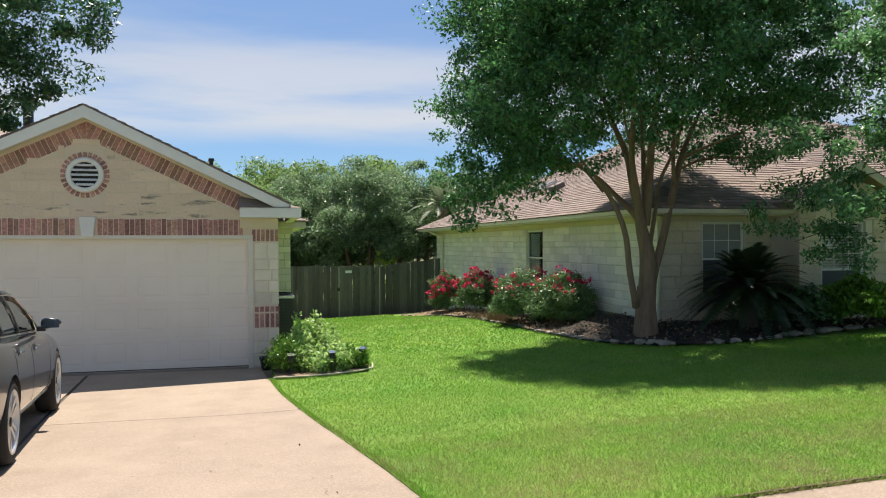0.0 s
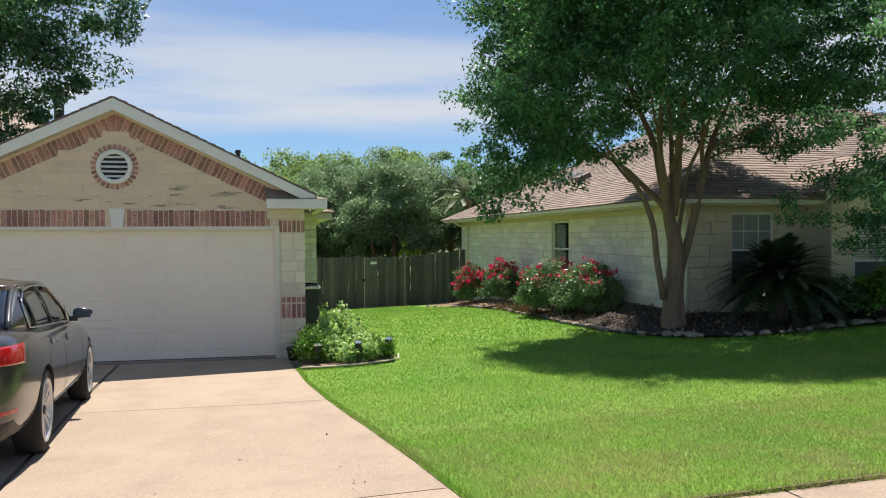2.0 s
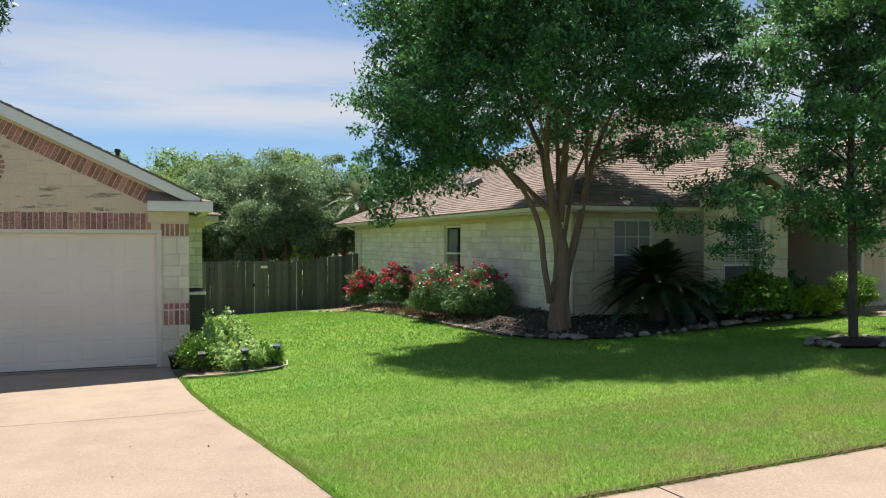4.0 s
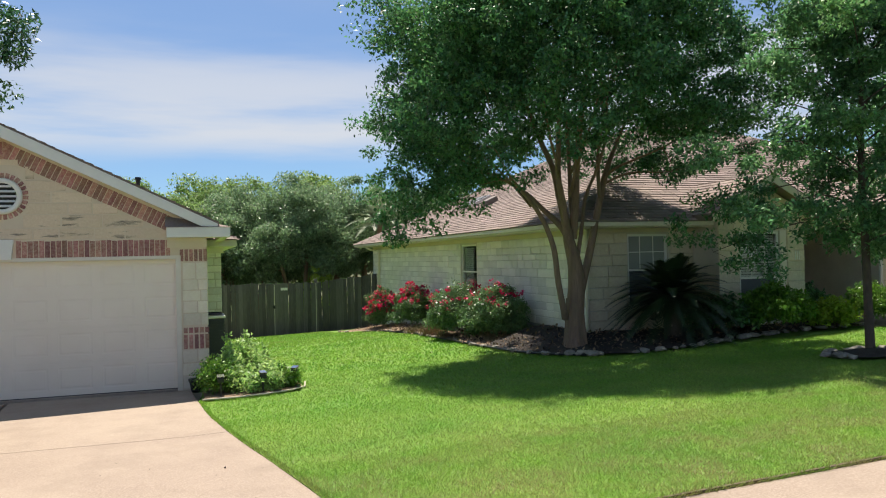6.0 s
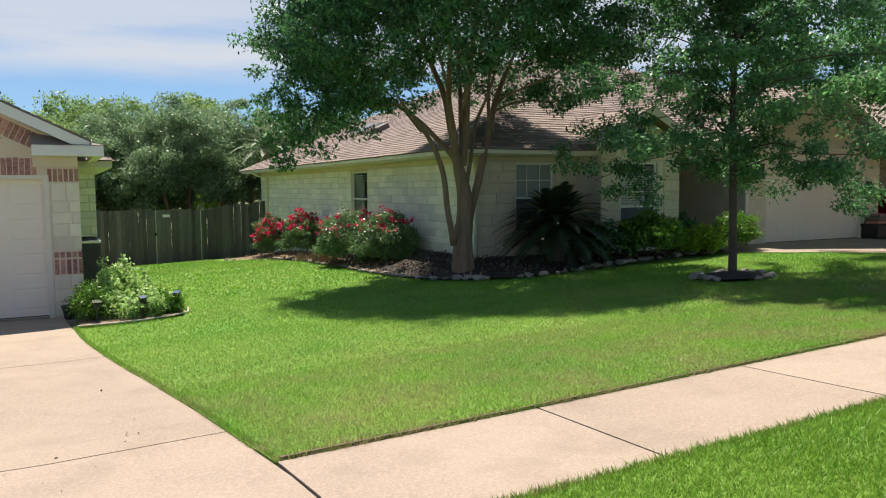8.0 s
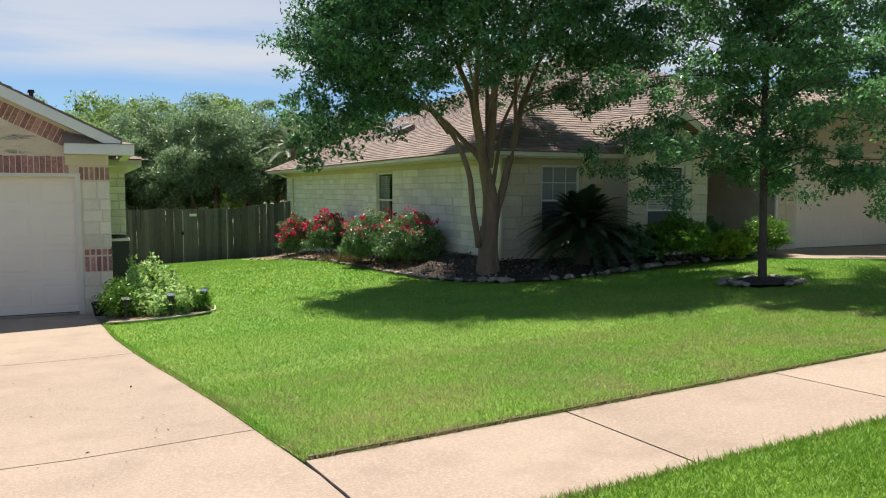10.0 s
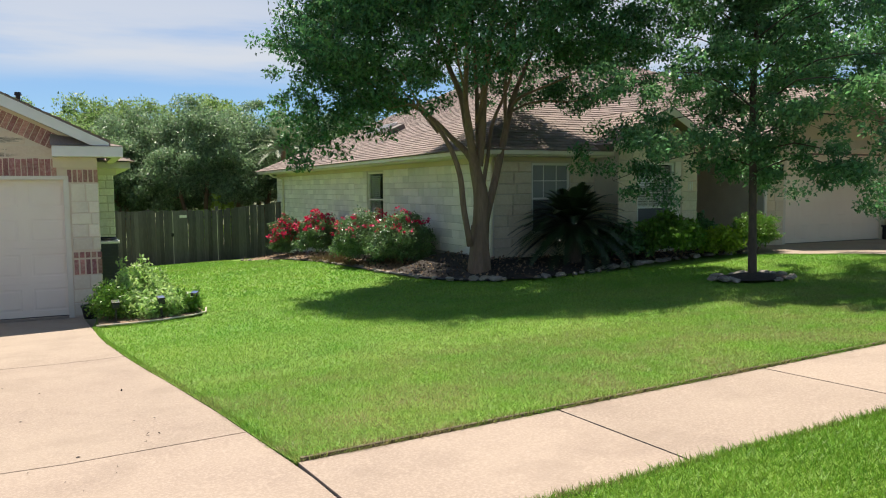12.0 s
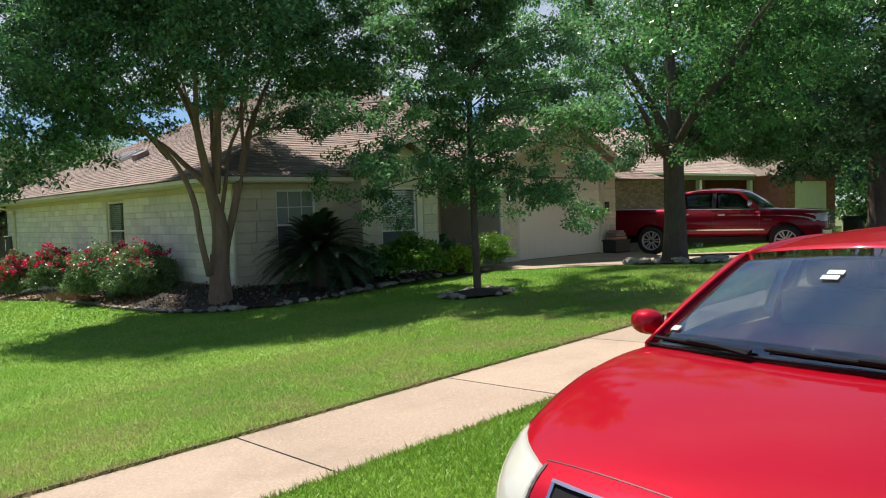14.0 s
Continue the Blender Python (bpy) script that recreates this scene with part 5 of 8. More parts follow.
for k in range(7):
    a = k * 0.9
    w.limb([(0.125 * math.cos(a), 0.125 * math.sin(a), 0.75), (0.14 * math.cos(a), 0.14 * math.sin(a), 0.25), (0.165 * math.cos(a), 0.165 * math.sin(a), 0.05), (0.21 * math.cos(a), 0.21 * math.sin(a), -0.06)], [0.03, 0.05, 0.05, 0.02], 7)
trunk_nodes = len(w.node)
def L(pts, radii, seg=8):
    w.smooth_limb(pts, [r * 0.74 for r in radii], seg)


L(limb_at((1150, 520, 0), (1158, 490, 0.05), (1175, 440, 0.1), (1192, 385, 0.15), (1207, 335, 0.2), (1226, 285, 0.3), (1250, 240, 0.4), (1290, 180, 0.6), (1330, 120, 0.9)), [0.10, 0.10, 0.095, 0.09, 0.085, 0.075, 0.055, 0.035, 0.02], 10)
L(limb_at((1207, 335, 0.2), (1199, 290, 0.1), (1196, 240, 0), (1200, 170, -0.2), (1215, 90, -0.4)), [0.05, 0.048, 0.042, 0.03, 0.018])
L(limb_at((1214, 315, 0.25), (1222, 285, 0.1), (1245, 268, -0.3), (1280, 250, -0.7), (1340, 210, -1.2)), [0.045, 0.04, 0.03, 0.022, 0.014])
L(limb_at((1220, 305, 0.3), (1250, 290, 0.2), (1285, 283, 0.1), (1330, 285, -0.2), (1390, 265, -0.5)), [0.035, 0.03, 0.025, 0.02, 0.012])
L(limb_at((1120, 545, 0), (1112, 525, -0.1), (1101, 480, -0.15), (1092, 425, -0.2), (1078, 385, -0.2), (1058, 355, -0.25), (1030, 325, -0.3), (1003, 300, -0.4), (970, 260, -0.6)), [0.082, 0.08, 0.076, 0.070, 0.064, 0.056, 0.042, 0.03, 0.016], 8)
L(limb_at((1136, 415, 0), (1118, 385, 0), (1090, 355, 0.1), (1062, 325, 0.2), (1030, 300, 0.4), (985, 270, 0.8), (920, 225, 1.2)), [0.105, 0.085, 0.065, 0.05, 0.04, 0.028, 0.016])
L(limb_at((1128, 395, 0), (1112, 350, -0.2), (1093, 300, -0.4), (1084, 255, -0.6), (1070, 190, -0.9), (1040, 110, -1.3)), [0.095, 0.085, 0.07, 0.06, 0.04, 0.02])
L(limb_at((1134, 400, 0), (1127, 340, 0.2), (1122, 280, 0.35), (1108, 220, 0.6), (1095, 150, 0.9), (1080, 60, 1.2)), [0.10, 0.09, 0.075, 0.06, 0.04, 0.02])
L(limb_at((1140, 405, 0), (1141, 340, -0.1), (1139, 280, -0.2), (1143, 210, -0.3), (1150, 130, -0.4), (1155, 40, -0.5)), [0.10, 0.095, 0.085, 0.07, 0.045, 0.02])
L(limb_at((1146, 400, 0.05), (1148, 340, 0.2), (1152, 290, 0.3), (1160, 230, 0.5), (1172, 150, 0.8), (1185, 60, 1.1)), [0.07, 0.065, 0.055, 0.045, 0.03, 0.018])
L(limb_at((1150, 440, 0.05), (1163, 385, 0.1), (1172, 330, 0.1), (1186, 280, -0.1), (1192, 230, -0.3), (1180, 160, -0.6)), [0.06, 0.05, 0.045, 0.038, 0.03, 0.018])
L(limb_at((1152, 290, 0.3), (1158, 260, 0.1), (1166, 215, -0.2), (1176, 170, -0.5), (1200, 110, -0.9)), [0.035, 0.03, 0.026, 0.02, 0.012])
L(limb_at((1093, 300, -0.4), (1070, 280, -0.8), (1040, 250, -1.2), (1000, 200, -1.8)), [0.04, 0.032, 0.024, 0.014])
L(limb_at((1130, 330, -0.1), (1120, 280, -0.6), (1110, 230, -1.2), (1100, 170, -1.8)), [0.045, 0.036, 0.026, 0.014])
L(limb_at((1050, 350, -0.2), (1030, 310, 0.1), (1010, 270, 0.5), (970, 215, 1.0)), [0.03, 0.026, 0.02, 0.012])
# an umbrella of foliage: high over the stems, drooping towards its rim
def under(P):
    low = np.interp(P[:, 0], [-4.0, -3.4, -2.7, -1.8, -1.1, -0.5, 0.0, 0.5, 1.3, 1.9, 2.8, 3.5], [2.4, 2.1, 2.2, 2.5, 2.95, 3.5, 3.75, 3.65, 3.25, 2.9, 2.55, 2.4])
    return P[:, 2] > low + 0.16 * np.sin(P[:, 0] * 3.1 + P[:, 1] * 2.3)


shell = in_crown(rs, 1350, (-0.02, 0.05, 4.40), (3.40, 3.0, 2.6), inner=0.62, low=-0.85, bumps=0.14)
mid_ = in_crown(rs, 420, (-0.1, 0.05, 4.8), (2.8, 2.4, 1.9), inner=0.3, low=-0.6)
far, core = shell[under(shell)], mid_[under(mid_)]
far = far[(far[:, 0] < 1.1) | (rs.uniform(size=len(far)) < 0.6)]
# extra dense top, mostly above the view, added to block sun from lawn and crown
lid = in_crown(rs, 460, (-0.15, 0.1, 5.35), (3.55, 3.05, 1.65), inner=0.3, low=0.0, bumps=0.12)
hang = np.array([(-3.30, -0.3, 1.95), (-3.12, -0.3, 2.2), (-3.45, -0.3, 2.4), (-3.72, -0.3, 2.6), (-2.95, -0.3, 2.4), (-3.2, -0.3, 2.65), (-3.38, -0.2, 1.85), (-2.78, -0.3, 2.6), (-3.58, -0.2, 2.2), (-3.0, 0.3, 2.9), (-3.5, 0.4, 2.9), (-2.85, -0.2, 3.1), (-2.5, -0.4, 3.2), (-3.1, 0.0, 2.8), (-2.7, -0.5, 2.75), (-2.3, 0.1, 3.0), (-3.05, -0.4, 2.25), (-2.75, -0.3, 2.05), (-3.25, 0.1, 2.55), (-2.95, 0.4, 2.7), (-2.6, -0.7, 2.5), (-3.4, -0.3, 2.9), (-2.2, -0.5, 2.75), (1.6, -1.4, 2.4), (2.1, -1.2, 2.3), (2.6, -0.9, 2.55), (1.5, -1.0, 2.05), (2.9, -1.3, 2.7), (3.3, -0.7, 2.8)])
w.reach(np.vstack([core[::2], far[::3]]), rs, thick=0.022, thin=0.004, skip=trunk_nodes)
w.reach(hang, rs, thick=0.012, thin=0.003, skip=trunk_nodes, upward=0.5)
P = np.vstack([clumps(rs, far, 120, 0.31, 0.6), clumps(rs, core, 70, 0.33, 0.6), clumps(rs, lid, 90, 0.38, 0.6), clumps(rs, hang, 150, 0.28)])
shade_tree = place_tree("shade_tree", "broad green tree with several smooth brown stems in a mulched bed", (6.68, 12.0, 0.06), w, M_bark, P, 0.076, M_leaf_myrtle, rs, aspect=0.5)

# young oak in a ring of stones
rs = np.random.RandomState(12)
w = Wood()
w.smooth_limb([(0.03, 0, -0.1), (0.02, 0, 0.1), (0, 0, 0.8), (-0.02, 0, 1.6), (-0.03, 0.02, 2.6), (0.0, 0, 4.0), (0.02, 0, 5.6), (0.0, 0, 7.0)], [0.09, 0.066, 0.058, 0.053, 0.045, 0.032, 0.02, 0.008], 10)
spots = []
for k in range(46):
    z = 1.55 + 5.0 * (k / 45) ** 1.05
    reach_ = along([(1.5, 2.2), (2.2, 2.6), (3.3, 1.95), (4.3, 1.3), (5.4, 0.75), (6.6, 0.25)], z)
    a = k * 2.4 + rs.uniform(-0.3, 0.3)
    r_ = reach_ * rs.uniform(0.72, 1.12)
    tilt_ = along([(1.5, -0.12), (2.2, 0.05), (3.0, 0.3), (6.6, 0.6)], z)
    pts = [(-0.02, 0, z), (0.4 * r_ * math.cos(a), 0.4 * r_ * math.sin(a), z + 0.14 * r_ + tilt_ * r_ * 0.4), (r_ * math.cos(a), r_ * math.sin(a), z + tilt_ * r_)]
    w.smooth_limb(pts, [0.015, 0.010, 0.004], 6, 3)
    for q in (0.2, 0.4, 0.58, 0.75, 0.9, 1.0):
        c = np.array(pts[0]) + (np.array(pts[2]) - np.array(pts[0])) * q
        for _ in range(2):
            spots.append(c + rs.normal(size=3) * np.array([0.22, 0.22, 0.14]))
for z in np.linspace(1.75, 6.2, 60):
    a = z * 37.0
    spots.append(np.array([0.34 * math.cos(a), 0.34 * math.sin(a), z]) + rs.normal(size=3) * 0.14)
spots = np.array(spots)
w.reach(spots[::2], rs, thick=0.008, thin=0.003, skip=20)
P = clumps(rs, spots, 165, 0.25, 0.6)
place_tree("young_oak", "young oak with slender trunk in a stone ring", (9.0, 7.9, 0.12), w, M_bark_dark, P, 0.068, M_leaf_oak, rs, aspect=0.5)

# large dark tree by the second driveway
rs = np.random.RandomState(13)
w = Wood()
w.smooth_limb([(0, 0, -0.15), (0, 0, 0.15), (0.02, 0, 0.9), (0.0, 0, 1.7), (-0.02, 0, 2.3)], [0.38, 0.27, 0.225, 0.21, 0.21], 12)
tn = len(w.node)
for pts, r in (([(0, 0, 2.1), (0.02, 0, 3.0), (0.08, 0.1, 4.2), (0.1, 0.2, 6.6)], [0.18, 0.15, 0.1, 0.03]),
               ([(-0.05, 0, 1.85), (-0.35, -0.1, 2.1), (-0.95, -0.2, 2.4), (-1.5, -0.3, 2.9), (-2.4, -0.4, 3.5)], [0.10, 0.085, 0.07, 0.05, 0.02]),
               ([(0.05, 0, 1.9), (0.35, 0.05, 2.25), (0.9, 0.1, 2.55), (1.7, 0.2, 2.85), (2.9, 0.3, 3.3)], [0.12, 0.1, 0.08, 0.055, 0.02]),
               ([(0.0, 0, 2.3), (-0.3, 0.3, 3.2), (-0.8, 0.8, 4.4), (-1.3, 1.3, 5.8)], [0.12, 0.09, 0.06, 0.02]),
               ([(0.0, 0, 2.4), (0.4, -0.4, 3.2), (0.9, -1.0, 4.2), (1.4, -1.7, 5.4)], [0.11, 0.09, 0.06, 0.02]),
               ([(0.0, 0, 2.3), (-0.2, -0.6, 3.0), (-0.4, -1.4, 3.9), (-0.6, -2.4, 4.8)], [0.10, 0.08, 0.05, 0.02])):
    w.smooth_limb(pts, r, 8)
far = in_crown(rs, 400, (-0.1, 0.0, 4.9), (3.8, 3.6, 2.75), inner=0.62, low=-0.95)
far = far[(far[:, 0] > -2.2) | (far[:, 2] < 4.2)]
core = in_crown(rs, 60, (0.3, 0.0, 5.0), (2.6, 2.4, 1.8), inner=0.2, low=-0.6)
w.reach(np.vstack([core[::3], far[::2]]), rs, thick=0.03, thin=0.005, skip=tn)
skirt = np.stack([rs.uniform(0.4, 5.2, 70), rs.uniform(-1.2, 1.0, 70), rs.uniform(2.25, 3.0, 70)], 1)
w.reach(skirt, rs, thick=0.02, thin=0.004, skip=tn, upward=0.4)
P = np.vstack([clumps(rs, far, 170, 0.42, 0.6), clumps(rs, core, 110, 0.5), clumps(rs, skirt, 230, 0.42, 0.6), clumps(rs, in_crown(rs, 210, (2.3, 0.2, 4.9), (2.6, 2.8, 2.2), inner=0.3, low=-0.9), 150, 0.45, 0.65)])
place_tree("dark_shade_tree", "large dark-leaved tree with black trunk in a stone ring", (14.75, 7.85, 0.24), w, M_bark_dark, P, 0.085, M_leaf_big, rs, aspect=0.5)

# tree farther along the street
rs = np.random.RandomState(14)
w = Wood()
w.smooth_limb([(0, 0, -0.3), (0, 0, 0.3), (0.05, 0, 1.4), (0.0, 0, 2.4), (0.1, 0, 4.8)], [0.42, 0.3, 0.26, 0.24, 0.08], 10)
for pts, r in (([(0, 0, 1.7), (-0.7, -0.2, 2.5), (-1.7, -0.4, 3.0), (-3.0, -0.6, 3.6)], [0.13, 0.1, 0.07, 0.03]), ([(0, 0, 2.1), (0.8, 0.1, 2.9), (2.0, 0.3, 3.6)], [0.12, 0.09, 0.04])):
    w.smooth_limb(pts, r, 7)
far = in_crown(rs, 420, (-0.6, 0, 4.9), (5.6, 4.4, 3.0), inner=0.45, low=-0.9)
w.reach(far[::3], rs, thick=0.03, thin=0.006)
place_tree("street_tree", "broad dark tree beside the far lawn", (23.6, 6.9, -0.1), w, M_bark_dark, clumps(rs, far, 200, 0.60, 0.65), 0.13, M_leaf, rs, aspect=0.6, simple=True)

# live oak reaching over the garage roof
rs = np.random.RandomState(15)
w = Wood()
w.smooth_limb([(0, 0, -0.6), (0, 0, 0.3), (0.15, 0, 2.0), (0.4, 0, 3.4)], [0.5, 0.36, 0.3, 0.28], 10)
for pts, r in (([(0.4, 0, 3.1), (2.0, 0.2, 4.3), (4.3, 0.3, 5.1), (6.5, 0.4, 5.6)], [0.2, 0.15, 0.1, 0.03]), ([(0.4, 0, 3.4), (0.7, 0.5, 5.0), (1.1, 0.8, 7.4)], [0.2, 0.13, 0.04]), ([(0.3, 0, 3.3), (-1.7, 0, 4.9), (-3.5, 0, 5.9)], [0.18, 0.12, 0.04])):
    w.smooth_limb(pts, r, 7)
far = in_crown(rs, 400, (2.3, 0.4, 6.2), (5.9, 2.3, 3.0), inner=0.5, low=-0.75)
far = far[far[:, 0] > -2.5]
edge = np.array([(5.55, 0.2, 4.55), (5.9, 0.25, 4.5), (5.3, 0.1, 4.1), (5.35, 0.3, 3.8), (4.9, 0.2, 3.35), (5.05, 0.4, 3.7), (4.55, 0.2, 3.15), (4.4, 0.1, 2.95), (4.65, 0.3, 3.5), (5.2, 0.25, 4.9), (5.4, 0.25, 5.1)]) * 1.45 + np.array([0, 0, -0.62])
w.reach(np.vstack([far[::2], edge]), rs, thick=0.03, thin=0.004)
P = np.vstack([clumps(rs, far, 330, 0.50, 0.65), clumps(rs, edge, 420, 0.36)])
place_tree("live_oak", "live oak with small leaves leaning over the garage roof", (-11.38, 14.8, ground_z(-11.4, 14.8)), w, M_bark_dark, P, 0.085, M_leaf, rs, aspect=0.6, simple=True)

# band of live oaks beyond the fence
for k, (x, y, h, rad) in enumerate(((-4.4, 37.0, 5.5, 2.9), (-0.6, 36.5, 6.4, 2.7), (2.4, 37.6, 6.7, 2.8), (5.0, 35.0, 6.7, 2.7), (8.0, 36.6, 6.8, 2.9), (-1.9, 38.5, 6.9, 2.8), (10.6, 35.2, 6.4, 2.6), (1.0, 42.0, 7.6, 3.2), (6.5, 42.0, 7.9, 3.2), (-2.6, 41.5, 7.2, 3.0), (3.6, 43.0, 7.7, 3.0), (13.5, 38.0, 6.8, 3.0), (-8.5, 40.0, 6.2, 3.4), (0.9, 36.3, 5.7, 2.6), (6.6, 37.8, 6.2, 2.8))):
    rs = np.random.RandomState(100 + k)
    w = Wood()
    for j in range(3):
        a = rs.uniform(0, 6.28)
        w.smooth_limb([(0.12 * math.cos(a), 0.12 * math.sin(a), -0.3), (0.25 * math.cos(a), 0.25 * math.sin(a), 0.8), (0.7 * math.cos(a), 0.7 * math.sin(a), 2.0), (1.2 * math.cos(a), 1.2 * math.sin(a), h * 0.62)], [0.14, 0.12, 0.09, 0.04], 6)
    far = in_crown(rs, 260, (0, 0, h * 0.56), (rad, rad, h * 0.41), inner=0.55, low=-0.62 if y < 41 else -0.9, bumps=0.13)
    w.reach(far[::3], rs, thick=0.03, thin=0.006)
    place_tree("background_oak", "grey-green live oak standing beyond the fence", (x, y, ground_z(x, y)), w, M_bark, clumps(rs, far, 240 if -2 < x < 9 and y < 41 else 150, 0.50 if y < 41 else 0.62, 0.75), 0.105 if y < 41 else 0.15, M_leaf_yellow if y > 40 or x < 0 else M_leaf_far, rs, aspect=0.6, simple=True)

# woods that close the view along the street and behind the houses
for k, (x, y, h, rad) in enumerate(((33.0, 27.0, 8.5, 4.0), (40.0, 22.0, 8.0, 4.0), (45.0, 12.0, 8.5, 4.4), (44.0, 3.0, 8.0, 4.2), (27.0, 33.0, 9.0, 4.4), (20.0, 36.0, 8.5, 4.2), (36.0, 8.5, 7.5, 3.6), (52.0, 20.0, 9.5, 5.0), (-14.0, 34.0, 7.5, 3.8), (-18.0, 24.0, 8.0, 4.0))):
    rs = np.random.RandomState(300 + k)
    w = Wood()
    w.smooth_limb([(0, 0, -0.4), (0, 0, 1.0), (0.1, 0, 2.6), (0.0, 0.1, h * 0.7)], [0.35, 0.26, 0.2, 0.06], 8)
    far = in_crown(rs, 170, (0, 0, h * 0.58), (rad, rad, h * 0.40), inner=0.6, low=-0.9, bumps=0.25)
    w.reach(far[::4], rs, thick=0.04, thin=0.01)
    place_tree("distant_tree", "tall green tree far along the street", (x, y, ground_z(x, y) - 0.1), w, M_bark_dark, clumps(rs, far, 120, 0.9), 0.24, M_leaf if k % 2 else M_leaf_oak, rs, aspect=0.6, simple=True)

# ---- beds, shrubs, stones ----
BED = [(5.06, 26.2), (6.1, 24.2), (6.08, 19.7), (5.96, 17.0), (5.88, 14.9), (5.86, 12.9), (6.05, 11.9), (6.45, 11.15), (7.1, 10.72), (8.1, 10.78), (9.1, 11.0), (9.9, 11.2), (11.3, 11.3), (12.35, 11.05)]


def bed_sheet(name, outer, inner, mat, rise_out, rise_in, n=8, wob=0.02):
    bm = bmesh.new()
    rows = []
    for (a, b), (c, d) in zip(outer, inner):
        row = []
        for i in range(n + 1):
            k = i / n
            x, y = lerp(a, c, k), lerp(b, d, k)
            z = lerp(rise_out(a, b), rise_in(c, d), min(1, k * 1.3)) + wob * noise.noise(Vector((x * 3, y * 3, 0)))
            row.append(bm.verts.new((x, y, z)))
        rows.append(row)
    for p, q in zip(rows, rows[1:]):
        for i in range(n):
            bm.faces.new((p[i], p[i + 1], q[i + 1], q[i]))
    return mesh_object(name, bm, mat, smooth=True)


def dense(pts, d=0.35):
    out = []
    for p, q in zip(pts, pts[1:]):
        k = max(1, int(math.dist(p, q) / d))
        out += [(lerp(p[0], q[0], i / k), lerp(p[1], q[1], i / k)) for i in range(k)]
    return out + [pts[-1]]


edge_pts = dense(BED)
side_pts = [p for p in edge_pts if p[1] > 14.2]
front_pts = [p for p in edge_pts if p[1] <= 14.6]
lip = lambda x, y: ground_z(x, y) + 0.015
tagged(bed_sheet("planting_bed_side", side_pts, [(WX, max(14.2, y)) for x, y in side_pts], M_straw, lip, lambda x, y: ground_z(x, y) + 0.12), "straw-mulched bed along the side wall", "planting bed", kind="structure")


inner = []
for i, (x, y) in enumerate(front_pts):
    if y > 12.6:
        inner.append((WX, y))
    elif x < 7.5:
        k = (12.6 - y) / 1.9
        inner.append((min(WX + max(0, x - 6.0) * 0.9, 9.7), AY))
    elif x < 9.6:
        inner.append((min(x + 0.9, 9.75), AY))
    else:
        inner.append((x, 12.3))
tagged(bed_sheet("planting_bed_front", front_pts, inner, M_mulch, lip, lambda x, y: 0.10 if x < 9.7 else 0.15), "dark mulched bed in front of the house", "planting bed", kind="structure")




def rock_mesh(seed):
    rnd = random.Random(seed)
    bm = bmesh.new()
    bmesh.ops.create_icosphere(bm, subdivisions=2, radius=1)
    for v in bm.verts:
        n = noise.noise(v.co * 1.3 + Vector((seed * 7.1, 0, 0))) * 0.45 + noise.noise(v.co * 3.1 + Vector((0, seed * 3.3, 0))) * 0.16
        v.co *= 1 + n
        v.co.z = max(-0.45, v.co.z * 0.75)
    me = bpy.data.meshes.new("rock")
    bm.to_mesh(me)
    bm.free()
    me.materials.append(M_stone)
    for p in me.polygons:
        p.use_smooth = False
    return me


rock_data = [rock_mesh(s) for s in range(6)]


def rock_row(pts, lo, hi, gap, label, group, seed, zf=ground_z):
    rnd = random.Random(seed)
    for x, y in dense(pts, gap):
        if rnd.random() < 0.12:
            continue
        s = rnd.uniform(lo, hi)
        ob = new("border_stone", rnd.choice(rock_data))
        xx, yy = x + rnd.uniform(-0.07, 0.07), y + rnd.uniform(-0.07, 0.07)
        ob.matrix_basis = pose(xx, yy, zf(xx, yy) + s * 0.28, 0, 0, rnd.uniform(0, 360)) @ Matrix.Diagonal((s * rnd.uniform(0.9, 1.5), s, s * rnd.uniform(0.6, 0.9), 1))
        tagged(ob, label, "stone", group)


rock_row(BED[6:], 0.05, 0.11, 0.19, "rough pale limestone border stone on dark mulch", "stones along the mulch bed", 4)
rock_row([p for p in BED[:7]], 0.05, 0.09, 0.5, "flat weathered edging stone beside the lawn", "stones along the side bed", 5)
# ring round the young oak and the dark tree
for cx, cy, r, n, lab, grp in ((9.0, 7.9, 0.52, 19, "pale stone in the ring round the young oak", "stones round the young oak"), (14.75, 7.85, 0.95, 15, "dark weathered stone in the ring round the big tree", "stones round the big tree")):
    ringp = [(cx + r * math.cos(2 * math.pi * k / n), cy + r * math.sin(2 * math.pi * k / n)) for k in range(n)]
    rock_row(ringp, 0.05 if r < 0.8 else 0.10, 0.085 if r < 0.8 else 0.18, 9, lab, grp, int(cx))
    bm = bmesh.new()
    c = bm.verts.new((cx, cy, ground_z(cx, cy) + 0.09))
    rim = [bm.verts.new((cx + r * math.cos(2 * math.pi * k / 20), cy + r * math.sin(2 * math.pi * k / 20), ground_z(cx + r * math.cos(2 * math.pi * k / 20), cy + r * math.sin(2 * math.pi * k / 20)) + 0.015)) for k in range(20)]
    for k in range(20):
        bm.faces.new((c, rim[k], rim[(k + 1) % 20]))
    tagged(mesh_object("mulch_ring", bm, M_mulch), "dark mulch around the tree trunk", "mulch", kind="structure")


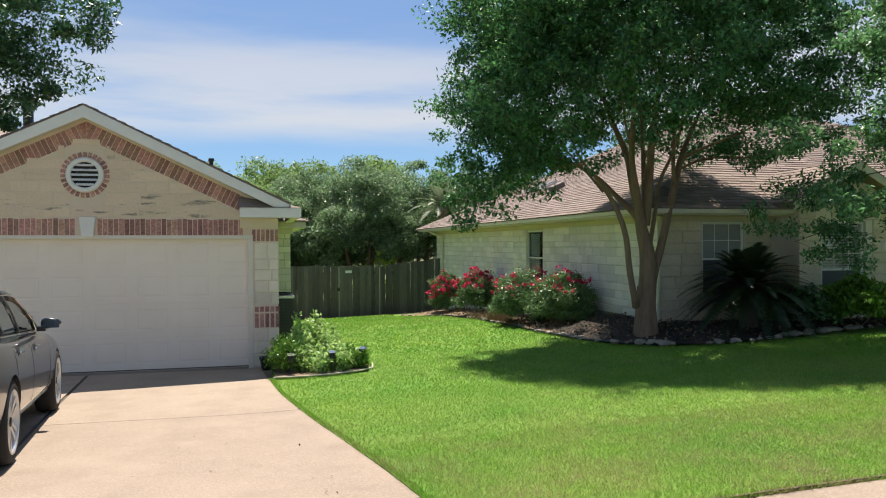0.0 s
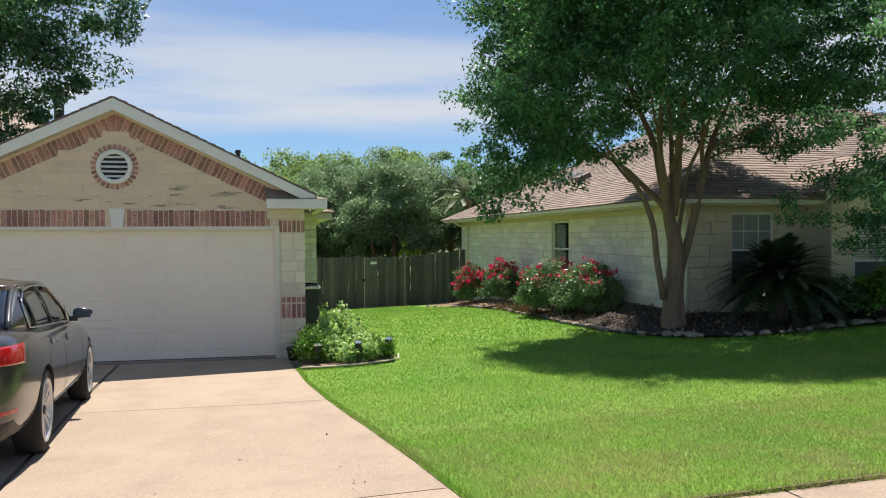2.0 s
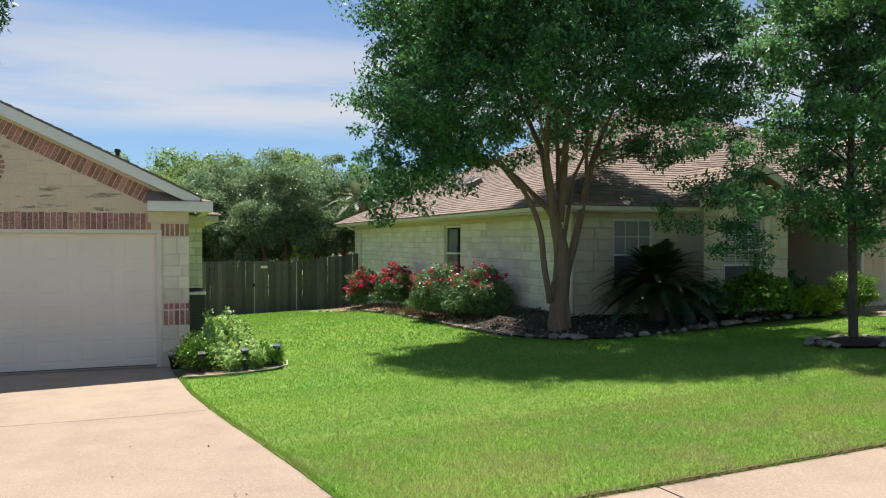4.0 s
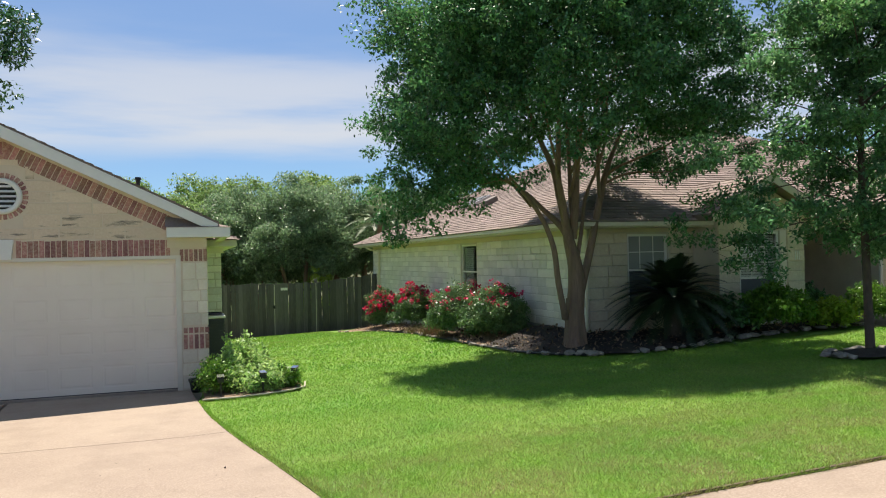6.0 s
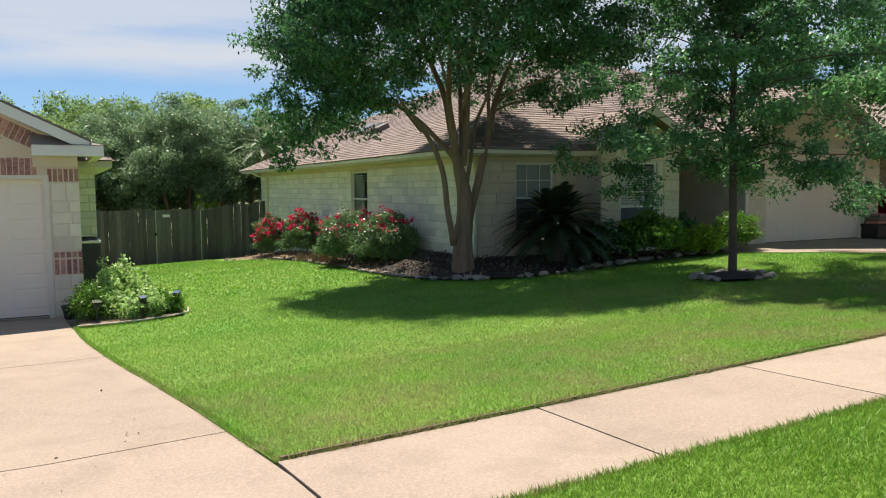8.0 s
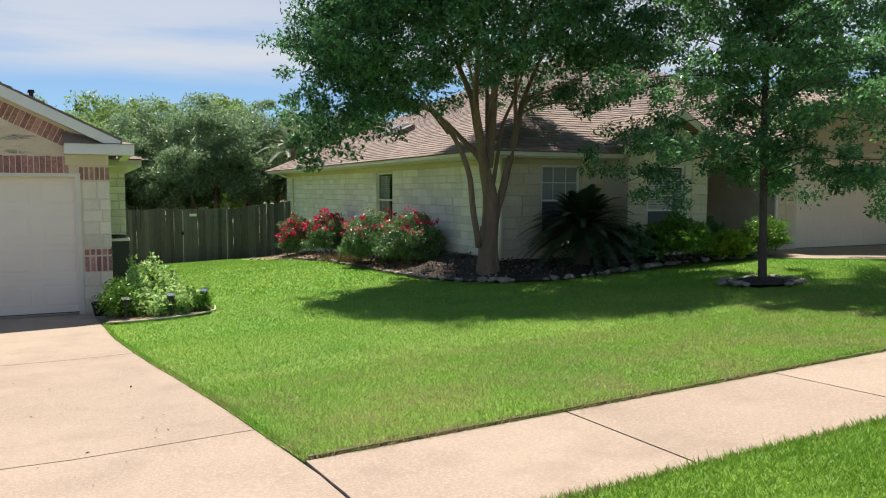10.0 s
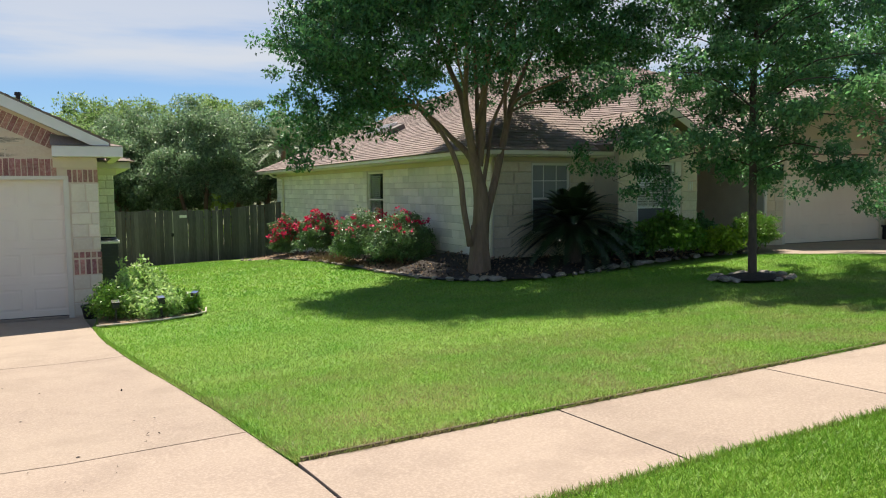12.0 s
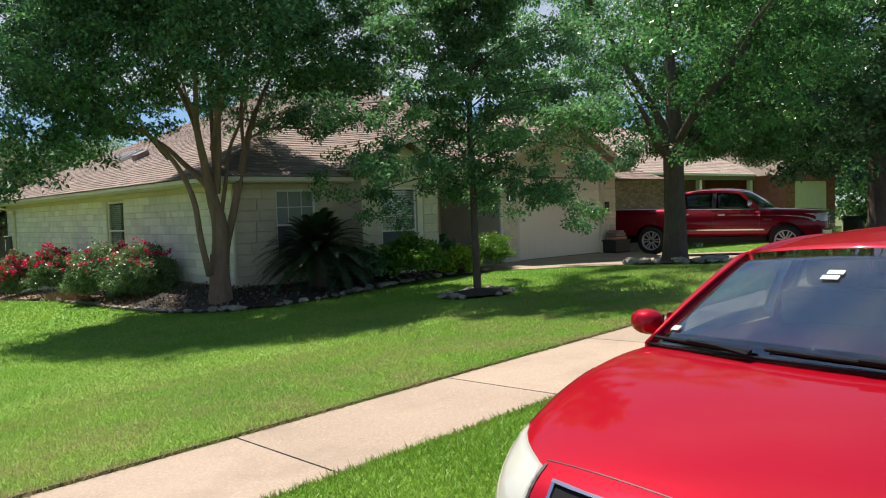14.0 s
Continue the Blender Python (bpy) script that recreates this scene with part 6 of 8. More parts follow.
def shrub(name, label, at, radii, n_clump, per, size, mat, seed, stems=9, aspect=0.55, low=-0.3, flower=None, spread=0.16, group="", inner=0.45):
    rs = np.random.RandomState(seed)
    sh = thing(name, label, "shrub", group, at=at)
    w = Wood()
    w.node, w.rad = [(0, 0, 0.02)], [0.03]
    far = in_crown(rs, n_clump, (0, 0, radii[2] * 0.95), radii, inner=inner, low=low, bumps=0.22)
    far = far[far[:, 2] > 0.04]
    w.reach(far[:: max(1, len(far) // (stems * 6))], rs, thick=0.014, thin=0.003, upward=0.15)
    w.build("stems", M_bark, sh)
    leaves("foliage", clumps(rs, far, per, spread), size, mat, sh, rs, aspect=aspect, flat=0.5)
    if flower:
        count, fmat, fsize, zmin, side = flower
        d = in_crown(rs, count * 4, (0, 0, radii[2] * 0.95), [r * 1.04 for r in radii], inner=0.96, low=-0.1, bumps=0.22)
        d = d[(d[:, 2] > zmin) & side(d)][:count]
        fl = clumps(rs, d, 10, 0.06)
        leaves("blossom", fl, fsize, fmat, sh, rs, aspect=0.9, flat=0.3)
    return sh


every = lambda d: d[:, 0] < 99
# red rose bushes against the side wall
shrub("rose_bush", "rose bush covered in deep red blossom by the wall", (6.42, 25.3, ground_z(6.4, 25.3) + 0.02), (0.52, 0.60, 0.68), 230, 60, 0.055, M_leaf_rose, 21, flower=(110, M_rose, 0.068, 0.55, every), group="rose bushes", low=-0.6)
shrub("rose_bush", "rose bush with grey-green leaves and red crown", (6.62, 22.0, ground_z(6.6, 22.0) + 0.02), (0.64, 0.72, 0.66), 290, 60, 0.055, M_leaf_rose, 22, flower=(95, M_rose, 0.06, 0.90, every), group="rose bushes", low=-0.6)
shrub("rose_bush", "large rose bush with scattered red blossom", (6.42, 17.2, ground_z(6.42, 17.2) + 0.02), (0.78, 0.95, 0.62), 420, 62, 0.052, M_leaf_rose, 23, flower=(75, M_rose, 0.058, 0.72, every), group="rose bushes", low=-0.7)
shrub("rose_bush", "dark rose bush with few blossoms in the shade", (6.62, 15.5, ground_z(6.6, 15.5) + 0.02), (0.62, 0.80, 0.60), 300, 60, 0.052, M_leaf_rose, 24, flower=(40, M_rose, 0.05, 0.80, every), group="rose bushes", low=-0.7)
# evergreen shrubs before the bay
shrub("evergreen_shrub", "glossy bright green rounded evergreen shrub", (10.45, 11.22, 0.05), (0.64, 0.46, 0.43), 170, 46, 0.085, M_leaf_bright, 31, group="shrubs before the bay")
shrub("evergreen_shrub", "small yellow-green shrub in the mulch", (11.72, 11.15, 0.06), (0.36, 0.34, 0.28), 80, 46, 0.075, M_leaf_lime, 32, group="shrubs before the bay")
shrub("evergreen_shrub", "feathery green shrub beside the garage", (12.70, 11.15, 0.08), (0.48, 0.40, 0.42), 110, 50, 0.075, M_leaf_bright, 33, aspect=0.3, group="shrubs before the bay")
shrub("evergreen_shrub", "dark evergreen shrub in the shade of the porch", (12.0, 12.35, 0.1), (0.8, 0.4, 0.38), 110, 40, 0.085, M_leaf, 34, group="shrubs before the bay")
shrub("evergreen_shrub", "dark low evergreen shrub beside the sago palm", (9.6, 11.6, 0.02), (0.55, 0.45, 0.36), 120, 40, 0.08, M_leaf, 35, group="shrubs before the bay")

# sago palm
rs = np.random.RandomState(41)
def feather(name, base, way, length, sag, reach_, parent, mat, n=49, thin=0.013):
    """A pinnate frond: narrow leaflets in two rows along an arching midrib."""
    base, way = np.asarray(base), np.asarray(way)
    flat_ = math.hypot(way[0], way[1])
    pts = [base + way * length * s_ + np.array([0, 0, -sag * s_ * s_ * length * (0.55 + 0.45 * flat_)]) for s_ in np.linspace(0, 1, n + 1)]
    V, F = [], []
    for i in range(n):
        s_ = i / n
        t = pts[i + 1] - pts[i]
        t = t / np.linalg.norm(t)
        sd = np.cross(t, [0, 0, 1.0])
        sd = sd / (np.linalg.norm(sd) + 1e-6)
        nn = np.cross(sd, t)
        lw = reach_ * (math.sin(math.pi * min(1, 0.18 + 0.80 * s_)) + 0.1)
        for sg in (-1, 1):
            V += [pts[i] - t * thin, pts[i] + t * thin, pts[i] + sd * sg * lw + t * lw * 0.55 + nn * lw * 0.15]
            F.append((len(V) - 3, len(V) - 2, len(V) - 1))
    return arrays_mesh(name, V, F, mat, parent, k=3)


sago = thing("sago_palm", "dark green sago palm with arching feather fronds", "palm", at=(8.60, 11.80, 0.04))
w = Wood()
w.smooth_limb([(0, 0, -0.05), (0, 0, 0.25), (0, 0, 0.5)], [0.16, 0.17, 0.13], 10)
w.limb([(0, 0, 0.5), (0, 0, 0.72)], [0.13, 0.10], 10)
w.build("trunk", M_bark_dark, sago)
for k in range(96):
    a = k * 2.399
    el = lerp(1.42, -0.25, (k / 95) ** 0.85)
    ln = lerp(1.22, 1.5, rs.uniform()) * (1.0 if el < 1.1 else 0.95)
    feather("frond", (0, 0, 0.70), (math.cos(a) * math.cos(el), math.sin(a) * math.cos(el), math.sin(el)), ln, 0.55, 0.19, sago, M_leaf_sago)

# leafy bed beside the garage pillar
tagged(bed_sheet("planting_bed_garage", [(0.30, 10.92), (0.7, 10.82), (1.1, 10.84), (1.5, 10.98), (1.68, 11.2), (1.74, 11.8), (1.7, 12.5)], [(0.28, 12.5), (0.5, 12.5), (0.7, 12.6), (0.85, 12.6), (0.95, 12.6), (1.0, 12.7), (1.0, 12.8)], M_straw, lip, lambda x, y: ground_z(x, y) + 0.05), "small leafy bed at the corner of the garage", "planting bed", kind="structure")
bm = bmesh.new()
curve_pts = dense([(0.27, 10.90), (0.7, 10.79), (1.1, 10.80), (1.5, 10.94), (1.72, 11.18), (1.80, 11.7)], 0.12)
tagged(mesh_object("bed_edging", tube([(x, y, ground_z(x, y) + 0.002) for x, y in curve_pts], 0.012, 8), M_edging, None, True), "curved pale concrete edging of the small bed", "edging")


def shoots(label, at, n, height, wide, size, mat, seed, lean=0.25):
    """A clump of upright leafy stems with leaves set along each of them."""
    rs = np.random.RandomState(seed)
    pl = thing("leafy_plants", label, "plant", "plants in the small bed", at=(*at, ground_z(*at)))
    w, P = Wood(), []
    for k in range(n):
        a, r = rs.uniform(0, 6.283), math.sqrt(rs.uniform()) 
        b = np.array([wide[0] * 0.8 * r * math.cos(a), wide[1] * 0.8 * r * math.sin(a), -0.02])
        h = height * rs.uniform(0.55, 1.0) * (1 - 0.35 * r * r)
        out = np.array([math.cos(a), math.sin(a), 0]) * lean * h * rs.uniform(0.2, 1.1)
        pts = [b, b + out * 0.25 + np.array([0, 0, h * 0.4]), b + out * 0.6 + np.array([0, 0, h * 0.75]), b + out + np.array([0, 0, h])]
        w.limb(pts, [0.006, 0.005, 0.004, 0.002], 4)
        for q in np.linspace(0.15, 1.0, max(5, int(h / 0.028))):
            i = min(2, int(q * 3))
            c = pts[i] + (pts[i + 1] - pts[i]) * (q * 3 - i)
            for _ in range(5):
                P.append(c + rs.normal(size=3) * np.array([1, 1, 0.5]) * 0.05 * (1.25 - 0.7 * q))
    w.build("stems", M_leaf_bright, pl)
    leaves("foliage", np.array(P), size, mat, pl, rs, aspect=0.55, flat=0.55)
    return pl


shoots("dense bright green leafy plants spilling over the edging", (1.05, 11.35), 120, 0.42, (0.52, 0.46), 0.062, M_leaf_herb, 51, 0.5)
shoots("dense light green plants in the middle of the small bed", (0.85, 11.85), 80, 0.62, (0.45, 0.42), 0.062, M_leaf_herb, 56, 0.35)
shoots("tall light green weed shoots in the small bed", (0.80, 12.15), 16, 0.98, (0.20, 0.2), 0.065, M_leaf_herb, 52, 0.15)
shoots("tall thin green shoots in the small bed", (1.18, 12.25), 10, 0.86, (0.18, 0.16), 0.065, M_leaf_herb, 53, 0.15)
shoots("low dark green plants at the end of the small bed", (1.52, 11.35), 34, 0.40, (0.16, 0.26), 0.055, M_leaf_bright, 55, 0.25)
shrub("leafy_plants", "dark green shrub against the garage pillar", (0.50, 11.45, ground_z(0.50, 11.4)), (0.24, 0.34, 0.24), 110, 44, 0.045, M_leaf_bright, 54, low=-0.5, group="plants in the small bed")

# yellow-green shrub beyond the fence and a palm
shrub("background_shrub", "sunlit yellow-green shrub beyond the fence", (5.4, 32.0, ground_z(5.4, 32)), (1.2, 0.9, 1.15), 90, 40, 0.12, M_leaf_lime, 61)
palm = thing("feather_palm", "pale feather palm behind the far corner of the house", "palm", at=(8.15, 32.4, ground_z(8.15, 32.4)))
w = Wood()
w.smooth_limb([(0, 0, 0), (0, 0, 2), (0, 0, 4.3)], [0.15, 0.12, 0.1], 8)
w.build("trunk", M_bark, palm)
rs = np.random.RandomState(71)
for k in range(34):
    a, el = k * 2.399, lerp(1.35, 0.15, k / 33)
    feather("frond", (0, 0, 4.3), (math.cos(a) * math.cos(el), math.sin(a) * math.cos(el), math.sin(el)), rs.uniform(1.5, 2.0), 0.55, 0.26, palm, M_leaf_palm, 60, 0.014)

# black edging strip round the side bed
tagged(mesh_object("bed_edging", tube([(x - 0.03, y, ground_z(x, y) + 0.012) for x, y in dense(BED[1:8], 0.3)], 0.022, 6), M_black, None, True), "black plastic edging strip between bed and lawn", "edging")


def dry_tuft(x, y, r, h, n, seed):
    rs = np.random.RandomState(seed)
    t = thing("dry_grass_tuft", "tuft of dry straw-coloured grass at the bed edge", "grass tuft", "dry tufts by the side bed", at=(x, y, ground_z(x, y) + 0.03))
    B = np.stack([rs.normal(size=n) * r * 0.4, rs.normal(size=n) * r * 0.7, np.zeros(n)], 1)
    side = unit(rs.normal(size=(n, 3)) * np.array([1, 1, 0])) * 0.004
    tip = B + unit(B + rs.normal(size=(n, 3)) * 0.1) * np.array([1, 1, 0]) * rs.uniform(0.02, 0.2, (n, 1)) + np.array([0, 0, 1.0]) * h * rs.uniform(0.4, 1.0, (n, 1))
    arrays_mesh("straw", np.stack([B - side, B + side, tip], 1).reshape(-1, 3), np.arange(3 * n).reshape(n, 3), M_straw, t, k=3)


dry_tuft(6.18, 18.9, 0.32, 0.34, 900, 5)
dry_tuft(6.10, 17.6, 0.25, 0.24, 500, 6)
dry_tuft(6.12, 20.4, 0.25, 0.20, 400, 7)
# dry leaves and bark chips lying on the beds
rs = np.random.RandomState(91)
pts = []
for (a, b), (c, d) in list(zip(front_pts, inner)) + [(p, (WX, max(14.2, p[1]))) for p in side_pts]:
    for _ in range(90):
        k = rs.uniform(0.02, 0.98)
        x, y = lerp(a, c, k) + rs.normal() * 0.08, lerp(b, d, k) + rs.normal() * 0.12
        z0, z1 = lip(a, b), (ground_z(c, d) + 0.12 if y > 14.2 else (0.10 if c < 9.7 else 0.15))
        pts.append((x, y, lerp(z0, z1, min(1, k * 1.3)) + 0.012))
litter = thing("leaf_litter", "dry brown leaves scattered over the mulch", "leaf litter", kind="stuff")
pts = np.array(pts)
half = len(pts) // 2
mix_ = rs.permutation(len(pts))
leaves("litter", pts[mix_[:half]], 0.07, M_straw, litter, rs, aspect=0.6, flat=0.9, droop=0.0)
leaves("litter", pts[mix_[half:]], 0.06, M_mulch, litter, rs, aspect=0.6, flat=0.9, droop=0.0)

# bits of dry leaf on the driveway
bits = np.stack([rs.uniform(-1.2, 1.0, 34), rs.uniform(3.6, 7.4, 34), np.zeros(34)], 1)
bits[:, 2] = [ground_z(x, y) - 0.036 for x, y, _ in bits]
leaves("litter", bits, 0.022, M_mulch, litter, rs, aspect=0.7, flat=0.95, droop=0.0)

# ---- vehicles ----
from mathutils.bvhtree import BVHTree


def baked(name, bm, levels=0, cutters=()):
    """The mesh of bm after smoothing and after cutting the wheel arches out of it."""
    me = bpy.data.meshes.new(name)
    bmesh.ops.recalc_face_normals(bm, faces=bm.faces)
    bm.to_mesh(me)
    bm.free()
    ob = new("work", me)
    if levels:
        m = ob.modifiers.new("smooth", "SUBSURF")
        m.levels = m.render_levels = levels
    tools = []
    for c in cutters:
        cm = bpy.data.meshes.new("cut")
        bmesh.ops.recalc_face_normals(c, faces=c.faces)
        c.to_mesh(cm)
        c.free()
        t = new("cut", cm)
        tools.append(t)
        m = ob.modifiers.new("cut", "BOOLEAN")
        m.operation, m.solver, m.object = "DIFFERENCE", "EXACT", t
    bpy.context.view_layer.update()
    out = bpy.data.meshes.new_from_object(ob.evaluated_get(bpy.context.evaluated_depsgraph_get()))
    for t in tools + [ob]:
        bpy.data.objects.remove(t)
    out.name = name
    return out


def shell_cage(stations, low):
    """Half rings of nine points from nose to tail, mirrored."""
    bm = bmesh.new()
    rings = []
    for x, w, zt, zs, zm in stations:
        half = [(0.0, zt), (0.45 * w, zt - 0.006), (0.80 * w, zt - 0.028), (0.955 * w, zs), (w, zm), (0.985 * w, (zm + low) / 2), (0.94 * w, low + 0.06), (0.72 * w, low), (0.0, low - 0.01)]
        full = [(y, z) for y, z in half] + [(-y, z) for y, z in half[-2:0:-1]]
        rings.append([bm.verts.new((x, y, z)) for y, z in full])
    n = len(rings[0])
    for a, b in zip(rings, rings[1:]):
        for i in range(n):
            bm.faces.new((a[i], b[i], b[(i + 1) % n], a[(i + 1) % n]))
    bm.faces.new(rings[0])
    bm.faces.new(rings[-1][::-1])
    return bm


def arch_cut(x, r, z, w, depth=0.34):
    out = []
    for s in (-1, 1):
        bm = bmesh.new()
        bmesh.ops.create_cone(bm, cap_ends=True, segments=36, radius1=r, radius2=r, depth=depth, matrix=Matrix.Translation((x, s * (w - depth / 2 + 0.06), z)) @ pose(0, 0, 0, 90))
        out.append(bm)
    return out


def patch(f, nu=12, nv=8, thick=0.0):
    bm = bmesh.new()
    g = [[bm.verts.new(f(i / nu, j / nv)) for j in range(nv + 1)] for i in range(nu + 1)]
    for i in range(nu):
        for j in range(nv):
            bm.faces.new((g[i][j], g[i + 1][j], g[i + 1][j + 1], g[i][j + 1]))
    if thick:
        bmesh.ops.recalc_face_normals(bm, faces=bm.faces)
        bmesh.ops.solidify(bm, geom=bm.faces, thickness=thick)
    return bm


def bow(a, b, c, t):
    """A curve from a over the middle b to c."""
    a, b, c = Vector(a), Vector(b), Vector(c)
    k = 2 * b - (a + c) / 2
    return a * (1 - t) ** 2 + k * 2 * t * (1 - t) + c * t * t


def laid_on(tree, corners, way, n=8, m=6, lift=0.006):
    """A panel that follows a body: four corners seen along the direction way."""
    c = [Vector(p) for p in corners]
    way = Vector(way).normalized()
    bm = bmesh.new()
    top, low = [], []
    for i in range(n + 1):
        for j in range(m + 1):
            u, v = i / n, j / m
            p = (c[0] * (1 - u) + c[1] * u) * (1 - v) + (c[3] * (1 - u) + c[2] * u) * v
            hit, nrm, _, _ = tree.ray_cast(p - way * 1.5, way)
            if hit is None:
                hit, nrm, _, _ = tree.find_nearest(p)
            if nrm.dot(way) > 0:
                nrm = -nrm
            top.append(bm.verts.new(hit + nrm * lift))
            low.append(bm.verts.new(hit - nrm * 0.01))
    q = m + 1
    for i in range(n):
        for j in range(m):
            k = i * q + j
            bm.faces.new((top[k], top[k + 1], top[k + q + 1], top[k + q]))
    rim = [i * q for i in range(n + 1)] + [n * q + j for j in range(1, q)] + [i * q + m for i in range(n - 1, -1, -1)] + [j for j in range(m - 1, 0, -1)]
    for a, b in zip(rim, rim[1:] + rim[:1]):
        bm.faces.new((top[a], top[b], low[b], low[a]))
    return bm


def wheel(parent, x, y, r, width, spokes, rim_r, side, rim_mat):
    hold = part("wheel", lathe([(r * 0.70, -width * 0.42), (r * 0.86, -width * 0.5), (r * 0.97, -width * 0.42), (r, -width * 0.2), (r, width * 0.2), (r * 0.97, width * 0.42), (r * 0.86, width * 0.5), (rim_r, width * 0.46), (rim_r * 0.97, width * 0.2), (rim_r * 0.97, -width * 0.4)], 40), M_rubber, parent, "black tyre on alloy wheel", smooth=True)
    hold.matrix_basis = pose(x, y, r, 0, 0, 0)
    bm = lathe([(rim_r * 1.01, width * 0.47), (rim_r * 0.98, width * 0.50), (rim_r * 0.92, width * 0.47), (rim_r * 0.90, width * 0.1)], 40)
    part("rim", bm, rim_mat, hold, smooth=True).matrix_basis = pose(0, 0, 0, 0, 0, 0 if side > 0 else 180)
    bm = bmesh.new()
    for k in range(spokes):
        a = 2 * math.pi * k / spokes
        d, t = Vector((math.cos(a), 0, math.sin(a))), Vector((-math.sin(a), 0, math.cos(a)))
        for off in (-0.5, 0.5):
            w0, w1 = rim_r * 0.055, rim_r * 0.07
            o0, o1 = t * off * rim_r * 0.12, t * off * rim_r * 0.34
            p0, p1 = d * rim_r * 0.12 + o0, d * rim_r * 0.93 + o1
            vs = []
            for p, ww, yy in ((p0, w0, width * 0.36), (p1, w1, width * 0.44)):
                for q, e in ((-1, 0), (1, 0), (1, -0.03), (-1, -0.03)):
                    vs.append(bm.verts.new(p + t * q * ww + Vector((0, yy + e, 0))))
            for f in ((0, 1, 5, 4), (1, 2, 6, 5), (2, 3, 7, 6), (3, 0, 4, 7), (4, 5, 6, 7), (3, 2, 1, 0)):
                bm.faces.new([vs[i] for i in f])
    part("spokes", bm, rim_mat, hold).matrix_basis = pose(0, 0, 0, 0, 0, 0 if side > 0 else 180)
    part("hub_cap", lathe([(0.001, width * 0.41), (rim_r * 0.13, width * 0.41), (rim_r * 0.16, width * 0.37)], 16), M_black, hold, smooth=True).matrix_basis = pose(0, 0, 0, 0, 0, 0 if side > 0 else 180)
    part("brake_disc", lathe([(0.02, 0.0), (rim_r * 0.86, 0.0), (rim_r * 0.86, -0.03)], 24), M_dark, hold).matrix_basis = pose(0, 0, 0, 0, 0, 0 if side > 0 else 180)
    return hold


def lathe(profile, seg):
    """Turned round the y axis: (radius, y) pairs."""
    bm = bmesh.new()
    rows = [[bm.verts.new((r * math.cos(2 * math.pi * i / seg), y, r * math.sin(2 * math.pi * i / seg))) for i in range(seg)] for r, y in profile]
    for a, b in zip(rows, rows[1:]):
        for i in range(seg):
            bm.faces.new((a[i], a[(i + 1) % seg], b[(i + 1) % seg], b[i]))
    return bm


def vehicle(name, label, paint, spec, at, turn, group=""):
    car = thing(name, label, spec["kind"], at=at, turn=turn)
    st, low = spec["stations"], spec["low"]
    hw = max(s[1] for s in st)
    cuts = []
    for ax in spec["axles"]:
        cuts += arch_cut(ax, spec["wheel_r"] * spec.get("arch", 1.13), spec["wheel_r"], hw)
    me = baked("body", shell_cage(st, low), 2, cuts)
    me.materials.clear()
    me.materials.append(paint)
    for p in me.polygons:
        p.use_smooth = True
    body = new("body", me)
    body.parent = car
    tagged(body, spec["body_label"])
    em = body.modifiers.new("edges", "EDGE_SPLIT")
    em.split_angle = radians(38)
    tree = BVHTree.FromPolygons([v.co for v in me.vertices], [tuple(p.vertices) for p in me.polygons])
    # wheel housings
    for ax in spec["axles"]:
        for s in (-1, 1):
            r = spec["wheel_r"] * spec.get("arch", 1.13) + 0.004
            bm = bmesh.new()
            seg = 24
            a = [bm.verts.new((ax + r * math.cos(math.pi * i / seg), s * (hw - 0.045), spec["wheel_r"] + r * math.sin(math.pi * i / seg))) for i in range(seg + 1)]
            b = [bm.verts.new((ax + r * math.cos(math.pi * i / seg), s * (hw - 0.30), spec["wheel_r"] + r * math.sin(math.pi * i / seg))) for i in range(seg + 1)]
            for i in range(seg):
                bm.faces.new((a[i], a[i + 1], b[i + 1], b[i]))
            bm.faces.new(b)
            part("wheel_housing", bm, M_dark, car)
            wheel(car, ax, s * (hw - spec["tyre"] / 2 - 0.012), spec["wheel_r"], spec["tyre"], spec["spokes"], spec["rim_r"], s, spec.get("rim_mat", M_alloy))
    g = spec["glass"]
    yb, yr = g["yb"], g["yr"]
    cc, cs, tc_, ts = g["cowl_c"], g["cowl_s"], g["top_c"], g["top_s"]
    rc, rs_, bc, bs = g["rear_c"], g["rear_s"], g["base_c"], g["base_s"]
    V = Vector
    yw = g.get("yw", yr)
    ws = lambda u, v: bow((cs[0], -yb, cs[1]), (cc[0], 0, cc[1]), (cs[0], yb, cs[1]), u).lerp(bow((ts[0], -yw, ts[1]), (tc_[0], 0, tc_[1]), (ts[0], yw, ts[1]), u), v) + V((-0.014, 0, 0.009)) * (4 * v * (1 - v))
    part("windscreen", patch(ws, 16, 8, 0.004), spec.get("screen_mat", M_carglass), car, "clear windscreen reflecting the sky", smooth=True)
    rear = lambda u, v: bow((bs[0], -g.get("ybr", yb), bs[1]), (bc[0], 0, bc[1]), (bs[0], g.get("ybr", yb), bs[1]), u).lerp(bow((rs_[0], -yr, rs_[1]), (rc[0], 0, rc[1]), (rs_[0], yr, rs_[1]), u), v) + V((0.03, 0, 0.02)) * (4 * v * (1 - v))
    part("rear_window", patch(rear, 16, 8, 0.004), spec.get("glass_mat", M_carglass), car, smooth=True)
    zc = g["crown"]

    def roof_at(u, v):
        a = bow((ts[0], -yr, ts[1]), (tc_[0], 0, tc_[1]), (ts[0], yr, ts[1]), v)
        b = bow((rs_[0], -yr, rs_[1]), (rc[0], 0, rc[1]), (rs_[0], yr, rs_[1]), v)
        p = a.lerp(b, u)
        edge = 1 - (2 * v - 1) ** 2
        p.z += 4 * u * (1 - u) * (zc - (tc_[1] + rc[1]) / 2) * (0.55 + 0.45 * edge)
        p.y *= 1 + 0.05 * 4 * u * (1 - u)
        return p

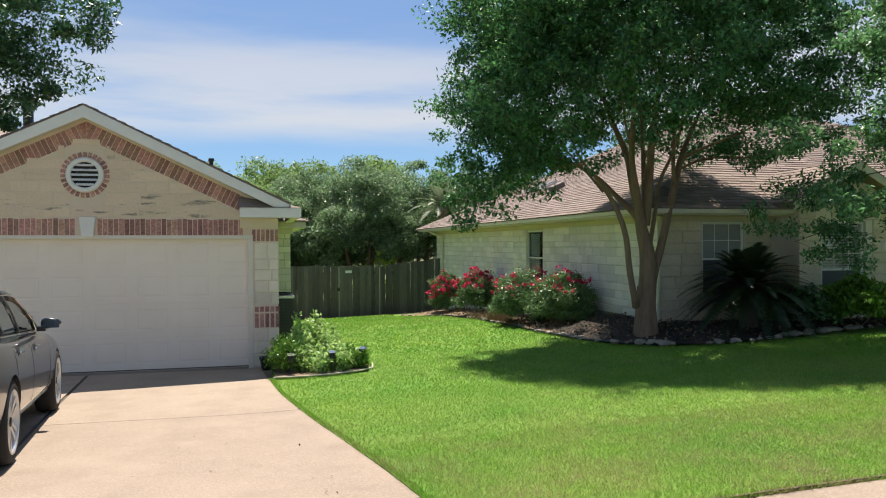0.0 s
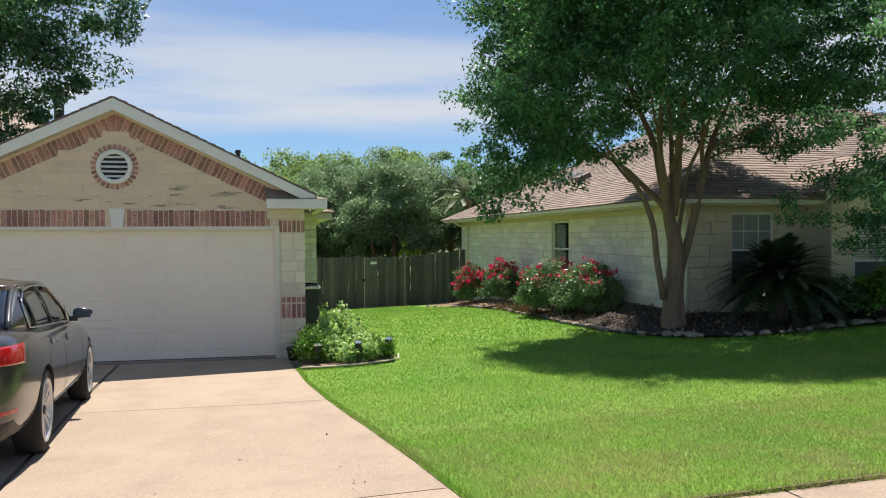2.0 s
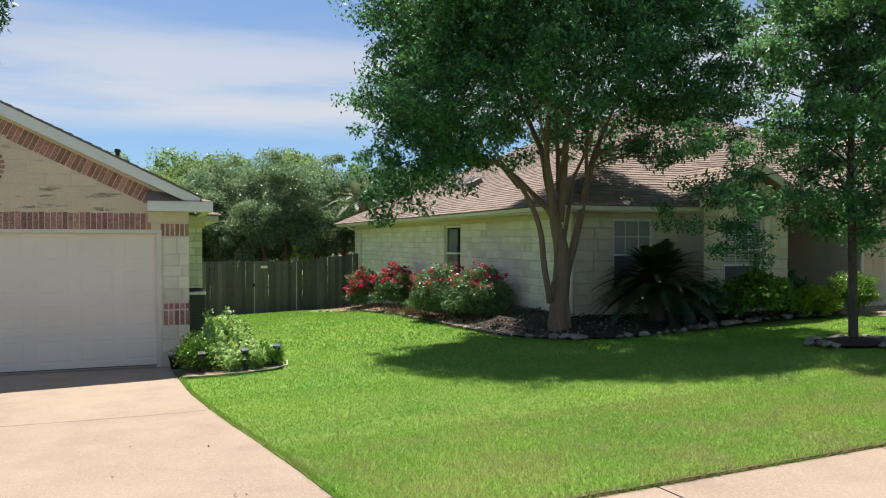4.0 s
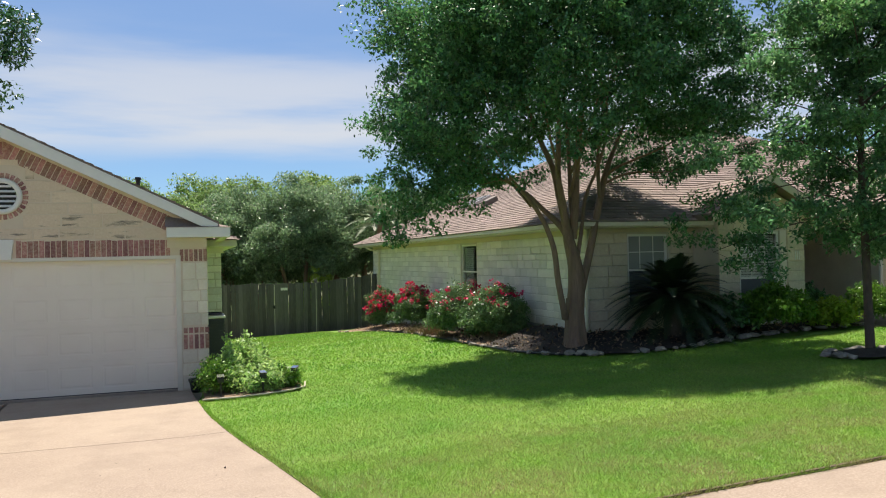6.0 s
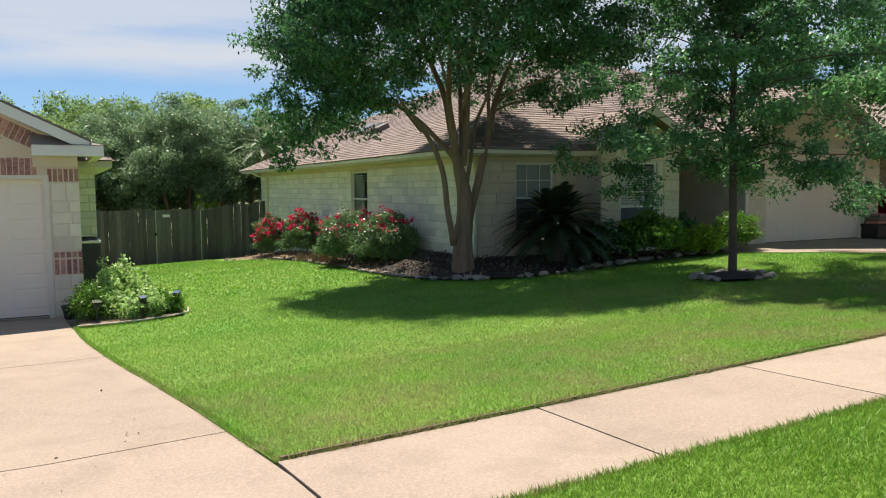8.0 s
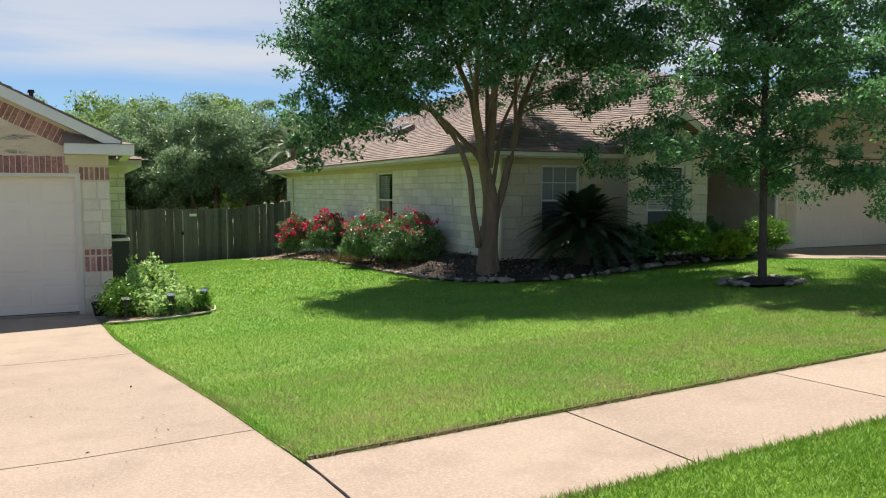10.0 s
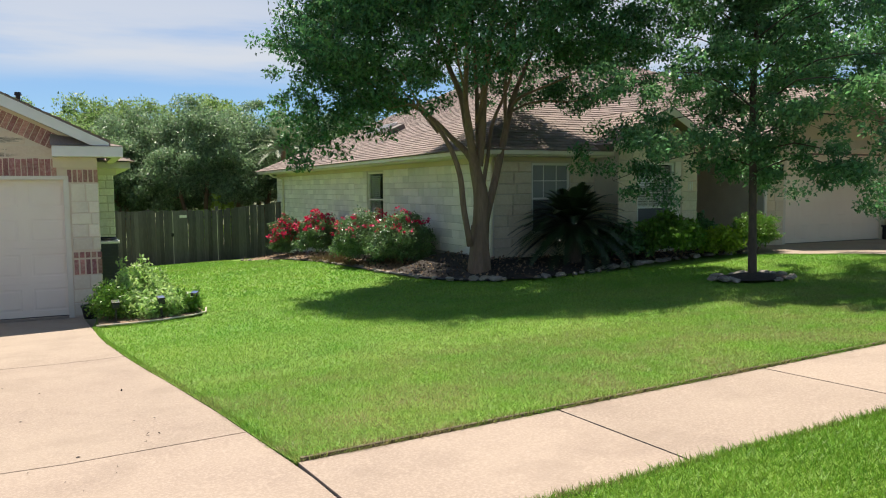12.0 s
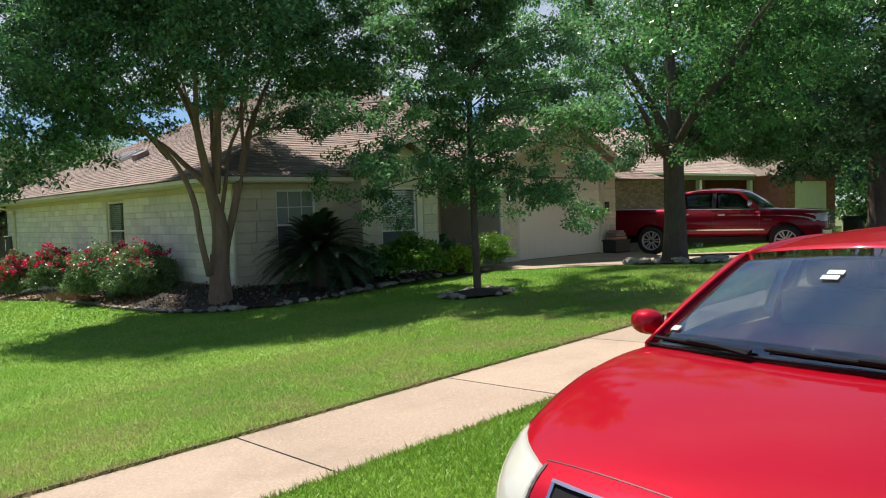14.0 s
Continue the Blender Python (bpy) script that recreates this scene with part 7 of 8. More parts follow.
    part("roof", patch(roof_at, 14, 12, 0.02), paint, car, smooth=True)
    part("headliner", patch(lambda u, v: roof_at(lerp(0.03, 0.97, u), lerp(0.03, 0.97, v)) - V((0, 0, 0.045)), 10, 8, 0.006), M_seat, car, smooth=True)
    glass_mat = spec.get("glass_mat", M_carglass)
    ybr = g.get("ybr", yb)

    def belt(x):
        return lerp(cs[1], bs[1], (x - cs[0]) / (bs[0] - cs[0])) - 0.012

    def roof_u(x):
        return min(1, max(0, (x - ts[0]) / (rs_[0] - ts[0])))

    def brow(x):
        """Height of the cabin's side outline."""
        if x < ts[0]:
            v = (x - cs[0]) / (ts[0] - cs[0])
            return lerp(cs[1], ts[1], v) + 0.05 * v * (1 - v)
        if x > rs_[0]:
            v = (x - rs_[0]) / (bs[0] - rs_[0])
            return lerp(rs_[1], bs[1], v) + 0.05 * v * (1 - v)
        return roof_at(roof_u(x), 1.0).z

    def inner(x):
        d = 0.01
        sl = (brow(min(bs[0], x + d)) - brow(max(cs[0], x - d))) / (2 * d)
        return max(belt(x) + 0.002, brow(x) - g.get("band", 0.045) * math.sqrt(1 + sl * sl))

    for s in (-1, 1):
        def skin(x, z, out=0.0):
            f = max(0.0, (z - belt(x)) / (brow((ts[0] + rs_[0]) / 2) - belt(x)))
            foot = yb if x < rs_[0] else lerp(yb, ybr, (x - rs_[0]) / (bs[0] - rs_[0]))
            return V((x, s * (lerp(foot + 0.006, yr * 1.035, f) + 0.018 * 4 * f * (1 - f) + out), z))

        edges = sorted({cs[0], bs[0], *[a for w_ in g["side"] for a in w_], *[lerp(cs[0], bs[0], i / 44) for i in range(45)]})
        glazed = lambda x: any(a <= x <= b for a, b in g["side"])
        frame_ = bmesh.new()
        for a, b in zip(edges, edges[1:]):
            m_ = (a + b) / 2
            lo_a, lo_b = (inner(a), inner(b)) if glazed(m_) else (belt(a) - 0.02, belt(b) - 0.02)
            frame_.faces.new([frame_.verts.new(p) for p in (skin(a, lo_a), skin(b, lo_b), skin(b, brow(b)), skin(a, brow(a)))])
        bmesh.ops.remove_doubles(frame_, verts=frame_.verts, dist=0.0005)
        bmesh.ops.recalc_face_normals(frame_, faces=frame_.faces)
        bmesh.ops.solidify(frame_, geom=frame_.faces, thickness=0.02)
        part("side_frame", frame_, paint, car, smooth=True)
        for k in (0, 1):
            fn, nm = ((ws, "front_pillar"), (rear, "rear_pillar"))[k]
            x_lo, x_hi = (cs[0], ts[0]) if k == 0 else (bs[0], rs_[0])
            part(nm + "_face", patch(lambda u, v: skin(lerp(x_lo, x_hi, u), brow(lerp(x_lo, x_hi, u))).lerp(fn(1.0 if s > 0 else 0.0, u), v), 8, 2, 0.008), paint, car, smooth=True)
            part(nm, tube([fn(1.0 if s > 0 else 0.0, i / 8) + V((0, -s * 0.004, 0)) for i in range(9)], g.get("pillar", 0.022), 8), paint, car, smooth=True)
        part("roof_rail", tube([roof_at(i / 12, 1.0 if s > 0 else 0.0) + V((0, 0, -0.006)) for i in range(13)], 0.020, 8), paint, car, smooth=True)
        for a, b in g["side"]:
            n_ = 8
            wn_ = patch(lambda u, v: skin(lerp(a, b, u), lerp(belt(lerp(a, b, u)) - 0.01, inner(lerp(a, b, u)), v), -0.012), n_, 5, 0.004)
            part("side_window", wn_, glass_mat, car, smooth=True)
        for (a0, b0), (a1, b1) in zip(g["side"], g["side"][1:]):
            part("door_post", patch(lambda u, v: skin(lerp(b0, a1, u), lerp(belt(lerp(b0, a1, u)), inner(lerp(b0, a1, u)), v), 0.003), 2, 5, 0.004), M_black, car)
        if g.get("trim"):
            xa, xb = g["side"][0][0], g["side"][-1][1]
            run = [skin(lerp(xa, xb, i / 24), belt(lerp(xa, xb, i / 24)) - 0.006, 0.006) for i in range(25)] + [skin(lerp(xb, xa, i / 30), inner(lerp(xb, xa, i / 30)) + 0.006, 0.006) for i in range(31)]
            part("window_trim", tube(run + [run[0]], 0.010, 6), g["trim"], car, "bright metal window trim", smooth=True)
        for xs_ in spec["seams"]:
            part("door_seam", laid_on(tree, [(xs_, s * 2, low + 0.15), (xs_ + 0.008, s * 2, low + 0.15), (xs_ + 0.008, s * 2, g["cowl_s"][1] - 0.04), (xs_, s * 2, g["cowl_s"][1] - 0.04)], (0, -s, 0), 1, 14, 0.0015), M_black, car)
        for xh, zh in spec["handles"]:
            hit, nrm, _, _ = tree.ray_cast(V((xh, s * 2, zh)), V((0, -s, 0)))
            y0 = hit.y if hit else s * hw
            h = part("door_handle", boxes((-0.095, 0.095, -0.012, 0.012, -0.014, 0.014), bevel=0.008), spec.get("handle_mat", paint), car)
            h.matrix_basis = pose(xh, y0 + s * 0.028, zh)
            part("handle_cup", laid_on(tree, [(xh - 0.07, s * 2, zh - 0.035), (xh + 0.07, s * 2, zh - 0.035), (xh + 0.07, s * 2, zh + 0.03), (xh - 0.07, s * 2, zh + 0.03)], (0, -s, 0), 4, 3, 0.002), M_black, car)
        mx, mz, mw, mh = spec["mirror"]
        bm = bmesh.new()
        bmesh.ops.create_uvsphere(bm, u_segments=16, v_segments=10, radius=1.0)
        for v in bm.verts:
            v.co.x = v.co.x * 0.075 if v.co.x < 0 else v.co.x * 0.03
            v.co.y = v.co.y * mw * (1.0 if v.co.y * s > 0 else 1.0)
            far_ = (v.co.y * s / mw + 1) / 2
            v.co.z = math.copysign(abs(v.co.z) ** 0.7, v.co.z) * mh * (1 - spec.get("mirror_taper", 0.15) * far_) + 0.1 * mh * far_
        mir = part("mirror", bm, spec.get("mirror_mat", paint), car, "door mirror", smooth=True)
        mir.matrix_basis = pose(mx, s * (hw + mw * spec.get("mirror_out", 0.62)), mz)
        part("mirror_glass", boxes((0.028, 0.034, -mw * 0.8, mw * 0.8, -mh * 0.6, mh * 0.55)), spec.get("mirror_face", M_chrome), mir)
        part("mirror_arm", boxes((-0.03, 0.03, min(-s * mw * 0.5, -s * mw * 1.35), max(-s * mw * 0.5, -s * mw * 1.35), -mh * 1.05, -mh * 0.35), bevel=0.008), M_black, mir)
    # cabin
    cx0, cx1 = cs[0] + 0.1, bs[0] - 0.25
    part("cabin_floor", boxes((cx0 - 0.15, cx1 + 0.2, -yb + 0.06, yb - 0.06, cs[1] - 0.32, cs[1] - 0.30)), M_dark, car)
    part("dashboard", boxes((cc[0] + 0.10, cs[0] + 0.42, -yb + 0.05, yb - 0.05, cs[1] - 0.16, cs[1] - 0.05), bevel=0.03), M_dash, car)
    for s in (-1, 1):
        part("front_seat", boxes((ts[0] + 0.28, ts[0] + 0.46, s * 0.37 - 0.23, s * 0.37 + 0.23, cs[1] - 0.3, cs[1] + 0.16), (ts[0] + 0.30, ts[0] + 0.42, s * 0.37 - 0.12, s * 0.37 + 0.12, cs[1] + 0.17, cs[1] + 0.33), bevel=0.04), M_seat, car)
    part("rear_seat", boxes((rs_[0] - 0.05, rs_[0] + 0.15, -yb + 0.1, yb - 0.1, cs[1] - 0.3, cs[1] + 0.12), bevel=0.04), M_seat, car)
    return car, tree


# ---------- red saloon parked at the kerb ----------
RED = dict(kind="car", body_label="glossy bright red body", low=0.22, wheel_r=0.315, tyre=0.205, rim_r=0.205, spokes=7, axles=(0.90, 3.50),
           stations=[(0.12, 0.40, 0.68, 0.62, 0.50), (0.15, 0.58, 0.775, 0.71, 0.54), (0.27, 0.70, 0.845, 0.79, 0.58), (0.50, 0.81, 0.905, 0.865, 0.63), (0.80, 0.885, 0.975, 0.94, 0.66), (1.08, 0.905, 1.02, 0.985, 0.67), (1.30, 0.90, 1.035, 0.995, 0.68),
                     (2.2, 0.885, 1.02, 0.98, 0.68), (3.2, 0.885, 1.03, 0.98, 0.70), (3.75, 0.88, 1.05, 0.99, 0.70), (4.2, 0.855, 1.06, 0.99, 0.70), (4.46, 0.80, 1.0, 0.93, 0.66), (4.54, 0.70, 0.88, 0.82, 0.60)],
           glass=dict(yb=0.775, yr=0.60, yw=0.62, cowl_c=(1.13, 1.035), cowl_s=(1.28, 1.005), top_c=(1.76, 1.385), top_s=(1.84, 1.345), rear_c=(3.35, 1.40), rear_s=(3.25, 1.355), base_c=(3.95, 1.06), base_s=(3.85, 1.02), crown=1.455, pillar=0.010, band=0.026,
                      side=[(1.44, 2.42), (2.52, 3.48)], trim=M_black),
           seams=(1.28, 2.46, 3.42), handles=((2.25, 0.82), (3.2, 0.84)), mirror=(1.54, 1.05, 0.078, 0.062), mirror_out=0.30, screen_mat=M_windscreen)
red_car, rt = vehicle("red_saloon_car", "shiny bright red saloon car parked at the kerb", M_red_paint, RED, (2.08, 0.40, -0.12), 0)
for s in (-1, 1):
    hl = part("headlight", laid_on(rt, [(0, s * 0.42, 0.60), (0, s * 0.70, 0.56), (0, s * 0.715, 0.85), (0, s * 0.475, 0.815)], (1, 0, 0), 16, 14, 0.006), M_lens, red_car, "large clear swept-back headlight", smooth=True)
    part("headlight_edge", laid_on(rt, [(0, s * 0.41, 0.59), (0, s * 0.42, 0.59), (0, s * 0.475, 0.82), (0, s * 0.465, 0.82)], (1, 0, 0), 2, 10, 0.004), M_black, red_car)
    part("fog_lamp", laid_on(rt, [(0, s * 0.50, 0.30), (0, s * 0.64, 0.31), (0, s * 0.64, 0.37), (0, s * 0.52, 0.38)], (1, 0, 0), 4, 4, 0.004), M_black, red_car)
part("grille", laid_on(rt, [(0, -0.31, 0.540), (0, 0.31, 0.540), (0, 0.385, 0.795), (0, -0.385, 0.795)], (1, 0, 0), 12, 6, 0.004), M_wiper, red_car, "black grille with red slats")
for z0_, k in ((0.58, 0.315), (0.65, 0.335), (0.72, 0.355)):
    part("grille_slat", laid_on(rt, [(0, -k, z0_), (0, k, z0_), (0, k + 0.01, z0_ + 0.024), (0, -k - 0.01, z0_ + 0.024)], (1, 0, 0), 12, 2, 0.014), M_red_paint, red_car)
for c in ([(0, -0.395, 0.795), (0, 0.395, 0.795), (0, 0.395, 0.801), (0, -0.395, 0.801)], [(0, 0.31, 0.535), (0, 0.322, 0.535), (0, 0.395, 0.80), (0, 0.383, 0.80)], [(0, -0.322, 0.535), (0, -0.31, 0.535), (0, -0.383, 0.80), (0, -0.395, 0.80)]):
    part("grille_frame", laid_on(rt, c, (1, 0, 0), 12, 4, 0.014), M_chrome, red_car, "chrome grille frame")
for a_, b_ in (((0.30, -0.48), (0.265, 0.0)), ((0.265, 0.0), (0.30, 0.48))):
    part("hood_seam", laid_on(rt, [(*a_, 2), (*b_, 2), (b_[0] + 0.004, b_[1], 2), (a_[0] + 0.004, a_[1], 2)], (0, 0, -1), 14, 1, 0.0015), M_black, red_car)
for s in (-1, 1):
    part("hood_seam", laid_on(rt, [(0.44, s * 0.715, 2), (1.20, s * 0.855, 2), (1.20, s * 0.859, 2), (0.44, s * 0.719, 2)], (0, 0, -1), 20, 1, 0.0012), M_black, red_car)
part("cowl", patch(lambda u, v: bow((1.282, -0.77, 1.006), (1.128, 0, 1.034), (1.282, 0.77, 1.006), u).lerp(bow((1.30, -0.775, 1.008), (1.15, 0, 1.038), (1.30, 0.775, 1.008), u), v) + Vector((0, 0, 0.004)), 16, 3, 0.01), M_wiper, red_car, "black plastic cowl below the windscreen")
bm = bmesh.new()
emb = part("front_badge", lathe([(0.075, 0.0), (0.085, 0.012), (0.095, 0.0), (0.085, -0.012), (0.075, 0.0)], 28), M_chrome, red_car, "plain chrome oval badge", smooth=True)
hit, nrm, _, _ = rt.ray_cast(Vector((-1, 0, 0.755)), Vector((1, 0, 0)))
emb.matrix_basis = Matrix.Translation((hit.x - 0.022, 0, 0.76)) @ pose(0, 0, 0, 0, 24, 0) @ pose(0, 0, 0, 0, 0, 90) @ Matrix.Diagonal((1.0, 1.0, 0.70, 1))
part("badge_bar", boxes((-0.08, 0.08, -0.01, 0.006, -0.008, 0.008), (-0.008, 0.008, -0.01, 0.006, -0.07, 0.07), bevel=0.003), M_chrome, emb)
wsf = lambda u, v: bow((1.28, -0.775, 1.005), (1.13, 0, 1.035), (1.28, 0.775, 1.005), u).lerp(bow((1.84, -0.60, 1.345), (1.76, 0, 1.385), (1.84, 0.60, 1.345), u), v) + Vector((-0.014, 0, 0.009)) * (4 * v * (1 - v)) + Vector((-0.006, 0, 0.006))
def on_glass(u, v, o=0.02):
    return wsf(u, v) + Vector((-o * 0.6, 0, o * 0.8))


for u0, u1 in ((0.97, 0.67), (0.64, 0.14)):
    wip = part("wiper", tube([on_glass(u1, -0.01, 0.012), on_glass(lerp(u1, u0, 0.3), 0.015, 0.022), on_glass(lerp(u1, u0, 0.6), 0.03, 0.022)], [0.010, 0.008, 0.006], 6), M_wiper, red_car, "black wiper arm")
    part("wiper_blade", tube([on_glass(lerp(u0, u1, k / 6), 0.045 - 0.03 * (k / 6), 0.010) for k in range(7)], 0.008, 6), M_wiper, wip)
part("shade_band", patch(lambda u, v: wsf(u, lerp(0.955, 0.995, v)) + Vector((0.016, 0, -0.016)), 16, 2, 0.002), M_wiper, red_car, "dark tinted band along the top of the windscreen")
for u0, u1, v0, v1 in ((0.585, 0.633, 0.715, 0.755), (0.590, 0.640, 0.665, 0.705), (0.928, 0.955, 0.14, 0.18)):
    part("sticker", patch(lambda u, v: wsf(lerp(u0, u1, u), lerp(v0, v1, v)), 3, 2, 0.001), M_sticker, red_car, "small pale windscreen sticker")
part("rear_mirror", boxes((1.80, 1.82, -0.12, 0.12, 1.22, 1.28), bevel=0.008), M_black, red_car)
part("number_plate", laid_on(rt, [(0, -0.15, 0.36), (0, 0.15, 0.36), (0, 0.15, 0.45), (0, -0.15, 0.45)], (1, 0, 0), 4, 2, 0.012), M_white, red_car, "blank pale number plate")

# ---------- dark grey saloon on the driveway ----------
GREY = dict(kind="car", body_label="dark metallic grey body", low=0.22, wheel_r=0.345, tyre=0.24, rim_r=0.262, spokes=5, axles=(0.92, 3.84), rim_mat=M_wheel, arch=1.10,
            stations=[(0.0, 0.55, 0.62, 0.58, 0.48), (0.08, 0.76, 0.72, 0.67, 0.54), (0.30, 0.88, 0.80, 0.75, 0.58), (0.70, 0.93, 0.88, 0.83, 0.62), (1.15, 0.94, 0.96, 0.905, 0.64), (1.55, 0.94, 0.995, 0.935, 0.66), (2.5, 0.945, 0.995, 0.945, 0.67), (3.4, 0.945, 1.01, 0.965, 0.69),
                      (3.9, 0.945, 1.045, 0.99, 0.71), (4.35, 0.925, 1.085, 1.01, 0.72), (4.75, 0.88, 1.08, 1.0, 0.71), (4.90, 0.80, 1.02, 0.94, 0.66), (4.94, 0.72, 0.86, 0.80, 0.60)],
            glass=dict(yb=0.80, yr=0.60, ybr=0.72, cowl_c=(1.38, 1.0), cowl_s=(1.62, 0.985), top_c=(2.20, 1.41), top_s=(2.28, 1.375), rear_c=(3.62, 1.40), rear_s=(3.55, 1.36), base_c=(4.42, 1.10), base_s=(4.30, 1.06), crown=1.46,
                       side=[(1.84, 2.78), (2.83, 3.58), (3.61, 3.80)], trim=M_chrome, band=0.04),
            seams=(1.62, 2.80, 3.66), handles=((2.58, 0.86), (3.45, 0.89)), handle_mat=M_chrome, mirror=(1.92, 1.05, 0.105, 0.075), mirror_mat=M_mirror_dark, mirror_face=M_mirror_dark, mirror_taper=0.6, mirror_out=0.3)
ang = math.degrees(math.atan2(-0.9945, 0.105))
ca, sa = math.cos(radians(ang)), math.sin(radians(ang))
K = 0.91
ox, oy = -2.69 - 3.84 * K * ca, 6.56 - 3.84 * K * sa
grey_car, gt = vehicle("grey_saloon_car", "dark metallic grey saloon car parked on the driveway", M_grey_paint, GREY, (ox, oy, 0), ang)
grey_car.matrix_basis = pose(ox, oy, ground_z(ox, oy) - 0.045, 0, -2.46, ang) @ Matrix.Diagonal((K, K, K * 1.07, 1))
for s in (-1, 1):
    part("tail_light", laid_on(gt, [(4.98, s * 0.50, 0.83), (4.60, s * 0.94, 0.81), (4.55, s * 0.94, 0.955), (4.98, s * 0.50, 0.945)], (-0.75, -s * 0.66, 0), 16, 8, 0.008), M_tail, grey_car, "glossy red tail light", smooth=True)
    part("reflector", laid_on(gt, [(6, s * 0.60, 0.47), (6, s * 0.86, 0.47), (6, s * 0.86, 0.50), (6, s * 0.60, 0.50)], (-1, 0, 0), 8, 2, 0.006), M_tail, grey_car)
    part("bumper_vent", laid_on(gt, [(6, s * 0.60, 0.27), (6, s * 0.86, 0.27), (6, s * 0.84, 0.42), (6, s * 0.66, 0.40)], (-1, 0, 0), 6, 5, 0.006), M_black, grey_car)
    part("sill_trim", laid_on(gt, [(1.36, s * 2, 0.31), (3.40, s * 2, 0.31), (3.40, s * 2, 0.345), (1.36, s * 2, 0.335)], (0, -s, 0), 16, 2, 0.01), M_chrome, grey_car, "bright sill strip")
part("boot_seam", laid_on(gt, [(6, -0.70, 0.80), (6, 0.70, 0.80), (6, 0.70, 0.806), (6, -0.70, 0.806)], (-1, 0, 0), 14, 1, 0.002), M_black, grey_car)

# ---------- dark red pick-up ----------
TRUCK = dict(kind="truck", body_label="dark red pick-up body", glass_mat=M_tint, low=0.50, wheel_r=0.42, tyre=0.27, rim_r=0.275, spokes=6, axles=(0.98, 4.62), arch=1.16, rim_mat=M_wheel,
             stations=[(0.0, 0.80, 1.10, 1.02, 0.80), (0.05, 0.94, 1.20, 1.10, 0.84), (0.25, 0.99, 1.24, 1.15, 0.86), (0.8, 1.01, 1.27, 1.18, 0.88), (1.45, 1.01, 1.30, 1.21, 0.88), (1.7, 1.01, 1.30, 1.22, 0.88), (2.8, 1.01, 1.31, 1.24, 0.90), (3.9, 1.01, 1.33, 1.27, 0.90),
                       (4.0, 1.01, 1.36, 1.31, 0.90), (5.0, 1.01, 1.37, 1.32, 0.90), (5.70, 1.01, 1.38, 1.33, 0.90), (5.80, 0.99, 1.37, 1.30, 0.88), (5.82, 0.94, 1.28, 1.2, 0.85)],
             glass=dict(yb=0.90, yr=0.72, cowl_c=(1.42, 1.31), cowl_s=(1.66, 1.29), top_c=(2.12, 1.80), top_s=(2.20, 1.76), rear_c=(3.72, 1.82), rear_s=(3.70, 1.78), base_c=(3.92, 1.33), base_s=(3.90, 1.32), crown=1.885,
                        side=[(1.90, 2.78), (2.90, 3.66)], band=0.06),
             seams=(1.62, 2.84, 3.78, 3.98), handles=((2.62, 1.13), (3.60, 1.15)), handle_mat=M_chrome, mirror=(1.86, 1.42, 0.12, 0.10), mirror_mat=M_chrome)
tang = 103.3
ca, sa = math.cos(radians(tang)), math.sin(radians(tang))
# the near flank passes through the near wheels
rear = Vector((20.08, 11.79, 0))
side_v = Vector((-sa, ca, 0))
mid = rear - side_v * 0.90
org = mid - Vector((ca, sa, 0)) * 4.62
pick_up, pt = vehicle("red_pickup_truck", "dark red crew-cab pick-up truck parked on the driveway", M_dark_red, TRUCK, (org.x, org.y, ground_z(20.4, 10.0) - 0.01), tang)
for s in (-1, 1):
    part("headlight", laid_on(pt, [(0, s * 0.62, 0.92), (0, s * 0.97, 0.92), (0, s * 0.97, 1.12), (0, s * 0.62, 1.14)], (1, 0, 0), 8, 6, 0.008), M_lens, pick_up, "clear headlight in chrome surround")
    part("headlight_side", laid_on(pt, [(0.02, s * 2, 0.93), (0.26, s * 2, 0.95), (0.22, s * 2, 1.12), (0.02, s * 2, 1.12)], (0, -s, 0), 6, 5, 0.007), M_lens, pick_up)
    part("side_moulding", laid_on(pt, [(1.5, s * 2, 0.70), (4.05, s * 2, 0.70), (4.05, s * 2, 0.735), (1.5, s * 2, 0.735)], (0, -s, 0), 18, 2, 0.014), M_chrome, pick_up, "chrome side moulding")
    part("window_moulding", tube([(x_, s * 0.917, lerp(1.29, 1.32, (x_ - 1.66) / 2.24) - 0.018) for x_ in (1.78, 2.3, 2.8, 3.3, 3.84)], 0.013, 6), M_chrome, pick_up, "chrome strip below the side windows", smooth=True)
    part("tail_light", laid_on(pt, [(5.72, s * 2, 0.92), (5.82, s * 2, 0.92), (5.82, s * 2, 1.26), (5.72, s * 2, 1.26)], (0, -s, 0), 3, 6, 0.008), M_tail, pick_up, "red tail light")
    part("badge", laid_on(pt, [(1.30, s * 2, 0.98), (1.52, s * 2, 0.98), (1.52, s * 2, 1.0), (1.30, s * 2, 1.0)], (0, -s, 0), 4, 1, 0.006), M_chrome, pick_up, "plain chrome badge bar")
part("grille", laid_on(pt, [(0, -0.58, 0.80), (0, 0.58, 0.80), (0, 0.60, 1.16), (0, -0.60, 1.16)], (1, 0, 0), 10, 8, 0.01), M_black, pick_up, "black grille with chrome bars")
for z0_ in (0.83, 0.92, 1.01, 1.10):
    part("grille_bar", laid_on(pt, [(0, -0.58, z0_), (0, 0.58, z0_), (0, 0.58, z0_ + 0.035), (0, -0.58, z0_ + 0.035)], (1, 0, 0), 10, 2, 0.03), M_chrome, pick_up)
part("front_bumper", boxes((-0.12, 0.10, -0.99, 0.99, 0.50, 0.72), bevel=0.03), M_chrome, pick_up, "chrome front bumper")
part("rear_bumper", boxes((5.74, 5.95, -0.97, 0.97, 0.52, 0.70), bevel=0.025), M_chrome, pick_up, "chrome rear bumper")
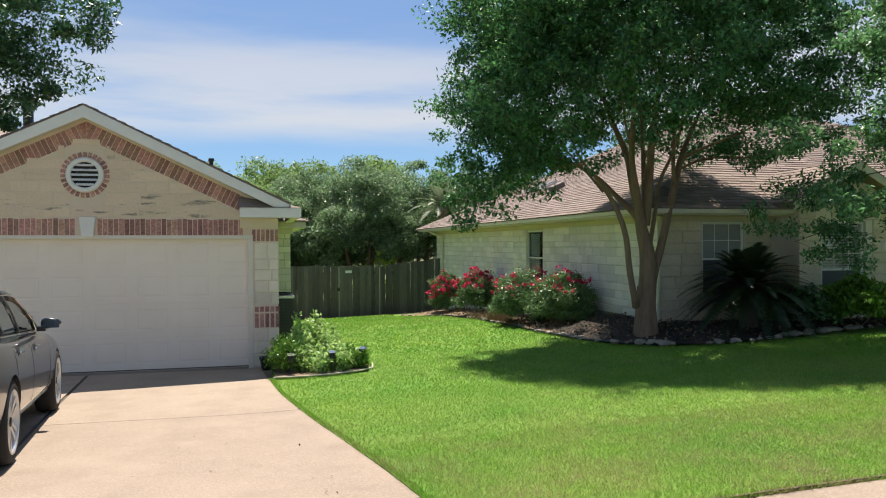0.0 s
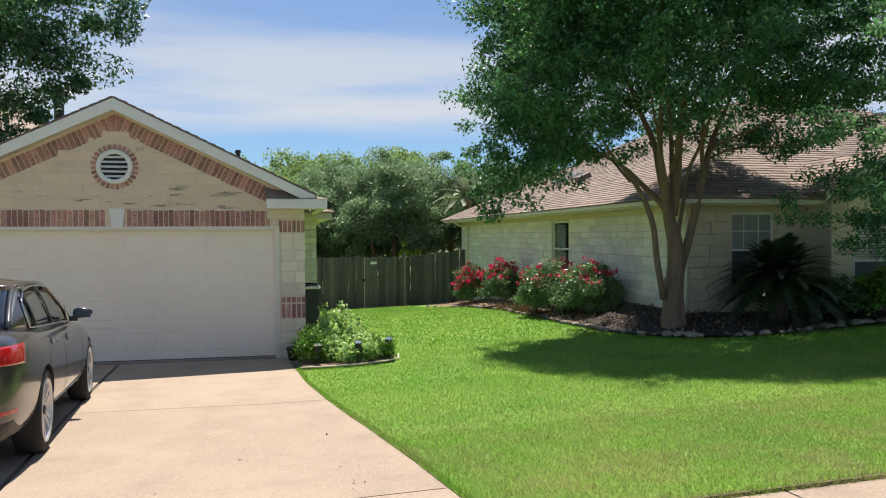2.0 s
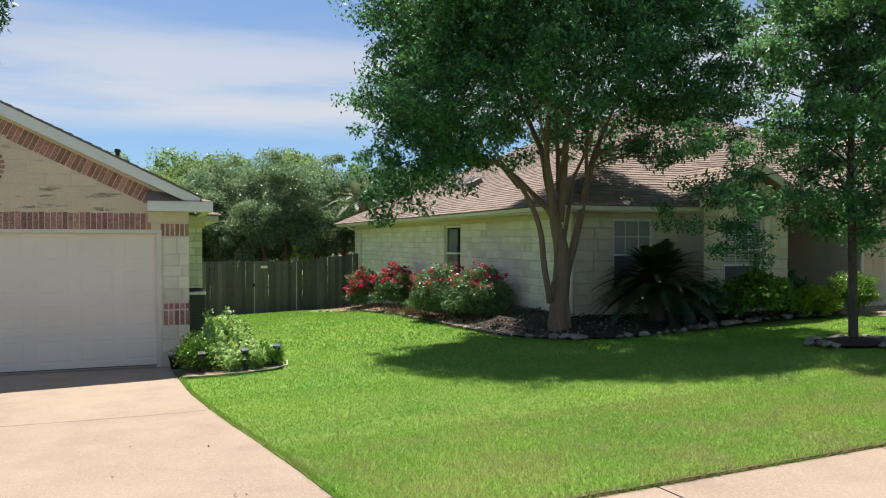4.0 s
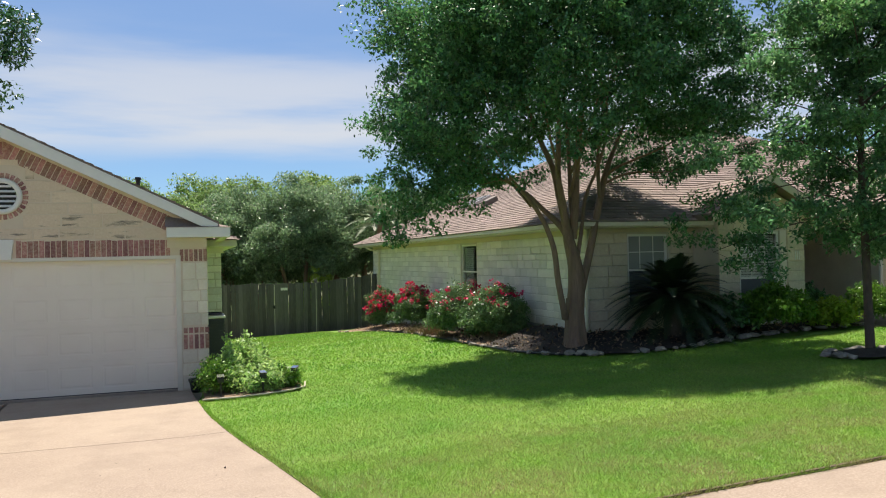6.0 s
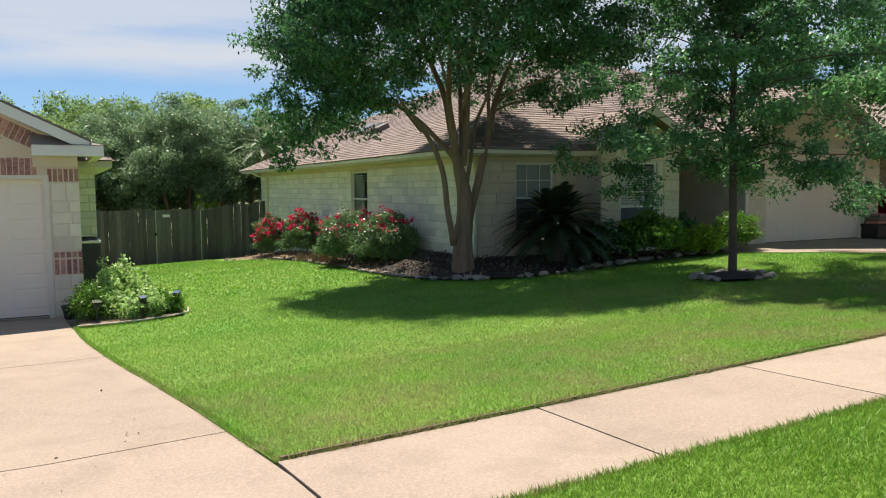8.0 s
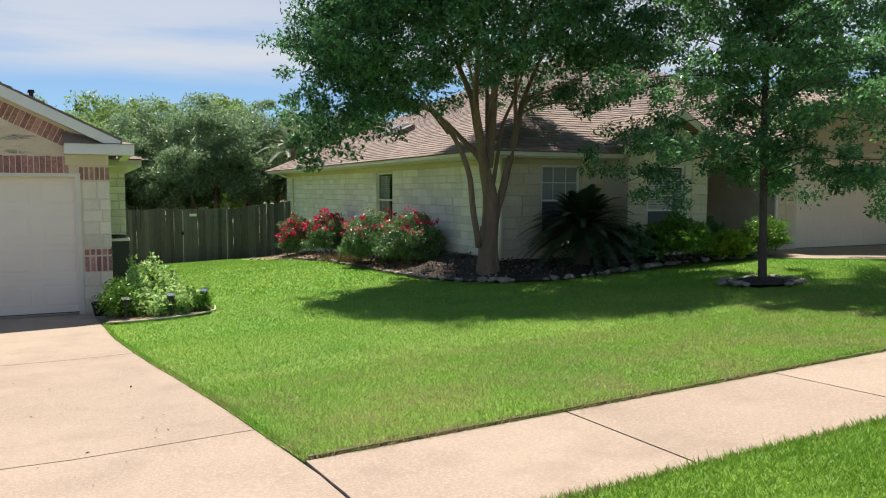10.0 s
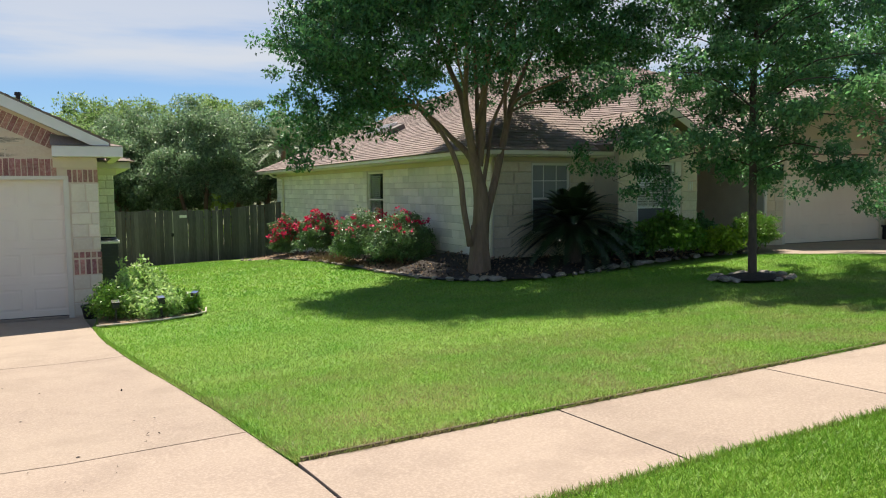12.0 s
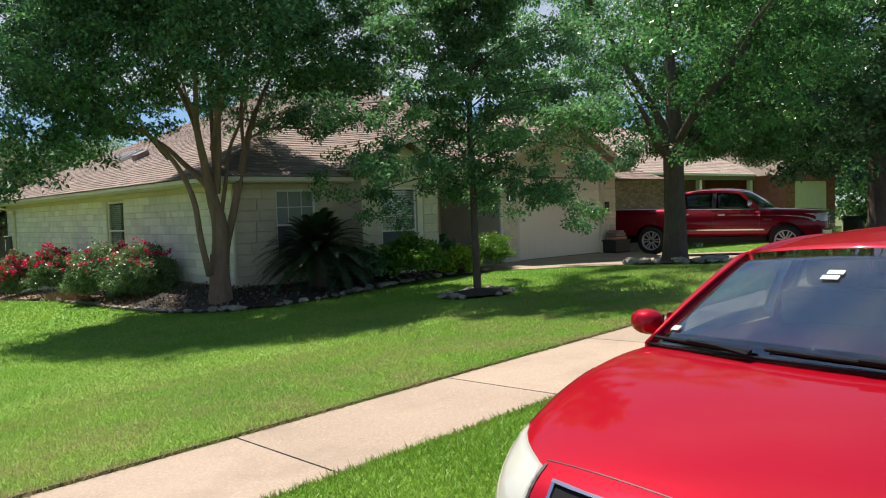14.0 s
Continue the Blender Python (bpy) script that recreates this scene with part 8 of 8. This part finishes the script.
part("underbody", boxes((0.5, 5.5, -0.6, 0.6, 0.34, 0.50)), M_dark, pick_up)

# ---- small things ----
# air conditioner beside the rear wing
ac = thing("air_conditioner", "dark grey outdoor air conditioner unit with pale top", "air conditioner", at=(0.44, 14.95, ground_z(0.44, 14.95) + 0.03))
part("base", boxes((-0.42, 0.42, -0.42, 0.42, -0.1, 0.06)), M_concrete_grey, ac, "concrete pad")
part("case", boxes((-0.30, 0.30, -0.34, 0.34, 0.06, 1.00), bevel=0.03), M_ac, ac)
for k in range(15):
    part("louvre", boxes((-0.305, 0.305, -0.352, -0.341, 0.12 + 0.057 * k, 0.145 + 0.057 * k)), M_ac, ac)
part("top", boxes((-0.32, 0.32, -0.36, 0.36, 1.0, 1.045), bevel=0.012), M_white, ac, "pale metal top")
part("fan_guard", lathe([(0.05, 0), (0.28, 0.0), (0.29, 0.02), (0.28, 0.03)], 28), M_black, ac).matrix_basis = pose(0, 0, 1.06, 90)

# solar path lights at the small bed
def path_light(x, y, tilt, label):
    z = ground_z(x, y)
    t = thing("path_light", label, "garden light", "path lights at the small bed", at=(x, y, z), turn=tilt)
    part("stake", boxes((-0.012, 0.012, -0.012, 0.012, -0.05, 0.20)), M_black, t)
    h = part("lamp_head", boxes((-0.044, 0.044, -0.044, 0.044, 0.20, 0.268), bevel=0.012), M_black, t)
    c = part("solar_panel", boxes((-0.05, 0.05, -0.045, 0.045, -0.018, 0.0), bevel=0.004), M_black, t, "tilted solar panel")
    c.matrix_basis = pose(0, 0, 0.30, 18, 0, 0)
    part("solar_cell", boxes((-0.042, 0.042, -0.038, 0.038, 0.0005, 0.003)), M_chrome, c)
path_light(1.10, 10.98, 15, "black solar path light with tilted panel")
path_light(1.58, 11.22, -35, "black solar path light leaning over the edging")
path_light(0.52, 11.02, 5, "small solar path light among dark leaves")
# hose pot by the pillar
pot = thing("plant_pot", "dark round pot lying by the garage pillar", "pot", at=(0.22, 12.2, ground_z(0.22, 12.2) - 0.03))
part("pot", lathe([(0.001, 0.0), (0.09, 0.0), (0.125, 0.17), (0.135, 0.17), (0.135, 0.2), (0.115, 0.2), (0.10, 0.03)], 20), M_black, pot, smooth=True).matrix_basis = pose(0, 0, 0.0, 90)
# black box with gear by the corner of the second garage
tub = thing("storage_tub", "black storage tub on the driveway beside the garage corner", "storage box", at=(18.30, 11.78, apron_two(18.4, 11.8) - 0.01))
part("tub", boxes((-0.34, 0.34, -0.22, 0.22, 0.0, 0.33), bevel=0.03), M_black, tub)
part("rim", boxes((-0.37, 0.37, -0.24, 0.24, 0.31, 0.35), bevel=0.01), M_black, tub)
st = thing("gear_bundle", "red-brown gear lying on a black tub", "gear", at=(18.30, 11.78, apron_two(18.4, 11.8) + 0.345))
for k, (w_, h_) in enumerate(((0.27, 0.08), (0.22, 0.09), (0.14, 0.07))):
    part("bundle", boxes((-w_, w_, -0.16, 0.16, 0.09 * k, 0.09 * k + h_), bevel=0.02), (M_brick, M_vent, M_brick_dark)[k], st)
# bins and shrubs before the brick house
for k, (x, y) in enumerate(((41.8, 14.0), (42.7, 14.2))):
    b = thing("wheelie_bin", "dark wheeled rubbish bin beside the garage", "bin", "rubbish bins", at=(x, y, ground_z(x, y)))
    part("body", boxes((-0.3, 0.3, -0.35, 0.35, 0.05, 0.95), bevel=0.05), M_black, b)
    part("lid", boxes((-0.33, 0.33, -0.4, 0.36, 0.95, 1.04), bevel=0.03), M_black, b)
for k, x in enumerate((26.4, 27.6, 30.2, 32.3)):
    shrub("porch_shrub", "low green shrub before the brick porch", (x, 15.0, ground_z(x, 15.0)), (0.6, 0.5, 0.4), 70, 30, 0.13, M_leaf if k % 2 else M_leaf_bright, 80 + k, group="shrubs before the brick porch")

for k, (x, y, h) in enumerate(((44.5, 12.0, 1.6), (47.0, 9.5, 1.8), (46.5, 14.5, 2.0))):
    shrub("street_hedge", "tall dark green hedge far along the street", (x, y, ground_z(x, y)), (1.6, 1.6, h), 120, 40, 0.2, M_leaf, 90 + k, group="hedges along the street", low=-0.95, spread=0.4)

# ---- grass ----
def blades(name, x0, x1, y0, y1, n, h, wdt, inside, seed, lift=-0.025, mat=None):
    rs = np.random.RandomState(seed)
    X, Y = rs.uniform(x0, x1, n), rs.uniform(y0, y1, n)
    keep = inside(X, Y)
    X, Y = X[keep], Y[keep]
    m = len(X)
    rx = np.interp(X, [p[0] for p in RISE], [p[1] for p in RISE])
    fy = np.interp(Y, [p[0] for p in FALL], [p[1] for p in FALL])
    Z = 0.104 + rx + fy + lift
    B = np.stack([X, Y, Z], 1)
    a = rs.uniform(0, 6.283, m)
    side = np.stack([np.cos(a), np.sin(a), np.zeros(m)], 1) * (wdt * rs.uniform(0.6, 1.3, m))[:, None] * 0.5
    lean = rs.normal(size=(m, 3)) * np.array([1, 1, 0]) * 0.75
    hh = h * rs.uniform(0.5, 1.25, m)
    tip = B + (lean + np.array([0, 0, 1.0])) * hh[:, None] * 0.85
    V = np.stack([B - side, B + side, tip], 1).reshape(-1, 3)
    return arrays_mesh(name, V, np.arange(3 * m).reshape(m, 3), mat or M_blade, None, k=3)


def on_lawn(X, Y):
    left = np.interp(Y, [p[0] for p in EDGE], [p[1] for p in EDGE]) - 0.012
    left = np.where(Y > 11.0, 0.3, left)
    right = np.interp(Y, [3.9, 7.2] + [p[0] for p in D2[1:]], [24.0, 17.2] + [p[1] for p in D2[1:]])
    ok = (X > left) & (X < right)
    bx = np.interp(-Y, [-p[1] for p in BED[:9]], [p[0] for p in BED[:9]])
    ok &= ~((Y > 10.72) & (X > bx))
    by = np.interp(X, [p[0] for p in BED[8:]], [p[1] for p in BED[8:]])
    ok &= ~((X > 7.1) & (Y > by))
    ok &= ~((X < 1.75) & (Y > 10.85) & (Y < 12.8))
    ok &= (np.hypot(X - 9.0, Y - 7.9) > 0.55) & (np.hypot(X - 14.75, Y - 7.85) > 1.0)
    return ok


grass = thing("grass", "short mown bright green grass blades", "grass", kind="stuff")
for ob in (blades("blade", 0.2, 9.0, 3.87, 6.2, 230000, 0.025, 0.0045, on_lawn, 1), blades("blade", 0.2, 14.0, 6.2, 9.0, 190000, 0.026, 0.0062, on_lawn, 2), blades("blade", 0.2, 16.5, 9.0, 13.0, 130000, 0.03, 0.010, on_lawn, 3),
           blades("blade", 0.2, 7.0, 13.0, 29.6, 60000, 0.036, 0.026, on_lawn, 4), blades("blade", 9.0, 18.0, 3.87, 6.2, 40000, 0.032, 0.012, on_lawn, 5),
           blades("blade", 1.2, 8.0, KERB_Y + 0.12, WALK_Y0 + 0.01, 75000, 0.036, 0.0065, lambda X, Y: X > 1.22 + 0.75 * np.maximum(0, (2.66 - Y) / 1.05) ** 1.6, 6, mat=M_blade_verge), blades("blade", 8.0, 20.0, KERB_Y + 0.12, WALK_Y0 + 0.01, 30000, 0.042, 0.012, lambda X, Y: X > 0, 7, mat=M_blade_verge),
           blades("blade", 22.5, 34.0, 4.0, 15.0, 40000, 0.06, 0.03, lambda X, Y: X > np.interp(Y, [4, 7, 9, 12.2, 13.6], [26.2, 25.1, 24.0, 23.1, 22.9]) + 0.02, 8)):
    ob.parent = grass
# longer tufts along the cut edges
rs = np.random.RandomState(9)
def fringe(xs_, ys_, seed, n_out, tall=0.05):
    k = len(xs_)
    P = np.stack([xs_, ys_], 1)
    rx = np.interp(P[:, 0], [p[0] for p in RISE], [p[1] for p in RISE])
    fy = np.interp(P[:, 1], [p[0] for p in FALL], [p[1] for p in FALL])
    B = np.stack([P[:, 0], P[:, 1], 0.104 + rx + fy - 0.038], 1)
    r2 = np.random.RandomState(seed)
    side = unit(r2.normal(size=(k, 3)) * np.array([1, 1, 0])) * 0.005
    tip = B + np.asarray(n_out) * r2.uniform(-0.01, 0.05, (k, 1)) + np.array([0, 0, 1.0]) * r2.uniform(0.0, tall, (k, 1)) + r2.normal(size=(k, 3)) * 0.012
    V = np.stack([B - side, B + side, tip], 1).reshape(-1, 3)
    arrays_mesh("blade", V, np.arange(3 * k).reshape(k, 3), M_blade, grass, k=3)
fx = rs.uniform(1.2, 16, 16000)
fringe(fx, WALK_Y1 + 0.02 + rs.uniform(-0.02, 0.03, 16000), 10, (0, -1, 0))
fx = rs.uniform(1.6, 14, 14000)
fringe(fx, WALK_Y0 - 0.02 - rs.uniform(-0.02, 0.03, 14000), 11, (0, 1, 0))
fy_ = rs.uniform(3.9, 11.0, 5000)
fringe(np.interp(fy_, [p[0] for p in EDGE], [p[1] for p in EDGE]) + rs.uniform(0.0, 0.05, 5000), fy_, 12, (-0.35, 0, 0), 0.026)
